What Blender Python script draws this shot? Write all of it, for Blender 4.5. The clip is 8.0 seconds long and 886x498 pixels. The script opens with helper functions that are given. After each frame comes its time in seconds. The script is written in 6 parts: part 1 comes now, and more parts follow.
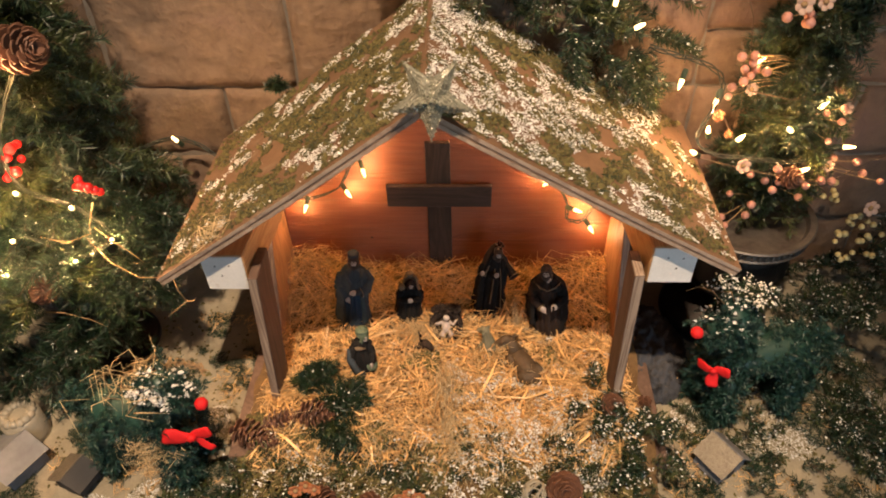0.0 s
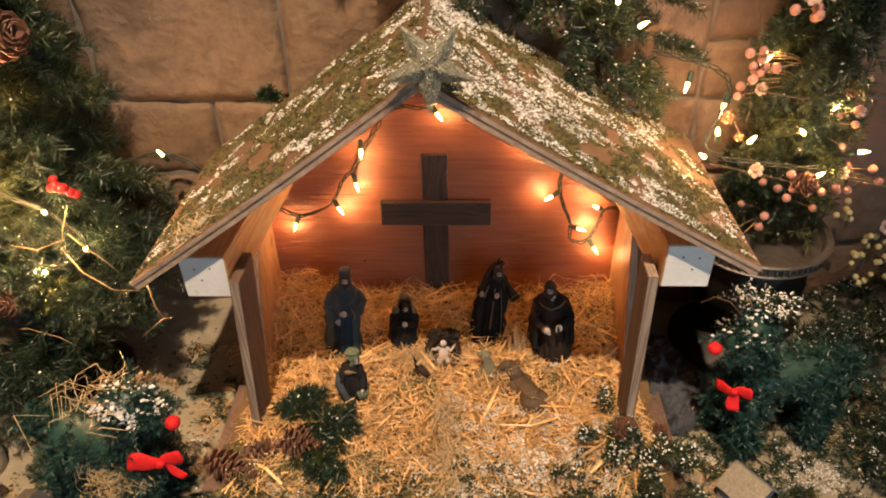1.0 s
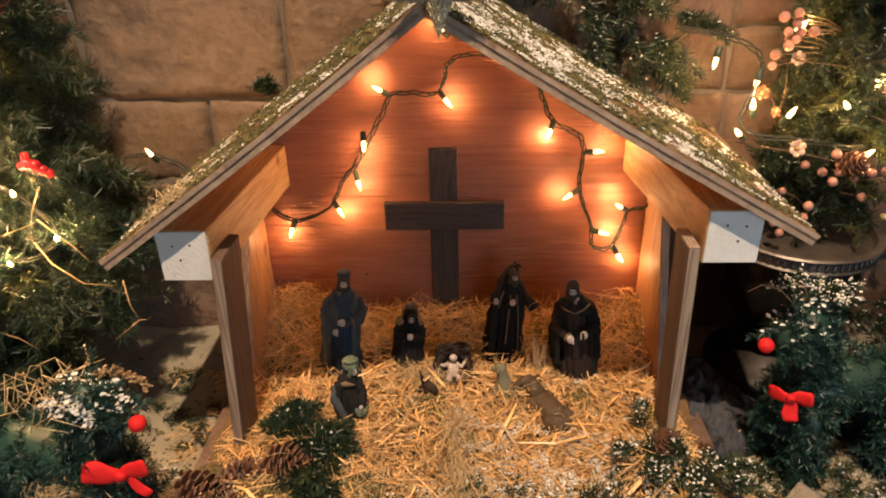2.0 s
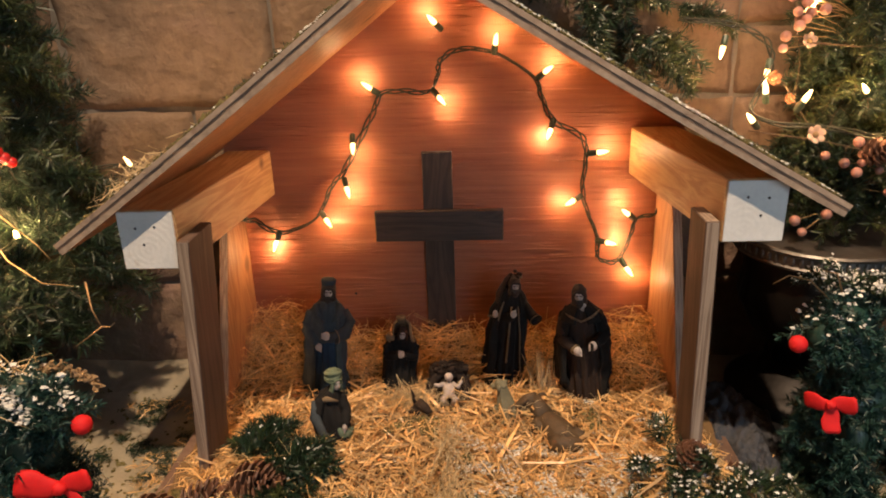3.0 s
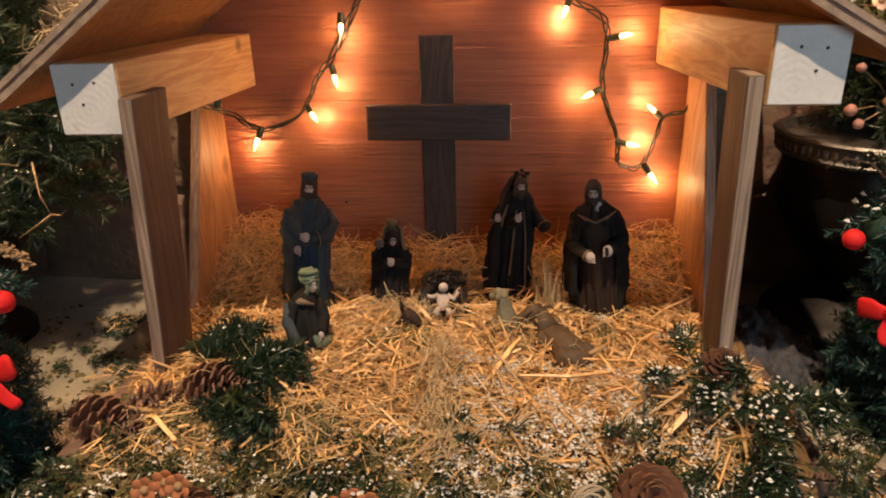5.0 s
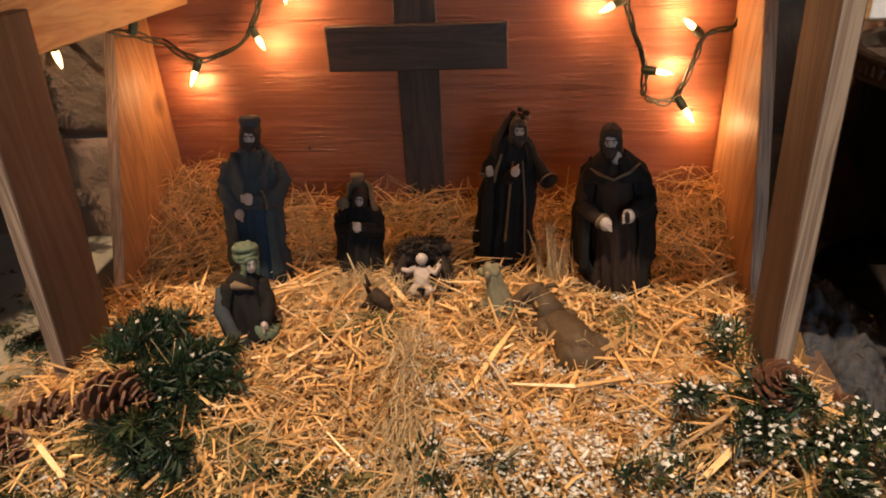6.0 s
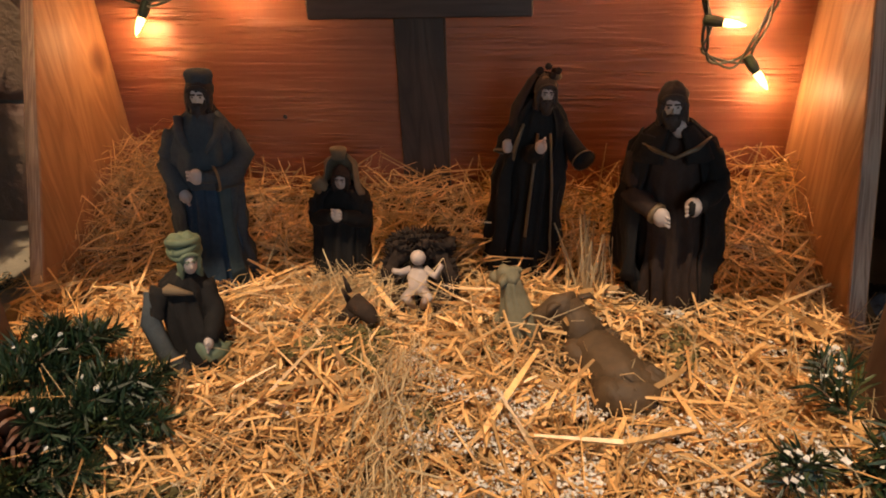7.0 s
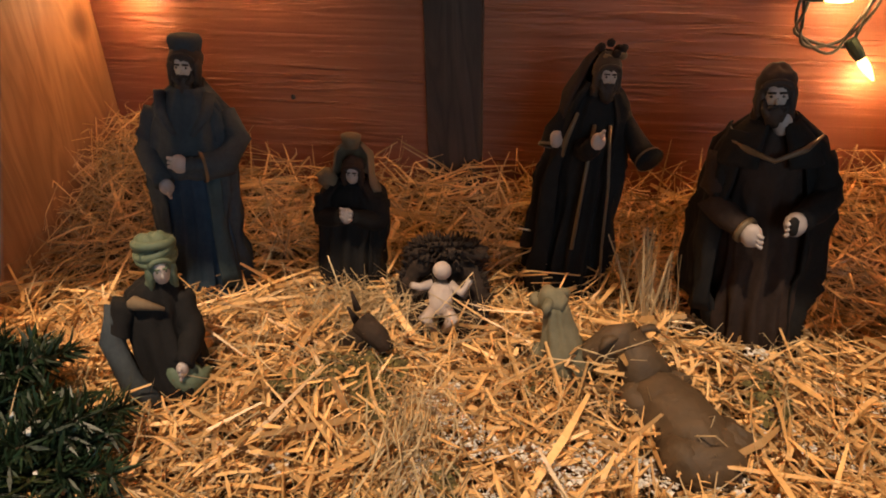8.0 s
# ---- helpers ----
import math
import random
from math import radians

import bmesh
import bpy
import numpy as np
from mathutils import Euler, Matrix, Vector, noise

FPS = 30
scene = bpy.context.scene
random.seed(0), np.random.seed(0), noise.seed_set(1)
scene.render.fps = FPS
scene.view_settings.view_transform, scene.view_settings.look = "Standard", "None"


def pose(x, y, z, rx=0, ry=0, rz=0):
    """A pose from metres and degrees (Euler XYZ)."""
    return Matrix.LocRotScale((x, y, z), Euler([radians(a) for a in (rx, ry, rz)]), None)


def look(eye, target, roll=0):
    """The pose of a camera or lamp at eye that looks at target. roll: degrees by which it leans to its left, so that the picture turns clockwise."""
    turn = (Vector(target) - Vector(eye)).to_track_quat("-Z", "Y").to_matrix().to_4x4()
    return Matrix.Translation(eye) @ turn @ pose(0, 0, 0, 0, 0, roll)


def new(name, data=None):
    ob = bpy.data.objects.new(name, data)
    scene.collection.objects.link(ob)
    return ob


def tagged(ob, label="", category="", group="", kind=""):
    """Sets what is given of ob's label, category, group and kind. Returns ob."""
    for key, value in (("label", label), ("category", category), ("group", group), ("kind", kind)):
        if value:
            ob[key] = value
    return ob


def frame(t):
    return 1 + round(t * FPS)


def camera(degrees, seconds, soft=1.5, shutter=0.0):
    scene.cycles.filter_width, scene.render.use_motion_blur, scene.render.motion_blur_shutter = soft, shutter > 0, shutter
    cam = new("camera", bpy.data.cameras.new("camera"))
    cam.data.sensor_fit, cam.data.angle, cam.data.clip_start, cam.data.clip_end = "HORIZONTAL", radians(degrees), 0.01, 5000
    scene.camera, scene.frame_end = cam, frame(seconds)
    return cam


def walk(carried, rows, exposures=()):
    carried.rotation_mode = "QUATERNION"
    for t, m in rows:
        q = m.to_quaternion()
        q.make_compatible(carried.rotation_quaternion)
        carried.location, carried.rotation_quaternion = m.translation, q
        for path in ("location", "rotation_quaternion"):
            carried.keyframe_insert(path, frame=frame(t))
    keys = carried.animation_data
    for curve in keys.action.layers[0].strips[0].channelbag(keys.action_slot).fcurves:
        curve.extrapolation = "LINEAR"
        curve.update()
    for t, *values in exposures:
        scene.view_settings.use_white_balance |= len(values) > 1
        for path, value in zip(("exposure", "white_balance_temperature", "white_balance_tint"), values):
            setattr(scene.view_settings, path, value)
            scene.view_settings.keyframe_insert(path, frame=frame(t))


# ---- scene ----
cam = camera(65.8, 8.0, soft=1.9)
PATH = [
    (0, (0.06, -1.463, 1.463), (-0.024, 0.006, 0.109), -1.9),
    (0.5, (0.061, -1.479, 1.381), (-0.008, 0.069, 0.117), -1.8),
    (1, (0.047, -1.489, 1.276), (-0.018, 0.131, 0.105), -1.2),
    (1.5, (0.037, -1.482, 1.147), (-0.024, 0.241, 0.133), -1.1),
    (1.7, (0.031, -1.483, 1.089), (-0.041, 0.257, 0.106), -1.1),
    (2.8, (0.06, -1.44, 0.825), (-0.043, 0.417, 0.09), -2.5),
    (3, (0.052, -1.442, 0.795), (-0.045, 0.433, 0.106), -1.9),
    (3.5, (0.063, -1.453, 0.737), (-0.033, 0.447, 0.119), -2.2),
    (4, (0.081, -1.468, 0.677), (-0.038, 0.425, 0.043), -1.3),
    (4.5, (0.087, -1.434, 0.622), (-0.05, 0.452, -0.03), -2.3),
    (4.7, (0.086, -1.401, 0.609), (-0.056, 0.478, -0.062), -1.7),
    (5.8, (0.144, -1.13, 0.573), (-0.09, 0.608, -0.389), -3.3),
    (6, (0.139, -1.079, 0.557), (-0.097, 0.662, -0.4), -3.2),
    (6.5, (0.129, -0.979, 0.511), (-0.116, 0.747, -0.469), -3.3),
    (7, (0.118, -0.885, 0.461), (-0.137, 0.836, -0.525), -2.5),
    (7.5, (0.098, -0.815, 0.43), (-0.193, 0.899, -0.558), -2.1),
    (8, (0.09, -0.763, 0.412), (-0.218, 0.938, -0.594), -1.3),
]
walk(cam, [(t, look(eye, target, roll)) for t, eye, target, roll in PATH],
     [(0, 0.08), (1.5, 0.06), (2.8, -0.14), (3.5, -0.10), (4.6, -0.12), (6.0, -0.08), (6.5, -0.10), (7.5, -0.25), (8, -0.28)])

# ---- light: a warm lamp under the ceiling, cool daylight from a window behind, the string lights ----
world = bpy.data.worlds.new("world")
scene.world = world
world.use_nodes = True
wn = world.node_tree
sky = wn.nodes.new("ShaderNodeTexSky")
sky.sky_type, sky.sun_disc, sky.sun_elevation, sky.sun_rotation = "NISHITA", False, radians(25), radians(200)
wn.links.new(sky.outputs[0], wn.nodes["Background"].inputs[0])
wn.nodes["Background"].inputs[1].default_value = 0.08


def lamp(name, kind, m, power, colour, size, size_y=None):
    data = bpy.data.lights.new(name, kind)
    data.energy, data.color = power, colour
    if kind == "AREA":
        data.shape, data.size, data.size_y = "RECTANGLE", size, size_y or size
    else:
        data.shadow_soft_size = size
    ob = new(name, data)
    ob.matrix_world = m
    return ob


spot = lamp("ceiling_spot", "SPOT", look((-0.12, -2.06, 4.90), (-0.14, -0.35, 0.1)), 1620, (1.0, 0.72, 0.48), 0.05)
spot.data.spot_size, spot.data.spot_blend = radians(33), 0.7
lamp("window_light", "AREA", look((1.2, -3.25, 0.95), (0.1, 0.0, 0.3)), 25, (0.60, 0.80, 1.0), 1.3, 1.5)
BULB_WARM = (1.0, 0.54, 0.235)


# ---- materials ----
def material(name, a, b, scale=8.0, rough=0.7, bump=0.2, metal=0.0, stretch=(1, 1, 1), fine=60.0, c=None, spread=0.25, random_tint=0.0,
             depth=0.004, sheen=0.0, spec=0.5, c_low=0.6, c_high=0.7, fine_mix=0.35):
    """Two base colours mixed by a coarse and a fine noise, a third in patches, and a bump from both."""
    m = bpy.data.materials.new(name)
    m.use_nodes = True
    nt = m.node_tree
    bs = nt.nodes["Principled BSDF"]
    tc = nt.nodes.new("ShaderNodeTexCoord")
    mp = nt.nodes.new("ShaderNodeMapping")
    mp.inputs["Scale"].default_value = stretch
    nt.links.new(tc.outputs["Object"], mp.inputs[0])

    def noise_node(s, detail=5, rough_n=0.6, dist=0.0):
        n = nt.nodes.new("ShaderNodeTexNoise")
        n.inputs["Scale"].default_value, n.inputs["Detail"].default_value = s, detail
        n.inputs["Roughness"].default_value, n.inputs["Distortion"].default_value = rough_n, dist
        nt.links.new(mp.outputs[0], n.inputs[0])
        return n

    n1, n2 = noise_node(scale, dist=0.4), noise_node(fine)
    mixf = nt.nodes.new("ShaderNodeMix")
    mixf.inputs[0].default_value = fine_mix
    nt.links.new(n1.outputs[0], mixf.inputs[2])
    nt.links.new(n2.outputs[0], mixf.inputs[3])
    ramp = nt.nodes.new("ShaderNodeValToRGB")
    ramp.color_ramp.elements[0].position, ramp.color_ramp.elements[1].position = 0.5 - spread, 0.5 + spread
    ramp.color_ramp.elements[0].color, ramp.color_ramp.elements[1].color = (*a, 1), (*b, 1)
    nt.links.new(mixf.outputs[0], ramp.inputs[0])
    out = ramp.outputs[0]
    if c:
        n3 = noise_node(scale * 0.45, 4)
        r3 = nt.nodes.new("ShaderNodeValToRGB")
        r3.color_ramp.elements[0].position, r3.color_ramp.elements[1].position = c_low, c_high
        nt.links.new(n3.outputs[0], r3.inputs[0])
        mc = nt.nodes.new("ShaderNodeMix")
        mc.data_type = "RGBA"
        nt.links.new(r3.outputs[0], mc.inputs[0])
        nt.links.new(out, mc.inputs[6])
        mc.inputs[7].default_value = (*c, 1)
        out = mc.outputs[2]
    if random_tint:
        geo = nt.nodes.new("ShaderNodeNewGeometry")
        inf = nt.nodes.new("ShaderNodeObjectInfo")
        add = nt.nodes.new("ShaderNodeMath")
        add.operation = "ADD"
        nt.links.new(geo.outputs["Random Per Island"], add.inputs[0])
        nt.links.new(inf.outputs["Random"], add.inputs[1])
        fr = nt.nodes.new("ShaderNodeMath")
        fr.operation = "FRACT"
        nt.links.new(add.outputs[0], fr.inputs[0])
        mr = nt.nodes.new("ShaderNodeMapRange")
        mr.inputs["To Min"].default_value, mr.inputs["To Max"].default_value = 1 - random_tint, 1 + random_tint
        nt.links.new(fr.outputs[0], mr.inputs[0])
        hsv = nt.nodes.new("ShaderNodeHueSaturation")
        nt.links.new(mr.outputs[0], hsv.inputs["Value"])
        nt.links.new(out, hsv.inputs["Color"])
        out = hsv.outputs[0]
    nt.links.new(out, bs.inputs["Base Color"])
    bs.inputs["Metallic"].default_value = metal
    rr = nt.nodes.new("ShaderNodeMapRange")
    rr.inputs["To Min"].default_value, rr.inputs["To Max"].default_value = max(0.05, rough - 0.12), min(1, rough + 0.12)
    nt.links.new(n2.outputs[0], rr.inputs[0])
    nt.links.new(rr.outputs[0], bs.inputs["Roughness"])
    bs.inputs["Specular IOR Level"].default_value = spec
    if sheen:
        bs.inputs["Sheen Weight"].default_value = sheen
    if bump:
        bp = nt.nodes.new("ShaderNodeBump")
        bp.inputs["Strength"].default_value, bp.inputs["Distance"].default_value = bump, depth
        nt.links.new(mixf.outputs[0], bp.inputs["Height"])
        nt.links.new(bp.outputs[0], bs.inputs["Normal"])
    return m


def wood(name, a, b, stretch, scale=1.0, rough=0.6, knots=None, bump=0.3, dist=1.6, stain=0.5):
    """Wood grain: stretched noise through a striped ramp, with weathering patches and some knots."""
    m = bpy.data.materials.new(name)
    m.use_nodes = True
    nt = m.node_tree
    bs = nt.nodes["Principled BSDF"]
    tc = nt.nodes.new("ShaderNodeTexCoord")
    mp = nt.nodes.new("ShaderNodeMapping")
    mp.inputs["Scale"].default_value = stretch
    nt.links.new(tc.outputs["Object"], mp.inputs[0])
    n1 = nt.nodes.new("ShaderNodeTexNoise")
    n1.inputs["Scale"].default_value, n1.inputs["Detail"].default_value, n1.inputs["Distortion"].default_value = scale, 3, dist
    nt.links.new(mp.outputs[0], n1.inputs[0])
    mul = nt.nodes.new("ShaderNodeMath")
    mul.operation, mul.inputs[1].default_value = "MULTIPLY", 9.0
    nt.links.new(n1.outputs[0], mul.inputs[0])
    fr = nt.nodes.new("ShaderNodeMath")
    fr.operation = "PINGPONG"
    fr.inputs[1].default_value = 1.0
    nt.links.new(mul.outputs[0], fr.inputs[0])
    n2 = nt.nodes.new("ShaderNodeTexNoise")
    n2.inputs["Scale"].default_value, n2.inputs["Detail"].default_value = scale * 7, 6
    nt.links.new(mp.outputs[0], n2.inputs[0])
    mx = nt.nodes.new("ShaderNodeMix")
    mx.inputs[0].default_value = 0.5
    nt.links.new(fr.outputs[0], mx.inputs[2])
    nt.links.new(n2.outputs[0], mx.inputs[3])
    ramp = nt.nodes.new("ShaderNodeValToRGB")
    ramp.color_ramp.elements[0].position, ramp.color_ramp.elements[1].position = 0.25, 0.75
    ramp.color_ramp.elements[0].color, ramp.color_ramp.elements[1].color = (*a, 1), (*b, 1)
    nt.links.new(mx.outputs[0], ramp.inputs[0])
    n3 = nt.nodes.new("ShaderNodeTexNoise")
    n3.inputs["Scale"].default_value, n3.inputs["Detail"].default_value = 5.0, 4
    nt.links.new(tc.outputs["Object"], n3.inputs[0])
    hsv = nt.nodes.new("ShaderNodeHueSaturation")
    mr = nt.nodes.new("ShaderNodeMapRange")
    mr.inputs["From Min"].default_value, mr.inputs["From Max"].default_value = 0.3, 0.7
    mr.inputs["To Min"].default_value, mr.inputs["To Max"].default_value = 1 - stain * 0.5, 1 + stain * 0.4
    nt.links.new(n3.outputs[0], mr.inputs[0])
    nt.links.new(mr.outputs[0], hsv.inputs["Value"])
    nt.links.new(ramp.outputs[0], hsv.inputs["Color"])
    out = hsv.outputs[0]
    if knots:
        vo = nt.nodes.new("ShaderNodeTexVoronoi")
        vo.inputs["Scale"].default_value = knots
        nt.links.new(tc.outputs["Object"], vo.inputs[0])
        kr = nt.nodes.new("ShaderNodeValToRGB")
        kr.color_ramp.elements[0].position, kr.color_ramp.elements[1].position = 0.05, 0.10
        kr.color_ramp.elements[0].color, kr.color_ramp.elements[1].color = (1, 1, 1, 1), (0, 0, 0, 1)
        nt.links.new(vo.outputs["Distance"], kr.inputs[0])
        mk = nt.nodes.new("ShaderNodeMix")
        mk.data_type = "RGBA"
        nt.links.new(kr.outputs[0], mk.inputs[0])
        nt.links.new(out, mk.inputs[6])
        mk.inputs[7].default_value = (a[0] * 0.35, a[1] * 0.3, a[2] * 0.3, 1)
        out = mk.outputs[2]
    nt.links.new(out, bs.inputs["Base Color"])
    bs.inputs["Roughness"].default_value = rough
    bp = nt.nodes.new("ShaderNodeBump")
    bp.inputs["Strength"].default_value, bp.inputs["Distance"].default_value = bump, 0.002
    nt.links.new(mx.outputs[0], bp.inputs["Height"])
    nt.links.new(bp.outputs[0], bs.inputs["Normal"])
    return m


def fir_ply(name, a, b):
    """Stained rotary-cut plywood: soft broad figure, raised grain in short level ridges, a few knots."""
    m = bpy.data.materials.new(name)
    m.use_nodes = True
    nt = m.node_tree
    bs = nt.nodes["Principled BSDF"]
    tc = nt.nodes.new("ShaderNodeTexCoord")

    def layer(stretch, scale, detail, dist, low, high):
        mp, n, mr = (nt.nodes.new("ShaderNode" + k) for k in ("Mapping", "TexNoise", "MapRange"))
        mp.inputs["Scale"].default_value = stretch
        n.inputs["Scale"].default_value, n.inputs["Detail"].default_value, n.inputs["Distortion"].default_value = scale, detail, dist
        mr.inputs["From Min"].default_value, mr.inputs["From Max"].default_value = low, high
        nt.links.new(tc.outputs["Object"], mp.inputs[0])
        nt.links.new(mp.outputs[0], n.inputs[0])
        nt.links.new(n.outputs[0], mr.inputs[0])
        return mr.outputs[0]

    def mixed(k, p, q):
        mx = nt.nodes.new("ShaderNodeMix")
        mx.inputs[0].default_value = k
        nt.links.new(p, mx.inputs[2])
        nt.links.new(q, mx.inputs[3])
        return mx.outputs[0]

    figure, streak = layer((1.2, 1, 4.5), 2.2, 4, 2.0, 0.3, 0.7), layer((3.0, 1, 110), 1.0, 5, 0.7, 0.3, 0.7)
    ridge, patch = layer((7, 1, 120), 1.0, 3, 0.9, 0.50, 0.68), layer((2, 1, 6), 2.0, 3, 0.6, 0.42, 0.62)
    ramp = nt.nodes.new("ShaderNodeValToRGB")
    ramp.color_ramp.elements[0].color, ramp.color_ramp.elements[1].color = (*a, 1), (*b, 1)
    nt.links.new(mixed(0.48, figure, streak), ramp.inputs[0])
    vo, mp, kr, mk = (nt.nodes.new("ShaderNode" + k) for k in ("TexVoronoi", "Mapping", "ValToRGB", "Mix"))
    mp.inputs["Scale"].default_value = (3.4, 1, 4.6)
    nt.links.new(tc.outputs["Object"], mp.inputs[0])
    nt.links.new(mp.outputs[0], vo.inputs[0])
    vo.inputs["Scale"].default_value = 1.0
    kr.color_ramp.elements[0].position, kr.color_ramp.elements[1].position = 0.035, 0.085
    kr.color_ramp.elements[0].color, kr.color_ramp.elements[1].color = (1, 1, 1, 1), (0, 0, 0, 1)
    nt.links.new(vo.outputs["Distance"], kr.inputs[0])
    mk.data_type = "RGBA"
    nt.links.new(kr.outputs[0], mk.inputs[0])
    nt.links.new(ramp.outputs[0], mk.inputs[6])
    mk.inputs[7].default_value = (a[0] * 0.45, a[1] * 0.4, a[2] * 0.4, 1)
    nt.links.new(mk.outputs[2], bs.inputs["Base Color"])
    bs.inputs["Roughness"].default_value = 0.48
    mul, bp = nt.nodes.new("ShaderNodeMath"), nt.nodes.new("ShaderNodeBump")
    mul.operation = "MULTIPLY"
    nt.links.new(ridge, mul.inputs[0])
    nt.links.new(patch, mul.inputs[1])
    bp.inputs["Strength"].default_value, bp.inputs["Distance"].default_value = 1.0, 0.0042
    nt.links.new(mixed(0.25, mul.outputs[0], streak), bp.inputs["Height"])
    nt.links.new(bp.outputs[0], bs.inputs["Normal"])
    return m


def glow(name, colour, strength):
    m = bpy.data.materials.new(name)
    m.use_nodes = True
    bs = m.node_tree.nodes["Principled BSDF"]
    bs.inputs["Base Color"].default_value = (0.9, 0.8, 0.6, 1)
    bs.inputs["Roughness"].default_value = 0.1
    bs.inputs["Emission Color"].default_value = (*colour, 1)
    bs.inputs["Emission Strength"].default_value = strength
    return m


M_STONE = material("stone", (0.100, 0.063, 0.041), (0.245, 0.168, 0.108), 7, 0.9, 1.0, fine=48, fine_mix=0.45, c=(0.20, 0.125, 0.095), random_tint=0.16, depth=0.014, c_low=0.52, c_high=0.68)
M_MORTAR = material("mortar", (0.12, 0.102, 0.082), (0.215, 0.185, 0.15), 20, 0.95, 0.5, fine=120)
M_PLASTER = material("plaster", (0.20, 0.165, 0.125), (0.26, 0.22, 0.17), 3, 0.9, 0.1)
M_FLOOR = wood("floorboards", (0.14, 0.08, 0.045), (0.24, 0.14, 0.08), (2, 30, 2))
M_CLOTH = material("cloth", (0.15, 0.125, 0.085), (0.35, 0.305, 0.215), 13, 0.95, 0.8, fine=190, c=(0.15, 0.125, 0.08), sheen=0.3, depth=0.004)
M_BACK = fir_ply("stained_plywood", (0.225, 0.070, 0.036), (0.365, 0.134, 0.066))
M_SIDE = wood("pale_plywood", (0.27, 0.122, 0.050), (0.40, 0.20, 0.088), (20, 20, 2.2), 1.0, 0.55, knots=3.5, bump=0.15, dist=1.2, stain=0.3)
M_POST = wood("weathered_plywood", (0.092, 0.053, 0.037), (0.132, 0.081, 0.058), (13, 13, 1.4), 1.0, 0.7, bump=0.35)
M_PLY = wood("plywood_edge", (0.20, 0.135, 0.095), (0.38, 0.285, 0.21), (70, 9, 1.2), 1.0, 0.8, bump=0.5)
M_BEAM = wood("pine", (0.44, 0.23, 0.095), (0.60, 0.37, 0.17), (26, 2.0, 26), 1.0, 0.5, knots=5.0, bump=0.2, stain=0.3)


def white_end(name, cx, cz):
    """White paint over end grain: growth rings round one point show through as ridges."""
    m = material(name, (0.60, 0.60, 0.58), (0.82, 0.81, 0.78), 20, 0.75, 0.3, fine=130, c=(0.46, 0.40, 0.32), c_low=0.64, c_high=0.72)
    nt = m.node_tree
    tc, mp, wv, bp = (nt.nodes.new("ShaderNode" + k) for k in ("TexCoord", "Mapping", "TexWave", "Bump"))
    mp.inputs["Location"].default_value = (-cx, 0, -cz)
    wv.wave_type, wv.rings_direction = "RINGS", "Y"
    wv.inputs["Scale"].default_value, wv.inputs["Distortion"].default_value, wv.inputs["Detail"].default_value = 34, 3.0, 3
    nt.links.new(tc.outputs["Object"], mp.inputs[0])
    nt.links.new(mp.outputs[0], wv.inputs[0])
    nt.links.new(wv.outputs["Fac"], bp.inputs["Height"])
    bp.inputs["Strength"].default_value, bp.inputs["Distance"].default_value = 0.10, 0.0014
    bs = nt.nodes["Principled BSDF"]
    nt.links.new(bs.inputs["Normal"].links[0].from_socket, bp.inputs["Normal"])
    nt.links.new(bp.outputs[0], bs.inputs["Normal"])
    return m


M_WHITE_L, M_WHITE_R = white_end("white_end_grain", -0.465, 0.435), white_end("white_end_grain_knotted", 0.455, 0.455)
M_ROOF = material("roof_board", (0.085, 0.042, 0.020), (0.19, 0.108, 0.055), 9, 0.9, 0.5, fine=90, c=(0.21, 0.16, 0.11))
M_RIM = material("roof_edge", (0.19, 0.125, 0.085), (0.50, 0.38, 0.28), 26, 0.85, 0.5, fine=140, c=(0.20, 0.12, 0.08))
M_PLYDARK = material("dark_ply", (0.16, 0.10, 0.065), (0.30, 0.20, 0.135), 30, 0.9, 0.5, fine=160)
M_CROSS = wood("dark_wood", (0.036, 0.025, 0.020), (0.066, 0.046, 0.036), (3, 20, 18), 1.0, 0.5, bump=0.3)
M_CROSSV = wood("dark_wood_upright", (0.036, 0.025, 0.020), (0.064, 0.044, 0.034), (18, 20, 3), 1.0, 0.5, bump=0.3)
M_STRAW = material("straw", (0.47, 0.255, 0.085), (0.80, 0.52, 0.235), 30, 0.4, 0.1, fine=200, random_tint=0.42)
M_GRASS = material("dry_grass", (0.34, 0.24, 0.12), (0.56, 0.44, 0.26), 30, 0.7, 0.1, random_tint=0.4)
# the base sheet's brown is darkened to paint the shade between straw stalks
M_CHAFF_SHADE = material("shaded_chaff", (0.060, 0.030, 0.011), (0.190, 0.115, 0.043), 45, 0.9, 0.7, fine=220, c=(0.10, 0.09, 0.03), depth=0.008)
M_MOSS = material("moss", (0.055, 0.047, 0.015), (0.150, 0.124, 0.043), 40, 0.95, 0.6, fine=250, random_tint=0.5)
M_SNOW = material("flock_snow", (0.50, 0.49, 0.46), (0.78, 0.77, 0.74), 60, 0.9, 0.4, random_tint=0.2)
M_NEEDLE = material("pine_needles", (0.006, 0.019, 0.010), (0.020, 0.042, 0.018), 12, 0.45, 0.0, random_tint=0.55)
M_NEEDLE_WARM = material("yellow_green_needles", (0.022, 0.036, 0.009), (0.060, 0.074, 0.020), 12, 0.5, 0.0, random_tint=0.5)
M_TEAL = material("deer_needles", (0.007, 0.028, 0.022), (0.022, 0.065, 0.050), 14, 0.45, 0.0, random_tint=0.5)
M_BARK = material("bark", (0.05, 0.032, 0.02), (0.14, 0.09, 0.055), 30, 0.9, 0.6, stretch=(1, 1, 0.2))
M_TWIG = material("twig", (0.22, 0.13, 0.06), (0.40, 0.26, 0.13), 40, 0.8, 0.4)
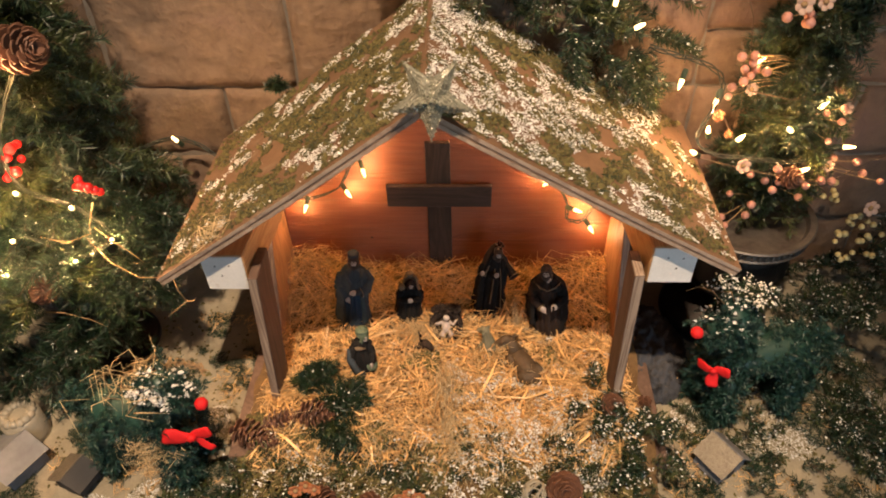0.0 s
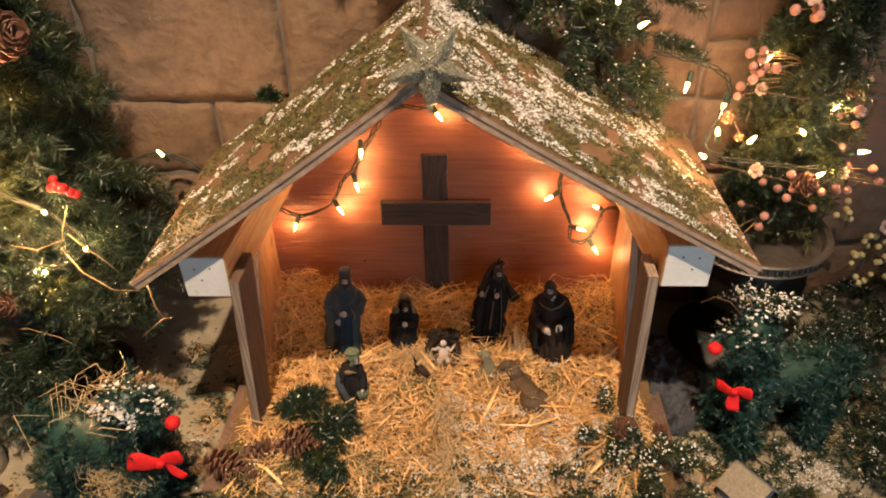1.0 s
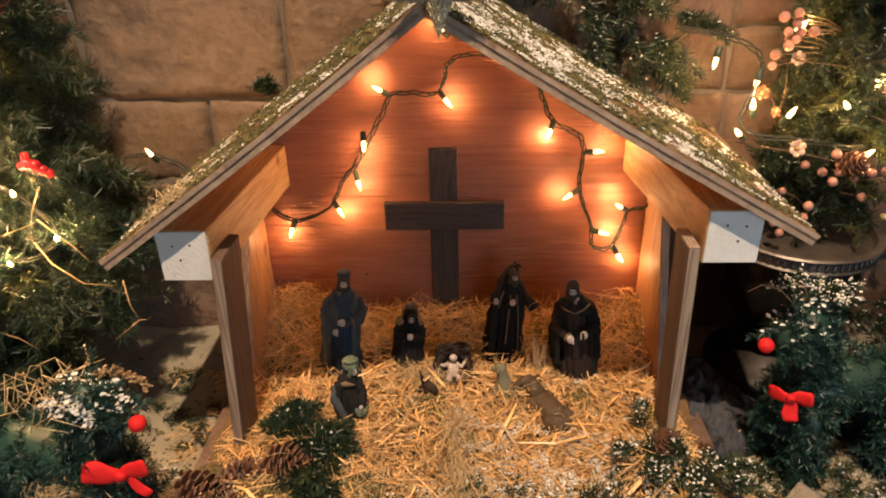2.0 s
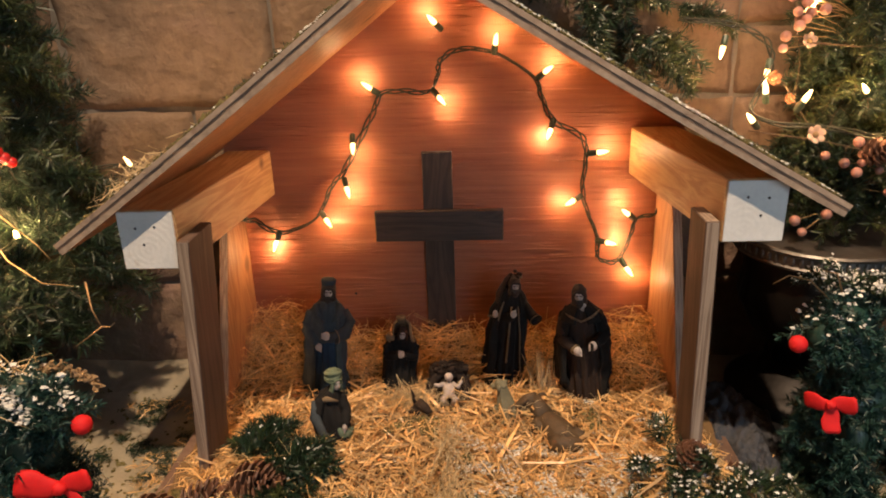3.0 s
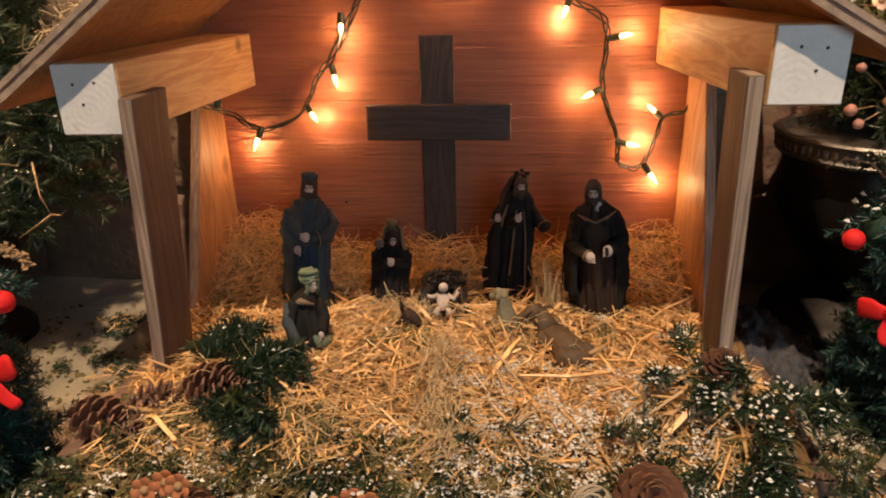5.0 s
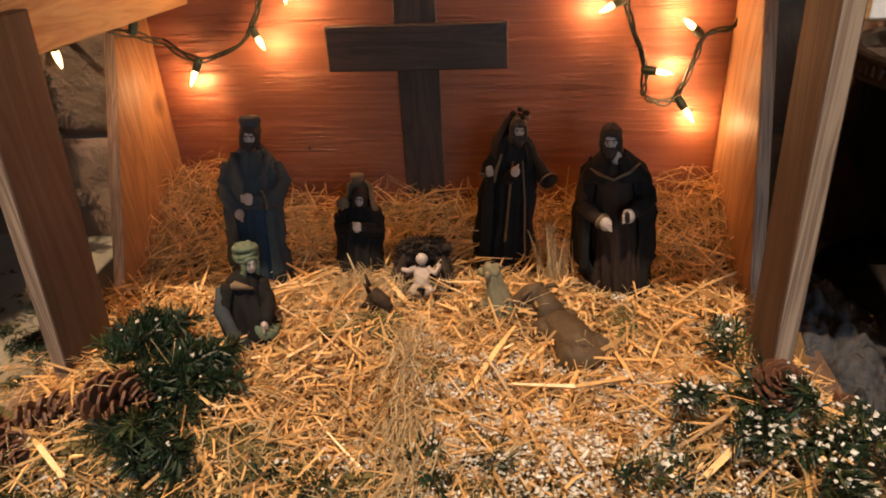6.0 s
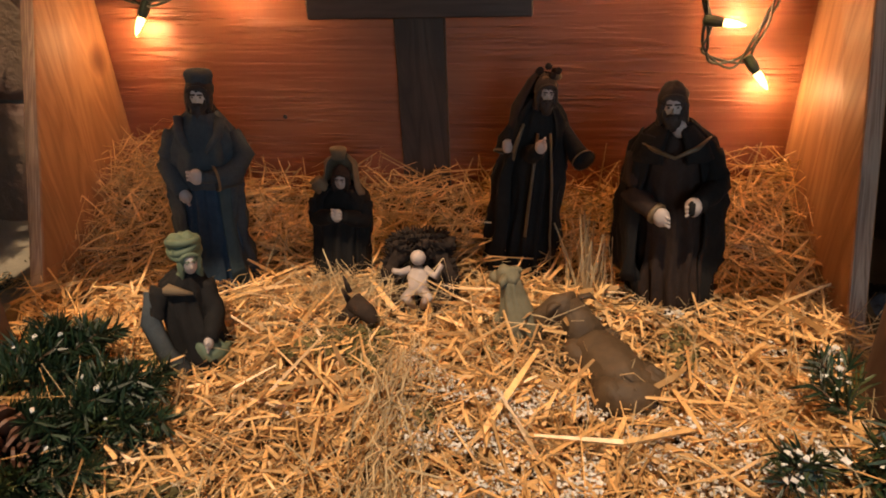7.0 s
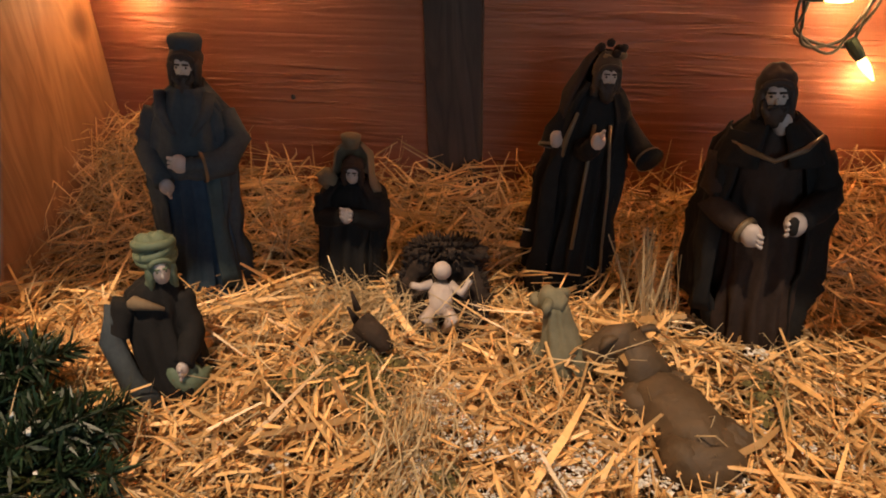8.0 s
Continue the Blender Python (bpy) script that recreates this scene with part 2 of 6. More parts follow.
M_CONE = material("pine_cone", (0.055, 0.024, 0.014), (0.175, 0.080, 0.047), 40, 0.6, 0.4, random_tint=0.3)
M_RED = material("red_velvet", (0.50, 0.004, 0.006), (0.74, 0.008, 0.010), 30, 0.75, 0.2, fine=200)
M_BERRY = material("red_berry", (0.35, 0.008, 0.008), (0.55, 0.02, 0.02), 30, 0.2, 0.0)
M_PINK = material("dusty_berry", (0.30, 0.12, 0.09), (0.50, 0.26, 0.20), 40, 0.6, 0.2, random_tint=0.3)
M_YELLOW = material("cream_berry", (0.45, 0.34, 0.13), (0.62, 0.52, 0.26), 40, 0.5, 0.2, random_tint=0.2)
M_PETAL = material("cream_petal", (0.36, 0.22, 0.16), (0.60, 0.44, 0.35), 40, 0.7, 0.2)
M_RUST = material("rust_leaf", (0.26, 0.08, 0.03), (0.45, 0.18, 0.07), 30, 0.7, 0.3)
M_URN = material("bronzed_iron", (0.008, 0.007, 0.007), (0.028, 0.022, 0.018), 14, 0.5, 0.3, metal=0.6, fine=90)
M_URNRIM = material("bronzed_rim", (0.08, 0.070, 0.062), (0.28, 0.255, 0.23), 20, 0.46, 0.3, metal=0.85, fine=90)
M_WIRE = material("green_wire", (0.012, 0.016, 0.010), (0.03, 0.032, 0.02), 40, 0.5, 0.0)
M_SOCKET = material("green_socket", (0.012, 0.03, 0.018), (0.03, 0.05, 0.03), 40, 0.4, 0.0)
M_BULB = glow("lit_bulb", (1.0, 0.62, 0.25), 6)
M_ROBE_DARK = material("dark_robe", (0.007, 0.007, 0.007), (0.022, 0.020, 0.019), 25, 0.85, 0.7, fine=220, depth=0.003, spec=0.15)
M_ROBE_BLUE = material("blue_robe", (0.018, 0.034, 0.062), (0.040, 0.072, 0.110), 25, 0.85, 0.7, fine=220, depth=0.003, spec=0.15)
M_ROBE_GREY = material("grey_cloak", (0.028, 0.036, 0.044), (0.066, 0.078, 0.086), 25, 0.85, 0.7, fine=220, depth=0.003, spec=0.15)
M_ROBE_BROWN = material("brown_robe", (0.018, 0.012, 0.010), (0.050, 0.033, 0.026), 25, 0.85, 0.7, fine=220, depth=0.003, spec=0.15)
M_SHAG = material("shaggy_brown", (0.016, 0.011, 0.009), (0.055, 0.038, 0.028), 60, 0.9, 0.8, fine=240, depth=0.003, spec=0.2)
M_CLAY = material("tan_scarf", (0.10, 0.068, 0.038), (0.22, 0.155, 0.09), 40, 0.85, 0.5, fine=200, depth=0.002)
M_ROBE_TEAL = material("teal_lining", (0.030, 0.050, 0.058), (0.060, 0.090, 0.100), 25, 0.85, 0.6, fine=220, depth=0.003, spec=0.15)
M_TRIM = material("gilt_trim", (0.075, 0.052, 0.028), (0.17, 0.115, 0.06), 60, 0.5, 0.2)
M_GREENCAP = material("green_headcloth", (0.055, 0.085, 0.055), (0.15, 0.19, 0.12), 50, 0.7, 0.4)
M_SKIN = material("painted_plaster", (0.33, 0.27, 0.24), (0.51, 0.44, 0.40), 60, 0.6, 0.2)
M_HAIR = material("painted_hair", (0.015, 0.010, 0.008), (0.04, 0.026, 0.02), 60, 0.7, 0.4)
M_COW = material("brown_plaster", (0.038, 0.023, 0.011), (0.105, 0.064, 0.030), 40, 0.70, 1.0, fine=140, depth=0.003)
M_LAMB = material("moss_grey_plaster", (0.085, 0.08, 0.048), (0.21, 0.19, 0.12), 50, 0.85, 0.7, fine=160, depth=0.003)
M_STAR = material("beaded_glass", (0.20, 0.19, 0.13), (0.52, 0.50, 0.40), 120, 0.16, 0.8, metal=0.5, fine=300, depth=0.003)
M_GLITTER = material("glitter_card", (0.07, 0.055, 0.036), (0.26, 0.22, 0.16), 200, 0.35, 0.8, metal=0.3, fine=500, depth=0.002)
M_CARD = material("white_card", (0.08, 0.085, 0.09), (0.24, 0.24, 0.25), 9, 0.7, 0.1)
M_DARK = material("dark_card", (0.02, 0.02, 0.022), (0.045, 0.042, 0.04), 15, 0.8, 0.1)
M_CREAM = material("cream_wax", (0.22, 0.195, 0.145), (0.37, 0.33, 0.25), 25, 0.5, 0.2)
# cloth under the eave: the dark blue-grey is its shade, painted as colour
M_CLOTH_SHADE = material("shaded_cloth", (0.022, 0.024, 0.030), (0.085, 0.088, 0.10), 45, 0.95, 1.0, fine=190, c=(0.015, 0.016, 0.020), depth=0.012)

# ---- builders ----
rng = np.random.default_rng(7)


def mesh_object(name, verts, faces, mats, parent=None, smooth=False, index=None):
    me = bpy.data.meshes.new(name)
    me.from_pydata([tuple(v) for v in verts], [], [tuple(f) for f in faces])
    for m in mats if isinstance(mats, (list, tuple)) else [mats]:
        me.materials.append(m)
    if index is not None:
        me.polygons.foreach_set("material_index", np.asarray(index, dtype=np.int32))
    if smooth:
        me.polygons.foreach_set("use_smooth", np.ones(len(me.polygons), dtype=bool))
    me.update()
    ob = new(name, me)
    ob.parent = parent
    return ob


def part(name, bm, mats, parent=None, label="", smooth=False):
    me = bpy.data.meshes.new(name)
    bmesh.ops.recalc_face_normals(bm, faces=bm.faces)
    bm.to_mesh(me)
    bm.free()
    for m in mats if isinstance(mats, (list, tuple)) else [mats]:
        me.materials.append(m)
    if smooth:
        for p in me.polygons:
            p.use_smooth = True
    ob = new(name, me)
    ob.parent = parent
    if label:
        ob["label"] = label
    return ob


def thing(name, m, label, category, group="", kind=""):
    ob = new(name)
    ob.matrix_world = m
    ob.empty_display_size = 0.02
    return tagged(ob, label, category, group, kind)


def box(bm, x0, x1, y0, y1, z0, z1, bevel=0.002, m=None, mat=0, seg=1):
    r = bmesh.ops.create_cube(bm, size=1.0)
    vs = r["verts"]
    for v in vs:
        v.co = Vector(((x0 + x1) / 2 + v.co.x * (x1 - x0), (y0 + y1) / 2 + v.co.y * (y1 - y0), (z0 + z1) / 2 + v.co.z * (z1 - z0)))
    if m is not None:
        bmesh.ops.transform(bm, matrix=m, verts=vs)
    faces = {f for v in vs for f in v.link_faces}
    for f in faces:
        f.material_index = mat
    if bevel:
        edges = list({e for v in vs for e in v.link_edges})
        bmesh.ops.bevel(bm, geom=edges, offset=bevel, segments=seg, affect="EDGES", material=-1)
    return faces


def prism(bm, pts, thick, axis="y", start=0.0, bevel=0.0):
    """A slab with the outline pts (pairs), pushed along an axis."""
    low, high = [], []
    for a, b in pts:
        if axis == "y":
            low.append(bm.verts.new((a, start, b))), high.append(bm.verts.new((a, start + thick, b)))
        else:
            low.append(bm.verts.new((a, b, start))), high.append(bm.verts.new((a, b, start + thick)))
    n = len(pts)
    bm.faces.new(low), bm.faces.new(high[::-1])
    for i in range(n):
        bm.faces.new((low[i], high[i], high[(i + 1) % n], low[(i + 1) % n]))
    if bevel:
        bmesh.ops.bevel(bm, geom=list(bm.edges), offset=bevel, segments=1, affect="EDGES")


def tube(bm, pts, radii, sides=8, mat=0, caps=True, flat=1.0):
    """A tube along pts; radii one number or one each; flat squeezes it."""
    pts = [Vector(p) for p in pts]
    if not isinstance(radii, (list, tuple)):
        radii = [radii] * len(pts)
    rings = []
    for i, p in enumerate(pts):
        d = (pts[min(i + 1, len(pts) - 1)] - pts[max(i - 1, 0)]).normalized()
        side = d.cross(Vector((0.13, 0.21, 1.0)))
        if side.length < 0.2:
            side = d.cross(Vector((0, 1, 0.1)))
        side.normalize()
        up = side.cross(d).normalized()
        rings.append([bm.verts.new(p + (side * math.cos(a) + up * math.sin(a) * flat) * radii[i]) for a in (2 * math.pi * k / sides for k in range(sides))])
    for r0, r1 in zip(rings, rings[1:]):
        for k in range(sides):
            f = bm.faces.new((r0[k], r0[(k + 1) % sides], r1[(k + 1) % sides], r1[k]))
            f.material_index = mat
    if caps:
        for r in (rings[0], rings[-1]):
            bm.faces.new(r).material_index = mat


def lathe(bm, profile, sides=24, centre=(0, 0, 0), mat=0, flute=0, depth=0.0):
    rings = []
    for r, z in profile:
        ring = []
        for k in range(sides):
            a = 2 * math.pi * k / sides
            rr = r * (1 + (depth * math.cos(flute * a) if flute else 0))
            ring.append(bm.verts.new((centre[0] + rr * math.cos(a), centre[1] + rr * math.sin(a), centre[2] + z)))
        rings.append(ring)
    for r0, r1 in zip(rings, rings[1:]):
        for k in range(sides):
            bm.faces.new((r0[k], r0[(k + 1) % sides], r1[(k + 1) % sides], r1[k])).material_index = mat
    bm.faces.new(rings[0][::-1]).material_index = mat
    bm.faces.new(rings[-1]).material_index = mat


def ball(bm, c, r, mat=0, seg=10, scale=(1, 1, 1), rough=0.0):
    res = bmesh.ops.create_uvsphere(bm, u_segments=seg, v_segments=max(5, seg * 2 // 3), radius=1)
    for v in res["verts"]:
        k = 1 + rough * noise.noise(v.co * 2.5 + Vector(c) * 40)
        v.co = Vector(c) + Vector((v.co.x * scale[0], v.co.y * scale[1], v.co.z * scale[2])) * r * k
    for f in {f for v in res["verts"] for f in v.link_faces}:
        f.material_index = mat


def strands(starts, ends, width, bend):
    """Bent three-sided stalks from starts to ends, all in arrays: verts and faces."""
    n = len(starts)
    d = ends - starts
    length = np.linalg.norm(d, axis=1, keepdims=True) + 1e-9
    d = d / length
    ref = rng.normal(size=(n, 3))
    side = np.cross(d, ref)
    side /= np.linalg.norm(side, axis=1, keepdims=True) + 1e-9
    up = np.cross(side, d)
    mid = (starts + ends) / 2 + up * (bend * length[:, 0])[:, None]
    w = np.broadcast_to(np.asarray(width, dtype=float), (n,))[:, None]
    rings = []
    for p, k in ((starts, 0.9), (mid, 1.0), (ends, 0.55)):
        for a in (0.5, 2.6, 4.7):
            rings.append(p + (side * math.cos(a) + up * math.sin(a) * 0.45) * w * k)
    v = np.stack(rings, axis=1).reshape(-1, 3)
    base = (np.arange(n) * 9)[:, None]
    quads = []
    for r in (0, 3):
        for k in range(3):
            quads.append([r + k, r + (k + 1) % 3, r + 3 + (k + 1) % 3, r + 3 + k])
    f = (base[:, None, :] + np.array(quads)[None]).reshape(-1, 4)
    return v, f


def blobs(points, sizes, squash=0.7):
    """Small uneven lumps, eight faces each."""
    n = len(points)
    dirs = np.array([(1, 0, 0), (0, 1, 0), (-1, 0, 0), (0, -1, 0), (0, 0, 1), (0, 0, -1)], dtype=float)
    d = dirs[None] * rng.uniform(0.55, 1.25, (n, 6, 1)) + rng.normal(0, 0.22, (n, 6, 3))
    d[:, :, 2] *= squash
    v = (np.asarray(points)[:, None] + d * np.asarray(sizes)[:, None, None]).reshape(-1, 3)
    tri = np.array([(0, 1, 4), (1, 2, 4), (2, 3, 4), (3, 0, 4), (1, 0, 5), (2, 1, 5), (3, 2, 5), (0, 3, 5)])
    f = ((np.arange(n) * 6)[:, None, None] + tri[None]).reshape(-1, 3)
    return v, f


def needles(stems, per_m, length, width=0.0011, spread=0.9, droop=0.0):
    """Needles along straight stems (pairs of points): one thin blade each."""
    a = np.array([s[0] for s in stems], dtype=float)
    b = np.array([s[1] for s in stems], dtype=float)
    ln = np.linalg.norm(b - a, axis=1)
    count = np.maximum(4, (ln * per_m)).astype(int)
    idx = np.repeat(np.arange(len(stems)), count)
    n = len(idx)
    t = rng.uniform(0, 1.0, n)
    p = a[idx] + (b - a)[idx] * t[:, None]
    d = ((b - a) / ln[:, None])[idx]
    rnd = rng.normal(size=(n, 3))
    rad = rnd - (rnd * d).sum(1, keepdims=True) * d
    rad /= np.linalg.norm(rad, axis=1, keepdims=True)
    way = d * rng.uniform(0.35, 1.0, (n, 1)) + rad * spread
    way[:, 2] -= droop
    way /= np.linalg.norm(way, axis=1, keepdims=True)
    tip = p + way * (length * rng.uniform(0.6, 1.15, (n, 1)))
    side = np.cross(way, rng.normal(size=(n, 3)))
    side /= np.linalg.norm(side, axis=1, keepdims=True)
    w = width * rng.uniform(0.7, 1.3, (n, 1))
    mid = p * 0.45 + tip * 0.55
    v = np.stack([p - side * w * 0.5, p + side * w * 0.5, mid + side * w, tip, mid - side * w], axis=1).reshape(-1, 3)
    f = ((np.arange(n) * 5)[:, None] + np.arange(5)[None])
    return v, f


# ---- the room ----
def wall_slab(name, x0, x1, y0, y1, z0, z1, mat):
    bm = bmesh.new()
    box(bm, x0, x1, y0, y1, z0, z1, 0)
    return tagged(part(name, bm, mat), kind="structure")


FLOOR_Z, CEIL_Z, WALL_Y = -0.55, 5.0, 0.13
wall_slab("floor", -2.4, 2.6, -3.4, 0.3, FLOOR_Z - 0.1, FLOOR_Z, M_FLOOR)
wall_slab("ceiling", -2.4, 2.6, -3.4, 0.3, CEIL_Z, CEIL_Z + 0.1, M_PLASTER)
wall_slab("wall_west", -2.5, -2.4, -3.4, 0.3, FLOOR_Z, CEIL_Z, M_PLASTER)
wall_slab("wall_east", 2.6, 2.7, -3.4, 0.3, FLOOR_Z, CEIL_Z, M_PLASTER)
bm = bmesh.new()
for x0, x1, z0, z1 in ((-2.5, 0.5, FLOOR_Z, CEIL_Z), (1.9, 2.7, FLOOR_Z, CEIL_Z), (0.5, 1.9, FLOOR_Z, 0.15), (0.5, 1.9, 1.75, CEIL_Z)):
    box(bm, x0, x1, -3.5, -3.4, z0, z1, 0)
tagged(part("wall_south", bm, M_PLASTER), kind="structure")
stone_wall = wall_slab("wall_north", -2.5, 2.7, WALL_Y, WALL_Y + 0.2, FLOOR_Z, CEIL_Z, M_MORTAR)
tagged(stone_wall, "tan quarried stone wall with recessed grey mortar joints", "wall")

# ground of the display: a cream fleece cloth over a wide hearth shelf
GROUND = -0.07


def ground_z(x, y):
    return GROUND + 0.012 * noise.noise(Vector((x * 5, y * 5, 0))) + 0.005 * noise.noise(Vector((x * 17, y * 17, 3)))


gx, gy = np.linspace(-2.0, 2.0, 161), np.linspace(-1.15, WALL_Y - 0.004, 53)
verts = [(x, y, ground_z(x, y)) for y in gy for x in gx]
nx = len(gx)
faces = [(j * nx + i, j * nx + i + 1, (j + 1) * nx + i + 1, (j + 1) * nx + i) for j in range(len(gy) - 1) for i in range(nx - 1)]
tagged(mesh_object("ground", verts, faces, M_CLOTH, smooth=True), "cream fleece cloth spread like snow over the shelf", "ground", kind="structure")
wall_slab("hearth", -2.0, 2.0, -1.14, WALL_Y - 0.004, FLOOR_Z, GROUND - 0.03, M_MORTAR)

# ---- the stable ----
APEX_X, APEX_Z = -0.03, 0.868
EAVE_L, EAVE_R = (-0.605, 0.452), (0.598, 0.494)
stable = thing("nativity_stable", pose(0, 0, 0), "open plywood nativity stable with mossy snow-dusted gable roof", "stable")
bm = bmesh.new()
prism(bm, [(-0.49, -0.02), (0.49, -0.02), (0.49, 0.545), (APEX_X, 0.845), (-0.49, 0.52)], 0.018, "y", 0.0)
part("back_wall", bm, M_BACK, stable, "reddish-brown stained plywood back wall")
bm = bmesh.new()
box(bm, -0.53, 0.53, -0.60, 0.018, -0.045, -0.021, 0.002)
part("base_board", bm, M_POST, stable)
for x in (-0.4, 0.4):
    bm = bmesh.new()
    box(bm, x - 0.03, x + 0.03, -0.56, 0.0, -0.10, -0.046, 0.002)
    part("skid", bm, M_POST, stable)


def hexa(bm, top, bottom, bevel=0.0015):
    """A board from two four-cornered ends."""
    t, b = [bm.verts.new(p) for p in top], [bm.verts.new(p) for p in bottom]
    bm.faces.new(t), bm.faces.new(b[::-1])
    for i in range(4):
        bm.faces.new((t[i], b[i], b[(i + 1) % 4], t[(i + 1) % 4]))
    bmesh.ops.bevel(bm, geom=list(bm.edges), offset=bevel, segments=1, affect="EDGES")


def upright(name, xt, xb, y0, y1, z0, z1, thick, sgn, face, edge, label):
    """A plywood strip: faces of one veneer, front and back edges showing the plies."""
    bm = bmesh.new()
    hexa(bm, [(xt, y0, z1), (xt + sgn * thick, y0, z1), (xt + sgn * thick, y1, z1), (xt, y1, z1)],
         [(xb, y0, z0), (xb + sgn * thick, y0, z0), (xb + sgn * thick, y1, z0), (xb, y1, z0)])
    bm.normal_update()
    for f in bm.faces:
        f.material_index = 1 if abs(f.normal.y) > 0.8 or f.normal.z > 0.8 else 0
    return part(name, bm, [face, edge], stable, label)


upright("front_post", -0.391, -0.424, -0.465, -0.365, -0.021, 0.454, 0.020, -1, M_POST, M_PLY, "weathered plywood post")
upright("front_post", 0.391, 0.404, -0.467, -0.390, -0.021, 0.473, 0.021, 1, M_POST, M_PLY, "weathered plywood post")
for sgn, zt in ((-1, 0.400), (1, 0.428)):
    # the panel's front edge slants back towards the beam
    bm = bmesh.new()
    xo = 0.019 * sgn
    xt, xf, xw = (-0.466, -0.449, -0.463) if sgn < 0 else (0.448, 0.436, 0.441)
    hexa(bm, [(xt, -0.085, zt), (xt + xo, -0.085, zt), (xw + xo, -0.001, zt), (xw, -0.001, zt)],
         [(xf, -0.300, -0.021), (xf + xo, -0.300, -0.021), (xw + xo, -0.001, -0.021), (xw, -0.001, -0.021)])
    bm.normal_update()
    for f in bm.faces:
        f.material_index = 1 if abs(f.normal.x) < 0.5 else 0
    part("side_panel", bm, [M_SIDE, M_PLY], stable, "pale plywood side panel")
for sgn, xf, xb, zt in ((-1, -0.418, -0.388, 0.499), (1, 0.424, 0.378, 0.530)):
    bm = bmesh.new()
    w = 0.093 * sgn
    hexa(bm, [(xf, -0.442, zt), (xf + w, -0.442, zt), (xf + w, -0.442, zt - 0.099), (xf, -0.442, zt - 0.099)],
         [(xb, -0.002, zt), (xb + w, -0.002, zt), (xb + w, -0.002, zt - 0.099), (xb, -0.002, zt - 0.099)], 0.002)
    beam = part("beam", bm, M_BEAM, stable, "square pine beam")
    bm = bmesh.new()
    box(bm, min(xf, xf + w) + 0.002, max(xf, xf + w) - 0.002, -0.4445, -0.4412, zt - 0.097, zt - 0.002, 0.001)
    part("painted_end", bm, M_WHITE_L if sgn < 0 else M_WHITE_R, beam, "white-painted end grain of the beam")
    for kx, kz in ((0.35, 0.3), (0.68, 0.32), (0.58, 0.62)):
        bm = bmesh.new()
        ball(bm, (xf + w * kx, -0.4448, zt - 0.09 * kz), 0.0022, 0, 8, (1, 0.4, 1))
        part("nail_head", bm, M_DARK, beam)

ROOF_Y0, ROOF_Y1, ROOF_T = -0.468, 0.06, 0.020


def roof_point(side, u, y, h=0.0):
    """A point on the roof's upper face: u from the ridge (0) to the eave (1)."""
    ex, ez = EAVE_L if side < 0 else EAVE_R
    dx, dz = ex - APEX_X, ez - APEX_Z
    ln = math.hypot(dx, dz)
    nx_, nz_ = (-dz / ln * (1 if dx > 0 else -1), abs(dx) / ln)
    sag = -0.004 * math.sin(u * math.pi)
    return Vector((APEX_X + dx * u + nx_ * (h + sag), y, APEX_Z + dz * u + nz_ * (h + sag)))


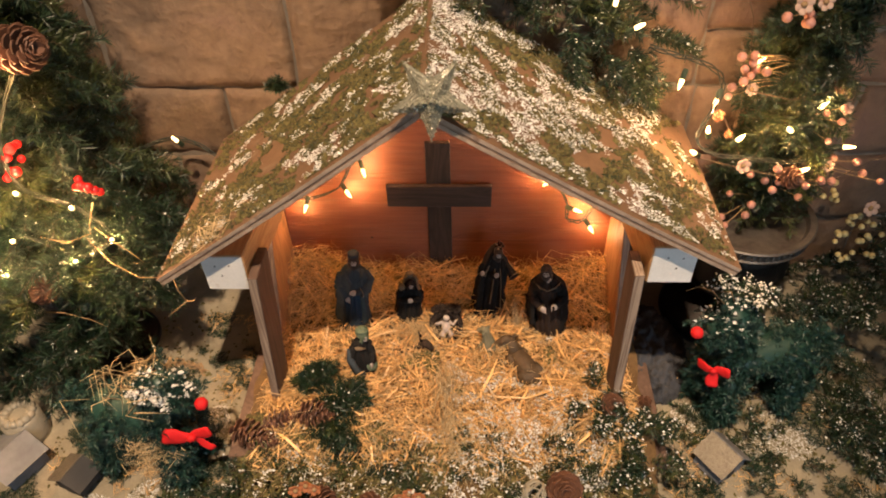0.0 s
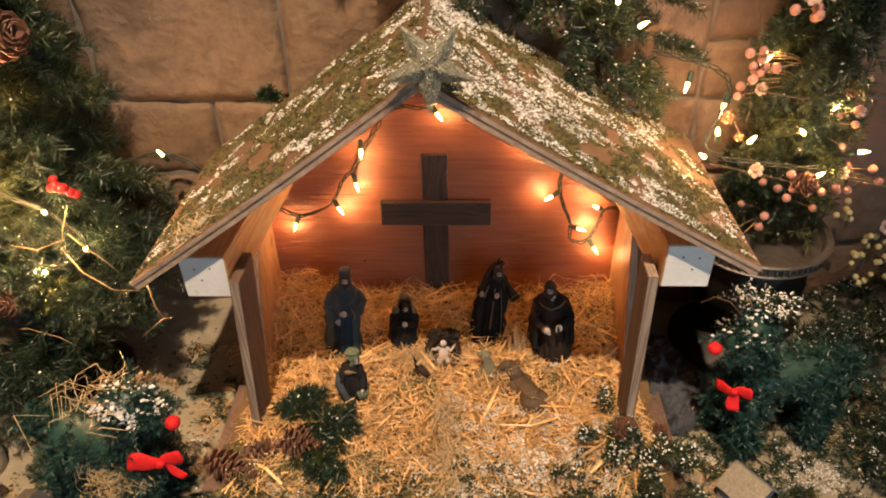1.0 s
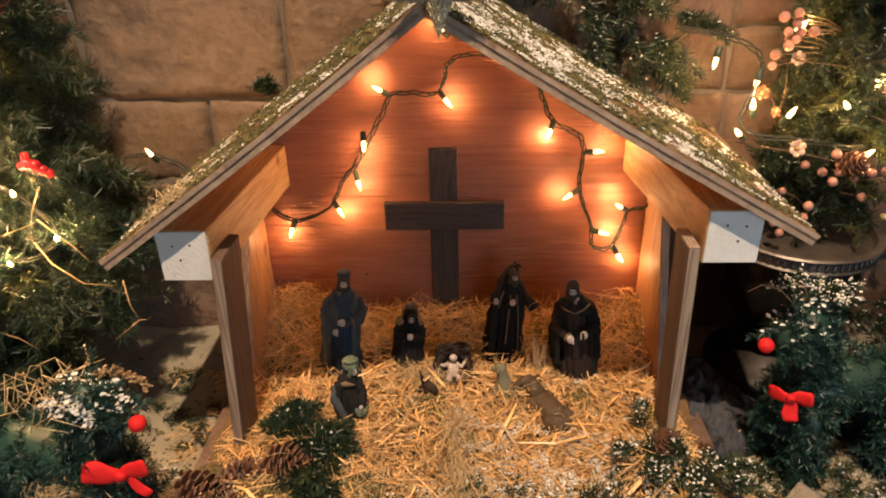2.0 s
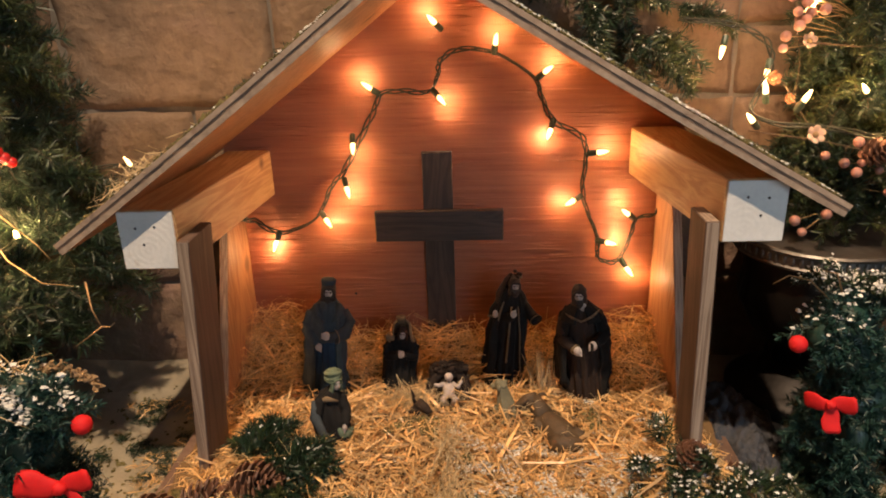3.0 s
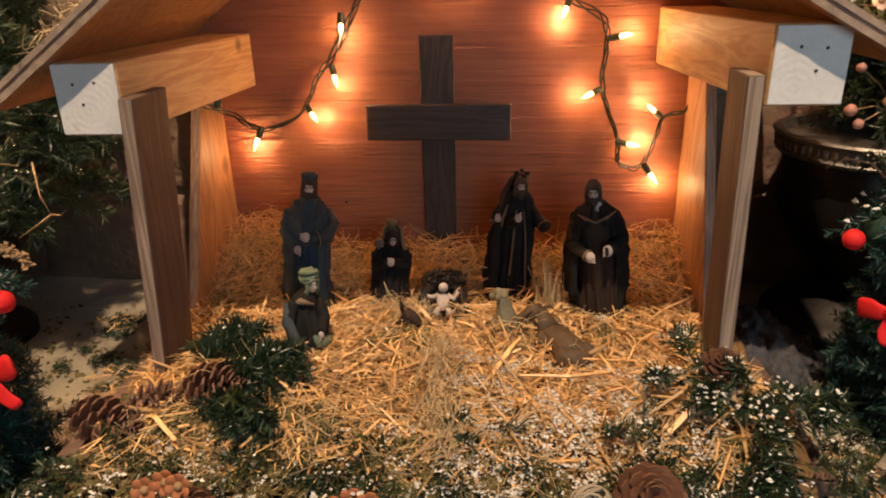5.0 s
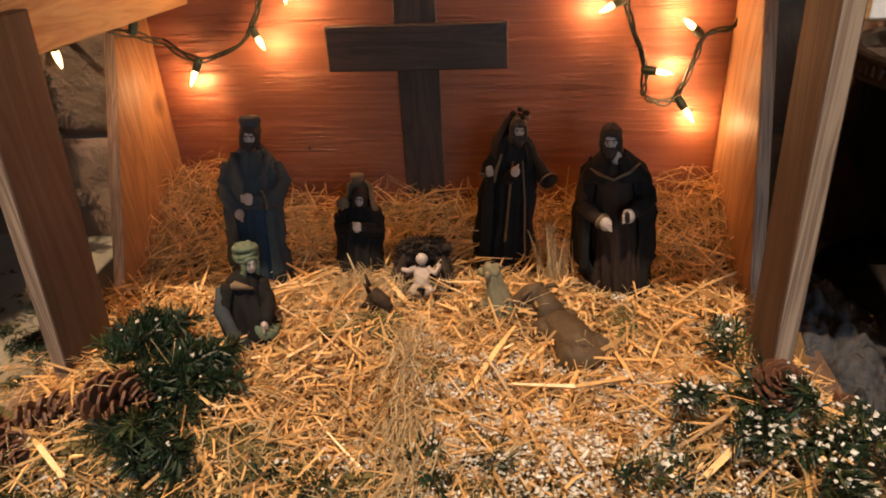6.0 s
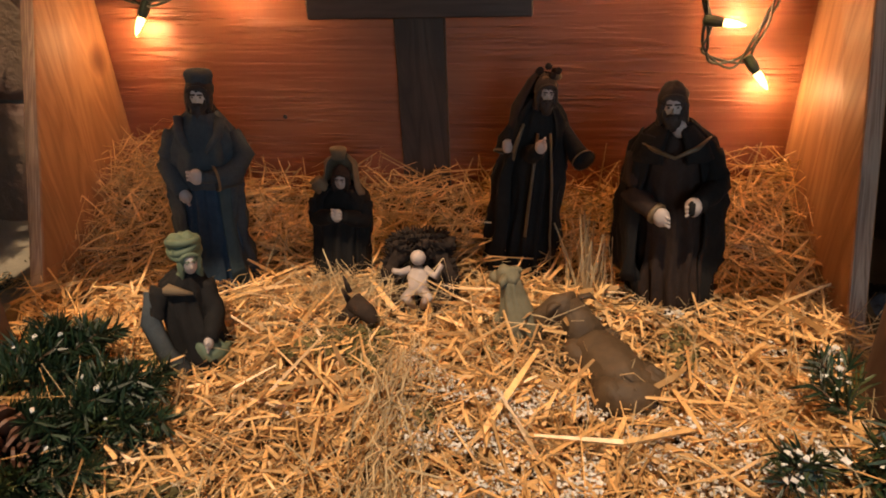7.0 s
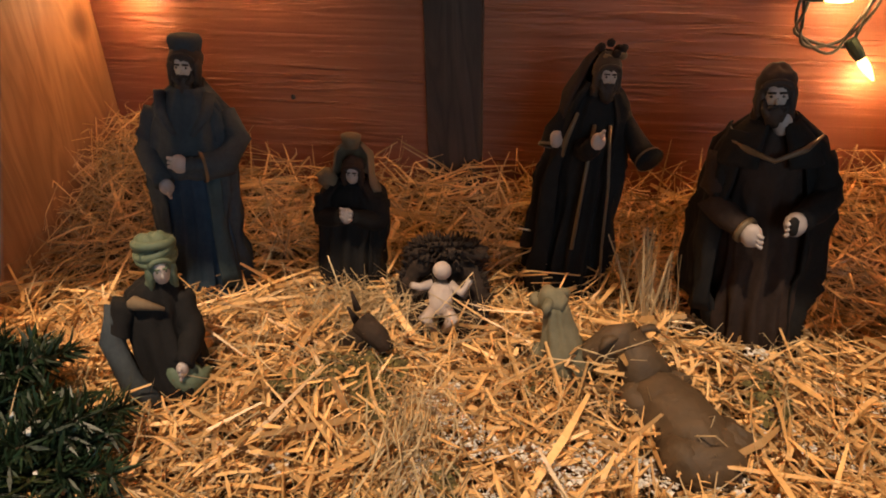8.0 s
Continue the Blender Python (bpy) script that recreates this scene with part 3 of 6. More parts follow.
for side in (-1, 1):
    nu = 48
    # three plies, the middle one dark and a little set back
    plies = []
    for h0, h1, back, tone in ((0.0, -0.0075, 0.0, 1), (-0.0077, -0.012, 0.0016, 3), (-0.0122, -ROOF_T, 0.0004, 1)):
        bm = bmesh.new()
        rows_ = []
        for k in range(nu + 1):
            u = k / nu
            y0 = ROOF_Y0 + back + 0.0014 * noise.noise(Vector((u * 31, side * 3, h0 * 400)))
            rows_.append([bm.verts.new(roof_point(side, u, y0, h0)), bm.verts.new(roof_point(side, u, ROOF_Y1, h0)),
                          bm.verts.new(roof_point(side, u, ROOF_Y1, h1)), bm.verts.new(roof_point(side, u, y0, h1))])
        for r0, r1 in zip(rows_, rows_[1:]):
            for k in range(4):
                f = bm.faces.new((r0[k], r0[(k + 1) % 4], r1[(k + 1) % 4], r1[k]))
                f.material_index = (0, tone, 2, tone)[k]
        for r in (rows_[0], rows_[-1]):
            bm.faces.new(r).material_index = tone
        top = not plies
        plies.append(part("roof_panel" if top else "ply", bm, [M_ROOF, M_RIM, M_SIDE, M_PLYDARK], stable if top else plies[0], "brown roof board with a plywood edge" if top else ""))
    roof = plies[0]
    # moss and flocked snow scattered in drifts over the board
    n = 42000
    uu, yy = rng.uniform(0.01, 0.985, n), rng.uniform(ROOF_Y0 + 0.012, ROOF_Y1 - 0.005, n)
    keep_m, keep_s = [], []
    for u, y in zip(uu, yy):
        p = roof_point(side, u, y)
        d = noise.noise(p * 15) + 0.7 * noise.noise(p * 44)
        s = 1.15 * noise.noise(p * 15 + Vector((5, 1, 3))) + 0.65 * noise.noise(p * 47) + (0.34 if side > 0 else 0.02) * (1.4 - u) - (0.25 if u > 0.86 else 0)
        if d > -0.12 and rng.uniform() < (0.55 if u < 0.85 else 0.25):
            keep_m.append(p + Vector((0, 0, 0.002)))
        if s > 0.20 and rng.uniform() < min(1.0, 0.25 + 1.6 * (s - 0.20)):
            keep_s.append(p + Vector((0, 0, 0.005)))
    v, f = blobs(keep_m, rng.uniform(0.0014, 0.0058, len(keep_m)) * rng.choice((0.8, 1.0, 1.6), len(keep_m), p=(0.5, 0.4, 0.1)), 0.9)
    tagged(mesh_object("roof_moss", v, f, M_MOSS, roof), "olive moss stuck on the roof", kind="stuff")
    v, f = blobs(keep_s, rng.uniform(0.0006, 0.0020, len(keep_s)) * rng.choice((0.8, 1.2, 2.1), len(keep_s), p=(0.5, 0.42, 0.08)), 0.7)
    tagged(mesh_object("roof_snow", v, f, M_SNOW, roof), "white flocked snow on the roof", kind="stuff")
    # short needle clippings caught in the moss
    c = np.array(keep_m[::10]) + np.array((0, 0, 0.004))
    d = rng.normal(0, 1, c.shape) * (1, 1, 0.35)
    d *= rng.uniform(0.003, 0.009, (len(c), 1)) / np.linalg.norm(d, axis=1, keepdims=True)
    v, f = strands(c - d, c + d, rng.uniform(0.0005, 0.0011, len(c)), rng.normal(0, 0.2, len(c)))
    tagged(mesh_object("needle_litter", v, f, M_NEEDLE, roof), "green needle clippings on the roof", kind="stuff")
    if side < 0:
        # a wisp of straw caught at the eave
        c = np.array([roof_point(side, rng.normal(0.76, 0.045), ROOF_Y0 + abs(rng.normal(0.03, 0.025)) + 0.006, rng.uniform(0.003, 0.012)) for k in range(110)])
        d = rng.normal(0, 1, c.shape) * (0.8, 0.7, 0.5)
        d *= rng.uniform(0.010, 0.028, (len(c), 1)) / np.linalg.norm(d, axis=1, keepdims=True)
        v, f = strands(c - d, c + d, rng.uniform(0.0004, 0.0012, len(c)), rng.normal(0, 0.25, len(c)))
        tagged(mesh_object("straw_wisp", v, f, M_GRASS, roof), "wisp of straw caught at the eave", kind="stuff")

bm = bmesh.new()
ball(bm, (-0.227, -0.0005, 0.159), 0.0032, 0, 10, (1, 0.3, 1))
part("nail_hole", bm, M_DARK, stable)
# the cross on the back wall
cross = thing("wooden_cross", pose(-0.028, -0.012, 0.0), "dark-stained wooden cross fixed to the back wall", "cross")
bm = bmesh.new()
box(bm, -0.034, 0.031, -0.0005, 0.0115, 0.0, 0.489, 0.0015)
part("upright_board", bm, M_CROSSV, cross)
bm = bmesh.new()
box(bm, -0.140, 0.140, -0.016, -0.0008, 0.294, 0.363, 0.0018)
part("crossbar", bm, M_CROSS, cross)

# the beaded star on the gable
star = thing("star_ornament", pose(-0.008, -0.482, 0.892, -14, 0, 0), "champagne beaded glass star on the roof ridge", "star")
bm = bmesh.new()
tips = []
for k in range(10):
    a = math.pi / 2 + math.pi + 2 * math.pi * k / 10
    r = 0.074 if k % 2 == 0 else 0.031
    tips.append(bm.verts.new((r * math.cos(a), 0, r * math.sin(a))))
f0, f1 = bm.verts.new((0, -0.02, 0)), bm.verts.new((0, 0.02, 0))
for k in range(10):
    bm.faces.new((tips[k], tips[(k + 1) % 10], f0)), bm.faces.new((tips[(k + 1) % 10], tips[k], f1))
part("star_body", bm, M_STAR, star)
pts = []
for k in range(10):
    a, b = math.pi * 1.5 + math.pi * k / 5, math.pi * 1.5 + math.pi * (k + 1) / 5
    ra, rb = (0.074, 0.031) if k % 2 == 0 else (0.031, 0.074)
    for j in range(11):
        for d in np.linspace(0.0, 1.0, 7):
            x = (ra * math.cos(a) * (1 - j / 11) + rb * math.cos(b) * j / 11) * (1 - d)
            z = (ra * math.sin(a) * (1 - j / 11) + rb * math.sin(b) * j / 11) * (1 - d)
            pts.append((x, -0.02 * d - 0.001, z))
v, f = blobs(np.array(pts), rng.uniform(0.0017, 0.0028, len(pts)), 1.0)
tagged(mesh_object("bead", v, f, M_STAR, star), "rows of glass beads", kind="stuff")

# ---- light strings ----
def bulb_mesh():
    bm = bmesh.new()
    lathe(bm, [(0.0032, 0.0), (0.0048, 0.004), (0.0050, 0.011), (0.0036, 0.020), (0.0010, 0.028)], 12)
    return bm


def socket_mesh():
    bm = bmesh.new()
    lathe(bm, [(0.0040, -0.020), (0.0062, -0.018), (0.0066, -0.005), (0.0056, 0.0), (0.0048, 0.004)], 12)
    return bm


BULB_DATA, SOCKET_DATA = bpy.data.meshes.new("bulb"), bpy.data.meshes.new("socket")
b_, s_ = bulb_mesh(), socket_mesh()
b_.to_mesh(BULB_DATA), s_.to_mesh(SOCKET_DATA)
BULB_DATA.materials.append(M_BULB), SOCKET_DATA.materials.append(M_SOCKET)


def add_bulb(owner, base, tip, power, gap=0.0):
    """One small lamp: a socket with a lit glass bulb, and the light that it gives."""
    base, tip = Vector(base), Vector(tip)
    q = (tip - base).to_track_quat("Z", "Y").to_matrix().to_4x4()
    socket = new("socket", SOCKET_DATA)
    socket.parent = owner
    socket.matrix_world = Matrix.Translation(base + (tip - base).normalized() * 0.014) @ q
    glass = new("bulb", BULB_DATA)
    glass.parent = socket
    glass["label"] = "lit clear bulb"
    at = base + (tip - base).normalized() * 0.047
    at.y += gap
    lamp("bulb_light", "POINT", Matrix.Translation(at), power, BULB_WARM, 0.004)


def wire(owner, pts, r=0.0018, strands_n=3, twist=0.0042):
    """Wire along pts: strands that wind round each other."""
    pts = [Vector(p) for p in pts]
    fine = []
    for i in range(len(pts) - 1):
        p0, p1, p2, p3 = pts[max(i - 1, 0)], pts[i], pts[i + 1], pts[min(i + 2, len(pts) - 1)]
        for k in range(6):
            t = k / 6
            fine.append(0.5 * ((2 * p1) + (p2 - p0) * t + (2 * p0 - 5 * p1 + 4 * p2 - p3) * t * t + (3 * p1 - p0 - 3 * p2 + p3) * t ** 3))
    fine.append(pts[-1])
    for s in range(strands_n):
        bm = bmesh.new()
        tube(bm, [p + Vector((math.sin(i * 0.55 + s * 2.1), 0.5 * math.cos(i * 0.55 + s * 2.1), math.cos(i * 0.42 + s * 2.1))) * twist for i, p in enumerate(fine)], r, 6)
        part("wire", bm, M_WIRE, owner, smooth=True)


lights_in = thing("string_lights", pose(0, 0, 0), "green-wired string of lit mini lights tacked to the stable's back wall", "string lights")
# base and bulb of each light, in x and z on the back wall
BULBS_IN = [(-0.013, 0.738, -0.030, 0.757), (0.094, 0.690, 0.098, 0.722), (0.183, 0.638, 0.204, 0.657), (-0.147, 0.616, -0.168, 0.634),
            (-0.030, 0.616, -0.013, 0.598), (0.215, 0.549, 0.200, 0.512), (-0.205, 0.527, -0.203, 0.502), (0.292, 0.479, 0.322, 0.486),
            (-0.229, 0.433, -0.220, 0.408), (0.276, 0.386, 0.249, 0.376), (-0.285, 0.359, -0.268, 0.341), (0.390, 0.337, 0.366, 0.358),
            (0.318, 0.285, 0.356, 0.282), (0.372, 0.238, 0.396, 0.204), (-0.385, 0.314, -0.396, 0.282)]
for bx, bz, tx, tz in BULBS_IN:
    add_bulb(lights_in, (bx, -0.016, bz), (tx, -0.034, tz), 0.41, 0.012)
wire(lights_in, [(x, -0.012 - 0.006 * (k % 2), z) for k, (x, z) in enumerate([
    (-0.440, 0.345), (-0.385, 0.316), (-0.323, 0.332), (-0.288, 0.362), (-0.259, 0.419), (-0.227, 0.455), (-0.190, 0.520), (-0.156, 0.578),
    (-0.139, 0.612), (-0.094, 0.618), (-0.042, 0.614), (-0.021, 0.647), (-0.016, 0.675), (0.024, 0.697), (0.094, 0.688), (0.171, 0.641),
    (0.189, 0.601), (0.215, 0.549), (0.270, 0.518), (0.285, 0.482), (0.281, 0.404), (0.292, 0.354), (0.318, 0.290), (0.320, 0.245),
    (0.363, 0.235), (0.385, 0.289), (0.401, 0.333), (0.436, 0.344), (0.452, 0.372)])])
wire(lights_in, [(-0.440, -0.016, 0.345), (-0.437, -0.10, 0.375), (-0.440, -0.20, 0.405), (-0.49, -0.225, 0.405), (-0.56, -0.22, 0.40)])
add_bulb(lights_in, (-0.425, -0.115, 0.382), (-0.418, -0.108, 0.415), 0.14)
add_bulb(lights_in, (-0.486, -0.215, 0.395), (-0.484, -0.212, 0.36), 0.14)

lights_left = thing("string_lights", pose(0, 0, 0), "lit mini lights wound through the fir tree and along the wall", "string lights")
for x, y, z in ((-0.872, -0.30, 0.825), (-0.905, -0.35, 0.595), (-0.965, -0.36, 0.468), (-0.838, -0.30, 0.515), (-0.870, -0.33, 0.378), (-1.03, -0.36, 0.36), (-0.78, -0.30, 0.42), (-0.92, -0.33, 0.70)):
    add_bulb(lights_left, (x - 0.01, y + 0.015, z - 0.02), (x + 0.012, y - 0.02, z + 0.014), 2.1)
wire(lights_left, [(-0.84, -0.27, 0.83), (-0.92, -0.30, 0.69), (-0.91, -0.32, 0.58), (-0.85, -0.28, 0.50), (-0.79, -0.28, 0.41), (-0.87, -0.31, 0.37), (-0.97, -0.33, 0.45), (-1.03, -0.34, 0.35)])
add_bulb(lights_left, (-0.715, 0.045, 0.448), (-0.725, 0.03, 0.478), 0.3)
wire(lights_left, [(-0.85, -0.05, 0.46), (-0.76, 0.05, 0.46), (-0.70, 0.07, 0.44), (-0.62, 0.05, 0.40)])

lights_right = thing("string_lights", pose(0, 0, 0), "lit mini lights strung from the garland to the berry tree", "string lights")
for x, y, z, dx, dz in ((0.535, -0.05, 0.705, -0.01, -0.03), (0.36, -0.03, 0.838, 0, 0.03), (0.395, -0.05, 0.80, 0.02, 0.02), (0.645, -0.10, 0.735, 0.02, 0.03),
                        (0.585, -0.15, 0.60, -0.01, 0.03), (0.64, -0.16, 0.585, 0.01, 0.03), (0.57, -0.16, 0.555, -0.02, 0.02), (0.775, -0.14, 0.60, -0.02, 0.02),
                        (0.84, -0.07, 0.61, 0.01, 0.03), (0.89, -0.12, 0.55, 0.02, 0.01), (0.80, -0.16, 0.505, 0.01, 0.02), (0.62, -0.06, 0.66, -0.01, -0.03)):
    add_bulb(lights_right, (x, y, z), (x + dx, y - 0.015, z + dz), 0.75)
wire(lights_right, [(0.46, 0.0, 0.74), (0.51, -0.03, 0.735), (0.56, -0.04, 0.725), (0.61, -0.05, 0.70), (0.625, -0.06, 0.66), (0.60, -0.09, 0.62), (0.57, -0.13, 0.58), (0.60, -0.16, 0.56), (0.70, -0.17, 0.55), (0.80, -0.15, 0.53), (0.88, -0.12, 0.54)])


# ---- straw bed ----
def straw_z(x, y):
    z = 0.0
    z += 0.055 * math.exp(-((y + 0.0) / 0.12) ** 2)
    z += 0.045 * math.exp(-((x + 0.42) / 0.10) ** 2 - ((y + 0.06) / 0.12) ** 2)
    z += 0.030 * math.exp(-((x - 0.42) / 0.10) ** 2 - ((y + 0.10) / 0.16) ** 2)
    z += 0.045 * math.exp(-((x + 0.30) / 0.10) ** 2 - ((y + 0.47) / 0.08) ** 2)
    z += 0.050 * math.exp(-((x - 0.40) / 0.11) ** 2 - ((y + 0.50) / 0.08) ** 2)
    z += 0.020 * math.exp(-((x + 0.05) / 0.20) ** 2 - ((y + 0.37) / 0.10) ** 2)
    z += 0.020 * math.exp(-((y + 0.275) / 0.05) ** 2) * (1 - math.exp(-((x + 0.01) / 0.08) ** 2))
    z += 0.012 * noise.noise(Vector((x * 11, y * 11, 1.3)))
    z -= max(0.0, -0.56 - y) * 0.45
    return z


# sheet below the stalks; its dark colour stands in for shade in the gaps
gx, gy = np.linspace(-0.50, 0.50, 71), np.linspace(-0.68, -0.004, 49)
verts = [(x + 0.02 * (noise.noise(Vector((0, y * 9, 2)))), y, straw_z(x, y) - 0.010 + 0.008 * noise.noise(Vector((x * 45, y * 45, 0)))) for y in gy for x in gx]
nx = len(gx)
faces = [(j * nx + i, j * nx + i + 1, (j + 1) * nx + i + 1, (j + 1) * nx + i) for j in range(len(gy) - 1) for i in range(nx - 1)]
bed = tagged(mesh_object("straw_bed", verts, faces, M_CHAFF_SHADE, smooth=True), "dark base sheet of the straw bedding, shade between stalks painted in", "straw", kind="stuff")


def scatter_straw(n, x0, x1, y0, y1, lmin, lmax, wmin, wmax, lift, tilt, bend, mat, name, label):
    c = np.stack([rng.uniform(x0, x1, n), rng.uniform(y0, y1, n), np.zeros(n)], axis=1)
    c[:, 2] = [straw_z(x, y) for x, y in c[:, :2]]
    c[:, 2] += rng.uniform(-0.006, lift, n)
    a = rng.uniform(0, 2 * math.pi, n)
    t = rng.normal(0, tilt, n)
    ln = rng.uniform(lmin, lmax, n) * rng.uniform(0.6, 1.0, n)
    d = np.stack([np.cos(a) * np.cos(t), np.sin(a) * np.cos(t), np.abs(np.sin(t)) * 0.9], axis=1) * (ln / 2)[:, None]
    s, e = c - d, c + d
    for p in (s, e):
        p[:, 1] = np.minimum(p[:, 1], -0.006)
        p[:, 0] = np.clip(p[:, 0], -0.478, 0.468)
        low = np.array([straw_z(x, y) for x, y in p[:, :2]]) - 0.006
        p[:, 2] = np.maximum(p[:, 2], low)
    v, f = strands(s, e, rng.uniform(wmin, wmax, n), rng.normal(0, bend, n))
    return tagged(mesh_object(name, v, f, mat), label, "straw", kind="stuff")


scatter_straw(5200, -0.47, 0.46, -0.62, -0.01, 0.03, 0.13, 0.0006, 0.0024, 0.026, 0.32, 0.09, M_STRAW, "straw", "loose golden straw stalks heaped on the floor")
scatter_straw(620, -0.44, 0.44, -0.60, -0.02, 0.04, 0.15, 0.0020, 0.0042, 0.030, 0.35, 0.10, M_STRAW, "straw", "broad flat golden straw stalks lying on top")
scatter_straw(7000, -0.46, 0.45, -0.64, -0.28, 0.006, 0.034, 0.0006, 0.0026, 0.028, 0.55, 0.12, M_STRAW, "straw", "short chopped straw bits strewn between the stalks")
scatter_straw(5000, -0.47, 0.46, -0.64, -0.01, 0.03, 0.12, 0.0003, 0.0008, 0.026, 0.45, 0.28, M_GRASS, "dry_grass", "fine curled dry grass mixed through the straw")
scatter_straw(1100, -0.47, 0.46, -0.16, -0.01, 0.04, 0.12, 0.0005, 0.0016, 0.050, 0.60, 0.22, M_STRAW, "straw", "tangled straw piled against the back wall")
scatter_straw(420, -0.47, -0.33, -0.2, -0.01, 0.03, 0.10, 0.0003, 0.0012, 0.060, 0.6, 0.35, M_STRAW, "straw", "curly straw heaped in the corner")
scatter_straw(3200, -0.47, 0.46, -0.78, -0.52, 0.010, 0.060, 0.0003, 0.0010, 0.030, 0.50, 0.30, M_GRASS, "dry_grass", "dry grass sprigs strewn over the moss at the front")
n = 46
c = np.stack([rng.normal(0.185, 0.010, n), rng.normal(-0.215, 0.008, n), rng.uniform(0.01, 0.03, n)], axis=1)
e = c + np.stack([rng.normal(-0.004, 0.010, n), rng.normal(0, 0.012, n), rng.uniform(0.05, 0.12, n)], axis=1)
v, f = strands(c, e, rng.uniform(0.0005, 0.0016, n), rng.normal(0, 0.06, n))
tagged(mesh_object("straw_tuft", v, f, M_GRASS), "upright tuft of dry straw between two figurines", "straw", kind="stuff")
# curly wisps round the manger
n = 420
c = np.stack([rng.normal(-0.075, 0.035, n), rng.normal(-0.245, 0.022, n), np.zeros(n)], axis=1)
c[:, 2] = [straw_z(x, y) + rng.uniform(0.004, 0.040) for x, y in c[:, :2]]
d = rng.normal(0, 1, c.shape) * (1, 0.8, 0.5)
d *= rng.uniform(0.012, 0.034, (n, 1)) / np.linalg.norm(d, axis=1, keepdims=True)
v, f = strands(c - d, c + d, rng.uniform(0.0003, 0.0007, n), rng.normal(0, 0.5, n))
tagged(mesh_object("dry_grass", v, f, M_GRASS), "curly dry grass tangled round the manger", "straw", kind="stuff")
# a few stalks stand up against the wall
for x, y, z1, lean in ((0.200, -0.05, 0.145, 0.008), (-0.33, -0.04, 0.15, 0.02), (0.10, -0.05, 0.12, 0.03)):
    bm = bmesh.new()
    tube(bm, [(x, y, 0.03), (x + lean * 0.5, y, z1 * 0.6), (x + lean, y - 0.005, z1)], [0.0014, 0.0012, 0.0006], 5)
    tagged(part("straw_stalk", bm, M_STRAW), "single straw stalk standing up from the bedding", "straw", "standing stalks")


# ---- statues ----
def robe(bm, rings, folds, amp, mat, sides=48, phase=0.0, arc=None):
    """A draped body lofted through rings (z, rx, ry, x, y), with folds that fade upward; arc (from, to, in degrees) leaves it open."""
    a0, a1 = (0, 360) if arc is None else arc
    closed = arc is None
    n = sides if closed else sides + 1
    top = rings[-1][0]
    zs = [r[0] for r in rings]
    levels = 4 * (len(rings) - 1)
    rings = [tuple(float(np.interp(zs[0] + (top - zs[0]) * q / levels, zs, [r[c] for r in rings])) for c in range(5)) for q in range(levels + 1)]
    loops = []
    for z, rx, ry, ox, oy in rings:
        k = 1.35 * amp * (1 - 0.55 * z / top)
        loop = []
        for i in range(n):
            a = radians(a0 + (a1 - a0) * i / sides)
            sway = 0.9 * math.sin(z * 21 + phase) + 0.5 * math.sin(z * 47 + 3 * phase)
            crease = 1.3 - 2.4 * abs(math.sin(0.5 * folds * a + phase + sway)) ** 0.6
            dent = noise.noise(Vector((3.2 * math.cos(a), 3.2 * math.sin(a), z * 34 + phase)))
            w = 1 + k * (0.75 * crease + 0.5 * math.sin(folds * 0.85 * a + 2 * phase)) + 0.10 * dent
            loop.append(bm.verts.new((ox + rx * w * math.cos(a), oy + ry * w * math.sin(a), z)))
        loops.append(loop)
    for l0, l1 in zip(loops, loops[1:]):
        for i in range(n if closed else n - 1):
            bm.faces.new((l0[i], l0[(i + 1) % n], l1[(i + 1) % n], l1[i])).material_index = mat
    if closed:
        bm.faces.new(loops[0][::-1]).material_index = mat
        bm.faces.new(loops[-1]).material_index = mat
    else:
        # inner face of the open cloak, so that it has thickness
        inner = []
        for (z, rx, ry, ox, oy), loop in zip(rings, loops):
            inner.append([bm.verts.new((ox + (v.co.x - ox) * 0.94, oy + (v.co.y - oy) * 0.94, v.co.z)) for v in loop])
        for l0, l1 in zip(inner, inner[1:]):
            for i in range(n - 1):
                bm.faces.new((l0[i + 1], l0[i], l1[i], l1[i + 1])).material_index = mat
        for i in (0, n - 1):
            for k in range(len(loops) - 1):
                bm.faces.new((loops[k][i], inner[k][i], inner[k + 1][i], loops[k + 1][i])).material_index = mat
        for i in range(n - 1):
            bm.faces.new((loops[0][i], inner[0][i], inner[0][i + 1], loops[0][i + 1])).material_index = mat
            bm.faces.new((loops[-1][i], inner[-1][i], inner[-1][i + 1], loops[-1][i + 1])).material_index = mat


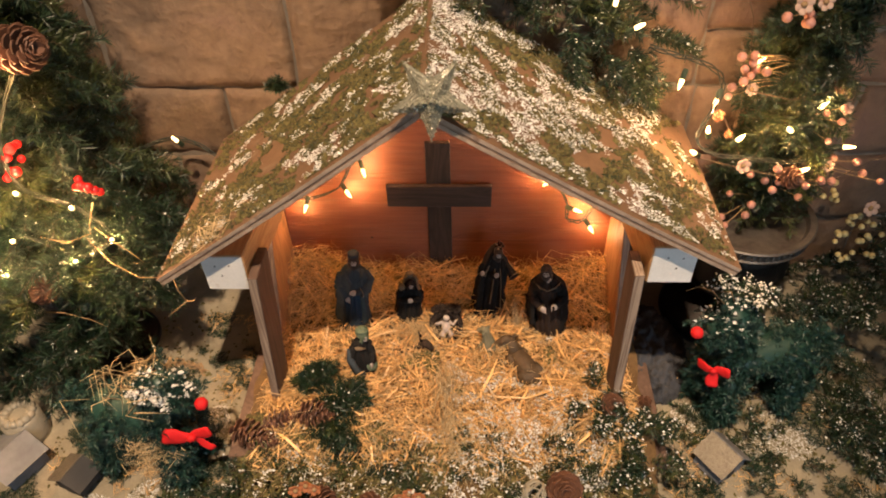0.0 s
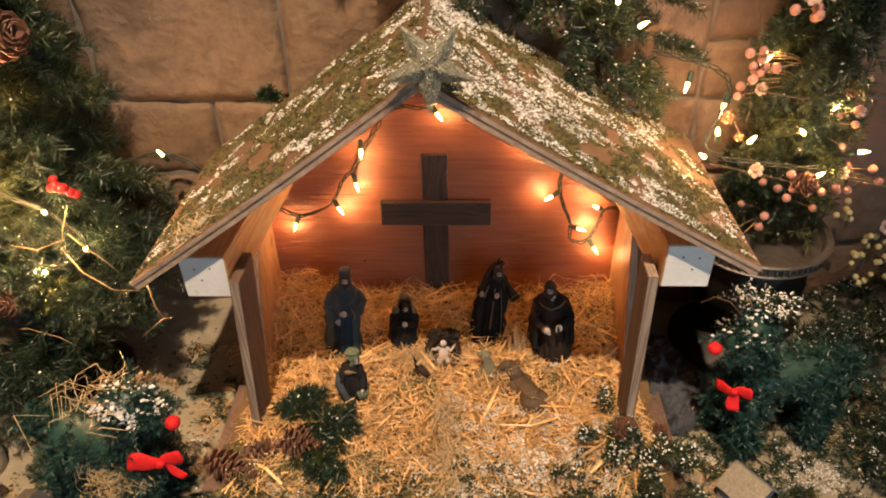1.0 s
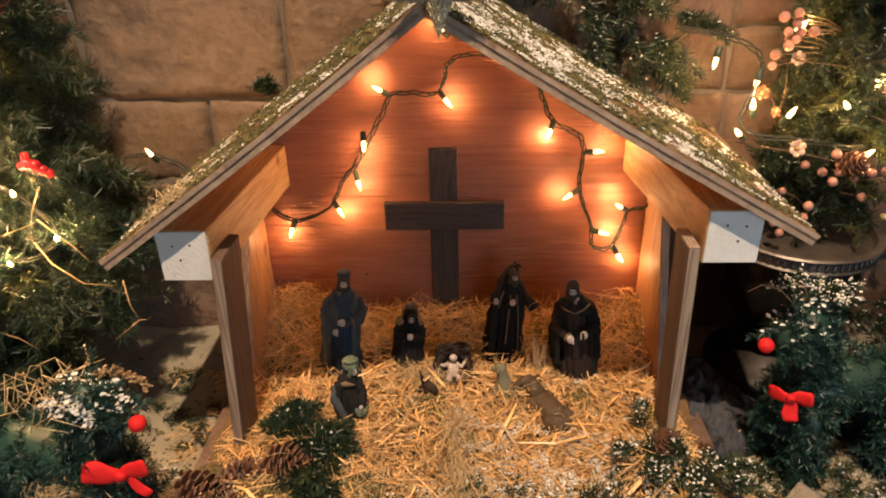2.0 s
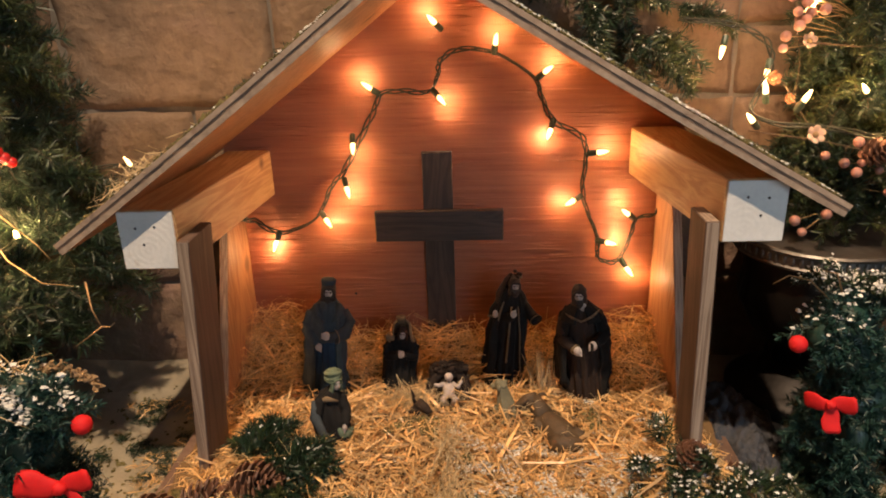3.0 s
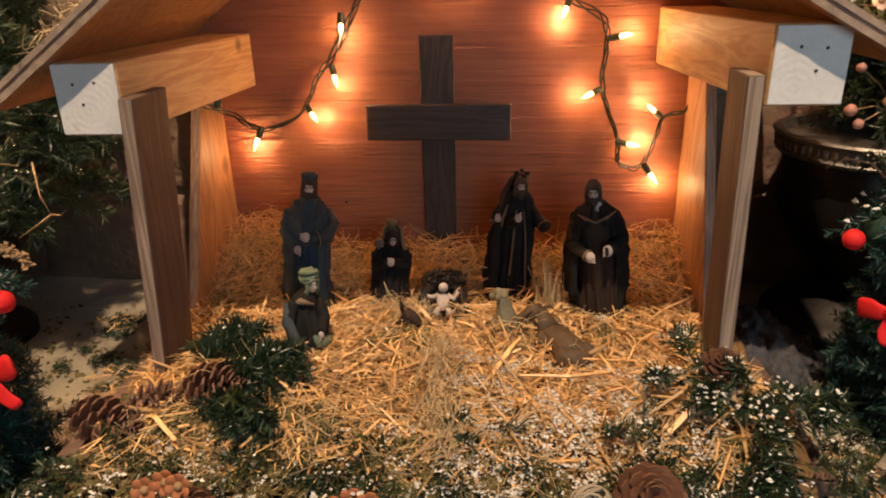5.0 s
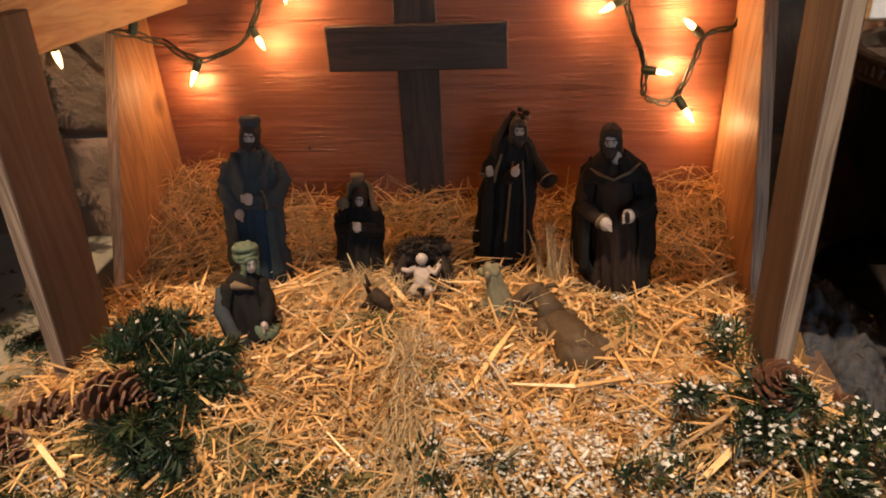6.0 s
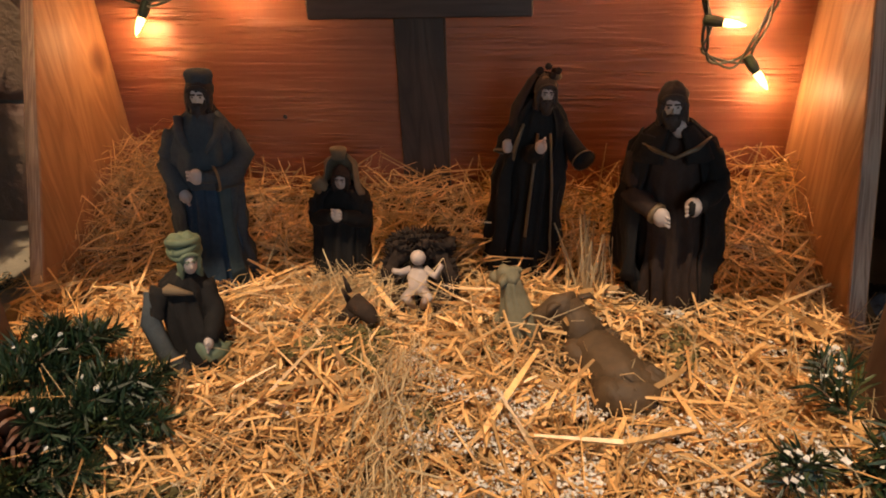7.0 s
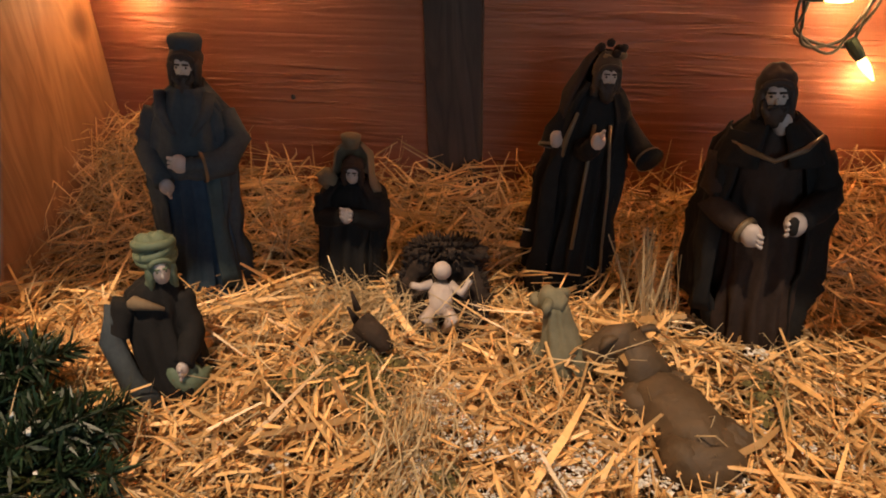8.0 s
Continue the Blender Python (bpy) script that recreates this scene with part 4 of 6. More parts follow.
def head(bm, c, r, skin, hair, beard=1.0, hood=None):
    """A narrow plaster face framed by hair or a hood; beard is its length, 0 for none."""
    c = Vector(c)
    cover = hair if hood is None else hood
    ball(bm, c, r * 0.95, skin, 18, (0.66, 0.86, 1.0))
    tube(bm, [c + Vector((0, -r * 0.72, r * 0.16)), c + Vector((0, -r * 0.93, -r * 0.16)), c + Vector((0, -r * 0.78, -r * 0.22))], [r * 0.06, r * 0.12, r * 0.11], 8, skin)
    for s in (-1, 1):
        ball(bm, c + Vector((s * r * 0.25, -r * 0.72, r * 0.08)), r * 0.085, hair, 8, (1.3, 0.6, 0.75))
        tube(bm, [c + Vector((s * r * 0.08, -r * 0.80, r * 0.26)), c + Vector((s * r * 0.42, -r * 0.68, r * 0.24))], r * 0.06, 6, hair)
        ball(bm, c + Vector((s * r * 0.70, -r * 0.10, -r * 0.30)), r * 0.42, cover, 12, (0.66, 1.0, 2.0), 0.4)
        ball(bm, c + Vector((s * r * 0.66, r * 0.25, -r * 1.05)), r * 0.42, cover, 12, (0.9, 1.0, 1.3), 0.4)
    ball(bm, c + Vector((0, r * 0.34, r * 0.30)), r * 0.98, cover, 18, (0.96, 1.05, 1.02), 0.2)
    tube(bm, [c + Vector((r * 0.62 * math.cos(a), -r * 0.52 - 0.10 * r * math.sin(a), r * (0.40 + 0.32 * math.sin(a)))) for a in (math.pi * k / 8 for k in range(9))], r * 0.16, 8, cover)
    if beard:
        ball(bm, c + Vector((0, -r * 0.48, -r * (0.55 + 0.42 * beard))), r * 0.52, hair, 16, (1.0, 0.85, 0.75 + 0.62 * beard), 0.4)
        for s in (-1, 1):
            tube(bm, [c + Vector((s * r * 0.52, -r * 0.45, -r * 0.12)), c + Vector((s * r * 0.48, -r * 0.58, -r * 0.55)), c + Vector((s * r * 0.2, -r * 0.70, -r * 0.85))], [r * 0.12, r * 0.2, r * 0.2], 8, hair)
            tube(bm, [c + Vector((s * r * 0.36, -r * 0.70, -r * 0.44)), c + Vector((0, -r * 0.84, -r * 0.34))], r * 0.10, 8, hair)


def bell(bm, pts, radii, mat, trim, flat=0.7):
    """A wide sleeve that opens like a bell, its rim edged with gilt."""
    tube(bm, pts, radii, 18, mat, True, flat)
    d = (Vector(pts[-1]) - Vector(pts[-2])).normalized()
    tube(bm, [Vector(pts[-1]) - d * 0.0025, Vector(pts[-1]) + d * 0.0006], [radii[-1] * 1.06, radii[-1] * 1.09], 18, trim, False, flat)


def sleeve(bm, pts, r0, r1, mat, skin, trim=None, hand=0.0085):
    pts = [Vector(p) for p in pts]
    k = len(pts)
    fine, rad = [], []
    for i in range(k - 1):
        for j in range(4):
            fine.append(pts[i].lerp(pts[i + 1], j / 4))
            rad.append(r0 + (r1 - r0) * (i + j / 4) / (k - 1) + 0.0012 * math.sin(i * 4 + j * 2.3))
    fine.append(pts[-1]), rad.append(r1)
    tube(bm, fine, rad, 14, mat)
    d = (pts[-1] - pts[-2]).normalized()
    if trim is not None:
        tube(bm, [pts[-1] - d * 0.003, pts[-1] + d * 0.001], [r1 * 1.08, r1 * 1.08], 14, trim)
    ball(bm, pts[-1] + d * hand * 0.7, hand, skin, 10, (1.0, 0.75, 1.15))
    for j in (-1, 0, 1):
        tube(bm, [pts[-1] + d * hand * 0.9 + Vector((0, 0, j * 0.004)), pts[-1] + d * hand * 2.0 + Vector((0, 0, j * 0.0045 + 0.001))], [0.0026, 0.0016], 6, skin)


def statue(name, build, m, mats, label, group="figures in the stable"):
    bm = bmesh.new()
    build(bm)
    ob = part(name, bm, mats, smooth=True)
    ob.matrix_world = m
    return tagged(ob, label, "statue", group)


FIG = [M_ROBE_DARK, M_ROBE_BLUE, M_ROBE_GREY, M_ROBE_BROWN, M_TRIM, M_SKIN, M_HAIR, M_GREENCAP, M_CLAY, M_ROBE_TEAL]
DARK, BLUE, GREY, BROWN, TRIM, SKIN, HAIR, CAP, CLAY, TEAL = range(10)


def bearded_blue(bm):
    robe(bm, [(0.0, 0.045, 0.038, 0.004, 0), (0.02, 0.043, 0.037, 0.004, 0), (0.08, 0.035, 0.030, 0.003, -0.002), (0.14, 0.032, 0.027, 0, -0.002), (0.19, 0.034, 0.026, 0, 0),
              (0.215, 0.030, 0.023, 0, 0), (0.228, 0.013, 0.013, 0, 0)], 17, 0.10, BLUE, 96)
    # the cloak hangs open in front, its lining edge turned out on one side
    robe(bm, [(0.012, 0.054, 0.044, 0.002, 0.004), (0.08, 0.047, 0.037, -0.002, 0.003), (0.14, 0.045, 0.033, -0.004, 0.002), (0.19, 0.042, 0.031, 0, 0.001), (0.216, 0.036, 0.028, 0, 0),
              (0.234, 0.017, 0.018, 0, 0.002)], 12, 0.09, GREY, 84, 1.0, (-48, 236))
    robe(bm, [(0.03, 0.050, 0.044, 0.006, 0), (0.09, 0.044, 0.038, 0.002, 0), (0.155, 0.038, 0.034, 0, 0)], 6, 0.05, TEAL, 10, 0.5, (-64, -40))
    robe(bm, [(0.150, 0.043, 0.034, -0.002, -0.001), (0.175, 0.043, 0.034, -0.001, -0.001), (0.20, 0.040, 0.031, 0, -0.001), (0.222, 0.031, 0.026, 0, 0), (0.236, 0.018, 0.02, 0, 0)], 9, 0.06, GREY, 64, 2.0, (-150, 108))
    for s in (-1, 1):
        tube(bm, [(s * 0.024, -0.014, 0.232), (s * 0.021, -0.026, 0.214), (s * 0.008, -0.034, 0.196)], [0.006, 0.008, 0.004], 10, GREY, True, 0.6)
    head(bm, (0, -0.005, 0.254), 0.0165, SKIN, HAIR, 1.9)
    # soft crown-like hat, wider at the top
    lathe(bm, [(0.0140, 0.260), (0.0148, 0.264), (0.0144, 0.268), (0.0152, 0.272), (0.0162, 0.276), (0.0150, 0.280), (0.008, 0.2815), (0.003, 0.281)], 24, (0, 0.003, 0), GREY, 7, 0.05)
    sleeve(bm, [(-0.033, 0, 0.208), (-0.046, -0.010, 0.172), (-0.022, -0.038, 0.148)], 0.0135, 0.011, GREY, SKIN, None, 0.0075)
    bell(bm, [(0.033, 0, 0.210), (0.047, -0.010, 0.188), (0.036, -0.026, 0.168), (0.016, -0.036, 0.166)], [0.012, 0.014, 0.016, 0.016], GREY, TRIM, 0.9)
    sleeve(bm, [(0.020, -0.034, 0.168), (0.010, -0.040, 0.169), (0.002, -0.042, 0.170)], 0.008, 0.007, GREY, SKIN, None, 0.0085)


def kneeling_praying(bm):
    robe(bm, [(0.0, 0.040, 0.042, 0, 0), (0.02, 0.040, 0.040, 0, 0), (0.05, 0.036, 0.034, 0, 0.003), (0.085, 0.039, 0.030, 0, 0.004), (0.108, 0.036, 0.026, 0, 0.003), (0.124, 0.014, 0.014, 0, 0)],
         13, 0.12, DARK, 60)
    robe(bm, [(0.005, 0.043, 0.044, 0, 0.006), (0.05, 0.041, 0.036, 0, 0.006), (0.09, 0.043, 0.032, 0, 0.005), (0.113, 0.037, 0.028, 0, 0.003), (0.128, 0.018, 0.019, 0, 0.002)], 9, 0.06, DARK, 44, 2, (-55, 235))
    head(bm, (0.002, -0.010, 0.138), 0.0130, SKIN, HAIR, 0, BROWN)
    robe(bm, [(0.118, 0.033, 0.026, 0, 0.002), (0.128, 0.026, 0.022, 0, 0.002), (0.142, 0.023, 0.021, 0, 0.005), (0.156, 0.021, 0.019, 0, 0.006), (0.165, 0.010, 0.010, 0, 0.006)], 6, 0.12, CLAY, 36, 1, (-32, 212))
    ball(bm, (-0.027, -0.006, 0.128), 0.011, CLAY, 12, (1.1, 1.0, 0.9), 0.5)
    lathe(bm, [(0.009, 0.160), (0.010, 0.166), (0.0115, 0.172), (0.004, 0.173)], 12, (-0.003, 0.006, 0), CLAY)
    sleeve(bm, [(-0.030, 0, 0.105), (-0.032, -0.014, 0.085), (-0.004, -0.034, 0.098)], 0.013, 0.009, DARK, SKIN, None, 0.007)
    sleeve(bm, [(0.030, 0, 0.105), (0.032, -0.014, 0.085), (0.004, -0.034, 0.100)], 0.013, 0.009, DARK, SKIN, None, 0.007)


def standing_gifts(bm):
    robe(bm, [(0.0, 0.040, 0.036, 0, 0), (0.03, 0.038, 0.034, 0, 0), (0.10, 0.033, 0.028, 0, 0), (0.16, 0.034, 0.027, 0, 0), (0.20, 0.034, 0.025, 0, 0), (0.222, 0.028, 0.022, 0, 0), (0.234, 0.012, 0.012, 0, 0)],
         14, 0.11, DARK, 72)
    robe(bm, [(0.004, 0.054, 0.046, -0.006, 0.006), (0.08, 0.048, 0.040, -0.005, 0.005), (0.15, 0.047, 0.034, -0.004, 0.004), (0.20, 0.041, 0.030, 0, 0.002), (0.225, 0.032, 0.026, 0, 0), (0.242, 0.016, 0.017, 0, 0)],
         10, 0.11, DARK, 64, 0.7, (-62, 225))
    tube(bm, [(0.010, -0.030, 0.205), (0.017, -0.036, 0.14), (0.020, -0.039, 0.07), (0.026, -0.041, 0.01)], 0.0017, 6, TRIM)
    tube(bm, [(-0.006, -0.029, 0.205), (-0.010, -0.034, 0.14), (-0.014, -0.038, 0.07)], 0.0022, 6, TRIM)
    head(bm, (0.004, -0.014, 0.250), 0.0155, SKIN, HAIR, 0.9, HAIR)
    # hood drawn back over thick curls
    robe(bm, [(0.205, 0.036, 0.026, -0.004, 0.002), (0.228, 0.031, 0.025, -0.005, 0.003), (0.248, 0.022, 0.021, -0.002, 0.004), (0.262, 0.0175, 0.018, 0.002, 0.004), (0.269, 0.011, 0.012, 0.003, 0.004)], 5, 0.09, BROWN, 40, 1, (-20, 215))
    for k in range(16):
        ball(bm, (0.008 + 0.013 * math.cos(k * 0.7), 0.0 + 0.013 * math.sin(k * 0.7), 0.266 + 0.0045 * (k % 3)), 0.0048, BROWN if k % 3 else TRIM, 8, (1, 1, 0.9), 0.3)
    tube(bm, [(-0.034, -0.012, 0.150), (-0.032, -0.020, 0.185), (-0.024, -0.024, 0.215)], [0.002, 0.0032, 0.002], 6, TRIM)
    bell(bm, [(-0.030, 0, 0.206), (-0.042, -0.004, 0.190), (-0.045, -0.012, 0.176)], [0.012, 0.013, 0.013], DARK, TRIM)
    ball(bm, (-0.043, -0.024, 0.188), 0.0075, SKIN, 10, (0.9, 0.7, 1.2), 0.2)
    bell(bm, [(0.030, -0.004, 0.206), (0.044, -0.012, 0.186), (0.050, -0.024, 0.176), (0.056, -0.036, 0.172)], [0.012, 0.014, 0.016, 0.018], DARK, TRIM, 0.75)
    sleeve(bm, [(-0.012, -0.024, 0.178), (-0.010, -0.034, 0.180), (-0.006, -0.042, 0.190)], 0.012, 0.009, DARK, SKIN, None, 0.0078)


def standing_open_cloak(bm):
    robe(bm, [(0.0, 0.036, 0.034, 0.002, 0), (0.03, 0.038, 0.034, 0.002, 0), (0.09, 0.036, 0.030, 0, 0), (0.15, 0.035, 0.028, 0, 0), (0.19, 0.035, 0.026, 0, 0), (0.212, 0.030, 0.023, 0, 0), (0.226, 0.013, 0.013, 0, 0)],
         13, 0.12, BROWN, 72)
    robe(bm, [(0.012, 0.046, 0.042, 0.004, 0.008), (0.08, 0.053, 0.040, 0, 0.006), (0.14, 0.054, 0.036, 0, 0.004), (0.185, 0.049, 0.033, 0, 0.002), (0.21, 0.042, 0.029, 0, 0.001), (0.232, 0.018, 0.019, 0, 0)],
         9, 0.13, DARK, 72, 1.9, (-50, 222))
    robe(bm, [(0.196, 0.047, 0.033, 0, -0.001), (0.212, 0.040, 0.030, 0, -0.001), (0.230, 0.020, 0.021, 0, -0.001)], 7, 0.05, DARK, 40, 0.4, (-75, 255))
    ball(bm, (0.004, -0.016, 0.228), 0.0085, SKIN, 12, (0.9, 0.7, 1.1))
    head(bm, (-0.003, -0.010, 0.250), 0.0165, SKIN, HAIR, 0.7)
    tube(bm, [(-0.034, -0.012, 0.214), (-0.020, -0.029, 0.211), (0.0, -0.034, 0.204), (0.022, -0.029, 0.212), (0.036, -0.012, 0.218)], [0.001, 0.0026, 0.0018, 0.0026, 0.001], 8, TRIM)
    # the cloak swings out from one shoulder
    robe(bm, [(0.055, 0.060, 0.036, -0.004, 0.006), (0.10, 0.064, 0.035, -0.002, 0.004), (0.15, 0.060, 0.033, 0, 0.002), (0.19, 0.050, 0.030, 0, 0), (0.222, 0.036, 0.026, 0, 0)], 6, 0.08, DARK, 30, 0.3, (150, 235))
    sleeve(bm, [(-0.036, 0, 0.198), (-0.045, -0.014, 0.160), (-0.016, -0.040, 0.146)], 0.013, 0.011, BROWN, SKIN, TRIM, 0.0092)
    sleeve(bm, [(0.036, 0, 0.198), (0.048, -0.014, 0.166), (0.024, -0.042, 0.158)], 0.013, 0.011, DARK, SKIN, None, 0.0092)
    lathe(bm, [(0.003, 0.150), (0.004, 0.153), (0.004, 0.162), (0.0015, 0.165)], 10, (0.018, -0.052, 0), DARK)


def crouching_shepherd(bm):
    robe(bm, [(0.0, 0.034, 0.040, 0.004, -0.004), (0.02, 0.036, 0.042, 0.003, -0.004), (0.05, 0.033, 0.036, 0, 0), (0.075, 0.031, 0.028, -0.002, 0.004), (0.098, 0.027, 0.022, 0.0, 0.004), (0.11, 0.013, 0.013, 0.004, 0)],
         11, 0.10, DARK, 48)
    sleeve(bm, [(-0.026, 0.0, 0.095), (-0.044, -0.010, 0.062), (-0.036, -0.030, 0.020)], 0.012, 0.010, DARK, DARK, None, 0.006)
    sleeve(bm, [(0.020, 0.0, 0.09), (0.026, -0.020, 0.062), (0.010, -0.040, 0.045)], 0.014, 0.010, DARK, SKIN, None, 0.006)
    tube(bm, [(-0.030, 0.004, 0.088), (-0.020, -0.018, 0.100), (0.004, -0.024, 0.092)], [0.0015, 0.0062, 0.0015], 12, CLAY)
    head(bm, (0.008, -0.010, 0.122), 0.0145, SKIN, CAP, 0)
    ball(bm, (0.007, 0.002, 0.134), 0.0176, CAP, 16, (1, 1, 0.85), 0.4)
    for k in range(3):
        tube(bm, [(0.007 + 0.0165 * math.cos(a), 0.001 + 0.0165 * math.sin(a), 0.130 + 0.005 * k + 0.004 * math.sin(a + k * 1.7)) for a in (2 * math.pi * i / 18 for i in range(19))], 0.0038, 8, CAP)
    ball(bm, (0.012, -0.034, 0.022), 0.017, CAP, 14, (1.2, 0.8, 1.2), 0.6)
    tube(bm, [(-0.036, 0.004, 0.090), (-0.046, -0.010, 0.066), (-0.038, -0.030, 0.034), (-0.018, -0.044, 0.014)], [0.010, 0.012, 0.011, 0.008], 12, GREY)


def reclining_cow(bm):
    robe(bm, [(0.0, 0.026, 0.060, 0, 0), (0.014, 0.029, 0.064, 0, 0), (0.032, 0.027, 0.060, 0, 0), (0.046, 0.019, 0.050, 0, 0), (0.053, 0.006, 0.030, 0, 0)], 4, 0.05, 0, 40, 0.6)
    ball(bm, (0, -0.045, 0.022), 0.027, 0, 16, (1.15, 1.0, 0.85), 0.3)
    for s in (-1, 1):
        ball(bm, (s * 0.020, -0.040, 0.024), 0.020, 0, 14, (0.7, 1.2, 1.0), 0.3)
        ball(bm, (s * 0.018, 0.030, 0.026), 0.018, 0, 14, (0.7, 1.2, 1.1), 0.3)
    tube(bm, [(0, 0.042, 0.034), (0, 0.062, 0.046), (-0.004, 0.078, 0.058)], [0.021, 0.017, 0.014], 14, 0)
    tube(bm, [(-0.002, 0.070, 0.062), (-0.014, 0.082, 0.056), (-0.028, 0.090, 0.043), (-0.034, 0.093, 0.036)], [0.014, 0.0145, 0.011, 0.009], 12, 0)
    for s in (-1, 1):
        tube(bm, [(s * 0.010 - 0.004, 0.074, 0.066), (s * 0.021 - 0.004, 0.072, 0.066), (s * 0.027 - 0.004, 0.070, 0.060)], [0.005, 0.006, 0.002], 8, 0, True, 0.5)
        tube(bm, [(s * 0.022, 0.030, 0.012), (s * 0.030, 0.052, 0.007), (s * 0.020, 0.068, 0.006)], [0.010, 0.008, 0.006], 10, 0)
        tube(bm, [(s * 0.024, -0.042, 0.014), (s * 0.034, -0.020, 0.009), (s * 0.032, 0.002, 0.006)], [0.013, 0.010, 0.006], 10, 0)
    tube(bm, [(0.004, -0.070, 0.026), (0.014, -0.076, 0.014), (0.024, -0.066, 0.005)], [0.004, 0.003, 0.004], 8, 1)


def sitting_lamb(bm):
    robe(bm, [(0.0, 0.022, 0.022, 0, -0.002), (0.018, 0.022, 0.021, 0, -0.002), (0.038, 0.016, 0.015, 0, 0.003), (0.054, 0.012, 0.011, 0, 0.008), (0.064, 0.009, 0.009, 0, 0.010)], 9, 0.10, 0, 40, 0.8)
    ball(bm, (0, 0.014, 0.066), 0.0105, 0, 14, (0.95, 1.15, 0.95), 0.35)
    ball(bm, (-0.001, 0.026, 0.061), 0.0065, 0, 10, (0.95, 1.3, 0.9), 0.2)
    for s in (-1, 1):
        tube(bm, [(s * 0.008, 0.011, 0.071), (s * 0.014, 0.010, 0.067), (s * 0.015, 0.010, 0.060)], [0.003, 0.004, 0.0015], 8, 0)
        tube(bm, [(s * 0.010, 0.014, 0.026), (s * 0.011, 0.022, 0.008), (s * 0.011, 0.030, 0.003)], [0.007, 0.006, 0.004], 8, 0)


def lying_donkey(bm):
    ball(bm, (0, 0, 0.014), 0.022, 0, 14, (1.5, 0.9, 0.8), 0.35)
    tube(bm, [(0.022, 0, 0.020), (0.034, -0.004, 0.036), (0.036, -0.008, 0.046)], [0.013, 0.010, 0.009], 12, 0)
    tube(bm, [(0.034, -0.006, 0.050), (0.046, -0.016, 0.044), (0.052, -0.022, 0.038)], [0.009, 0.008, 0.005], 10, 0)
    for s in (-1, 1):
        tube(bm, [(0.030, s * 0.006, 0.052), (0.026, s * 0.010, 0.066)], [0.003, 0.001], 8, 0)
        tube(bm, [(s * 0.018, -0.014, 0.008), (s * 0.022, -0.030, 0.004)], [0.007, 0.004], 8, 0)


def infant_in_manger(bm):
    # a dark oval trough with a shaggy rim, and the pale small body lying in it
    tube(bm, [(0.034 * math.cos(a), 0.036 * math.sin(a), 0.012 + 0.018 * max(0, math.sin(a))) for a in (2 * math.pi * k / 40 for k in range(41))],
         [0.010 + 0.004 * noise.noise(Vector((k * 0.9, 1, 2))) for k in range(41)], 10, 0)
    lathe(bm, [(0.026, 0.0), (0.034, 0.010), (0.036, 0.018), (0.026, 0.020)], 24, (0, 0, 0), 0)
    ball(bm, (0.002, 0.040, 0.026), 0.024, 0, 20, (1.45, 0.5, 0.95), 0.6)
    for k in range(150):
        a = 2.39996 * k
        p = Vector((0.036 * math.cos(a), 0.040 * math.sin(a) + 0.002, 0.020 + 0.014 * max(0, math.sin(a))))
        d = Vector((math.cos(a) * 0.7, math.sin(a) * 0.5, 0.6 + 0.5 * math.sin(k * 1.7))).normalized()
        tube(bm, [p, p + d * (0.010 + 0.004 * math.sin(k * 2.9))], [0.0020, 0.0005], 4, 0)
    for k in range(340):
        a, u = 2.39996 * k, -0.9 + 1.8 * k / 340
        n_ = Vector((math.cos(a) * math.sqrt(1 - u * u), u, math.sin(a) * math.sqrt(1 - u * u)))
        p = Vector((0.002 + 0.032 * n_.x, 0.040 + 0.012 * n_.y, 0.026 + 0.022 * n_.z))
        d = (n_ + Vector((0.5 * math.sin(k * 3.1), 0.4 * math.sin(k * 1.9), 0.5 * math.sin(k * 4.3)))).normalized()
        tube(bm, [p, p + d * 0.009], [0.0018, 0.0004], 4, 0)
    ball(bm, (0, -0.002, 0.034), 0.014, 1, 14, (0.8, 1.2, 0.62), 0.2)
    ball(bm, (0.001, 0.020, 0.045), 0.0092, 1, 14, (0.92, 0.9, 1.05))
    for s in (-1, 1):
        tube(bm, [(s * 0.008, 0.010, 0.034), (s * 0.019, 0.004 - s * 0.002, 0.036), (s * 0.026, 0.010 + s * 0.003, 0.042)], [0.0046, 0.0038, 0.0028], 8, 1)
        tube(bm, [(s * 0.006, -0.014, 0.032), (s * 0.012, -0.022, 0.043), (s * 0.005, -0.030, 0.028)], [0.0066, 0.006, 0.0038], 8, 1)


def bed_z(x, y):
    return straw_z(x, y) - 0.010


statue("bearded_figurine", bearded_blue, pose(-0.271, -0.197, 0.004, 0, 6, 12) @ Matrix.Diagonal((0.93, 0.90, 0.97, 1)), FIG, "painted bearded figurine in a blue robe and grey cloak")
statue("kneeling_figurine", kneeling_praying, pose(-0.117, -0.170, 0.014, 0, 5, 6) @ Matrix.Diagonal((0.88, 0.88, 0.95, 1)), FIG, "small dark kneeling figurine with hands pressed together")
statue("cloaked_figurine", standing_gifts, pose(0.112, -0.145, 0.012, 0, 3, 12) @ Matrix.Diagonal((0.86, 0.86, 0.91, 1)), FIG, "dark-robed figurine with gilt trim holding one hand up")
statue("dark_figurine", standing_open_cloak, pose(0.272, -0.228, 0.010, 0, -5, -8) @ Matrix.Diagonal((0.92, 0.90, 0.97, 1)), FIG, "tall bearded figurine in an open dark cloak")
statue("crouching_figurine", crouching_shepherd, pose(-0.226, -0.352, 0.012, 0, 3, 38) @ Matrix.Diagonal((0.84, 0.88, 1.0, 1)), FIG, "crouching dark figurine with a green wrapped headcloth")
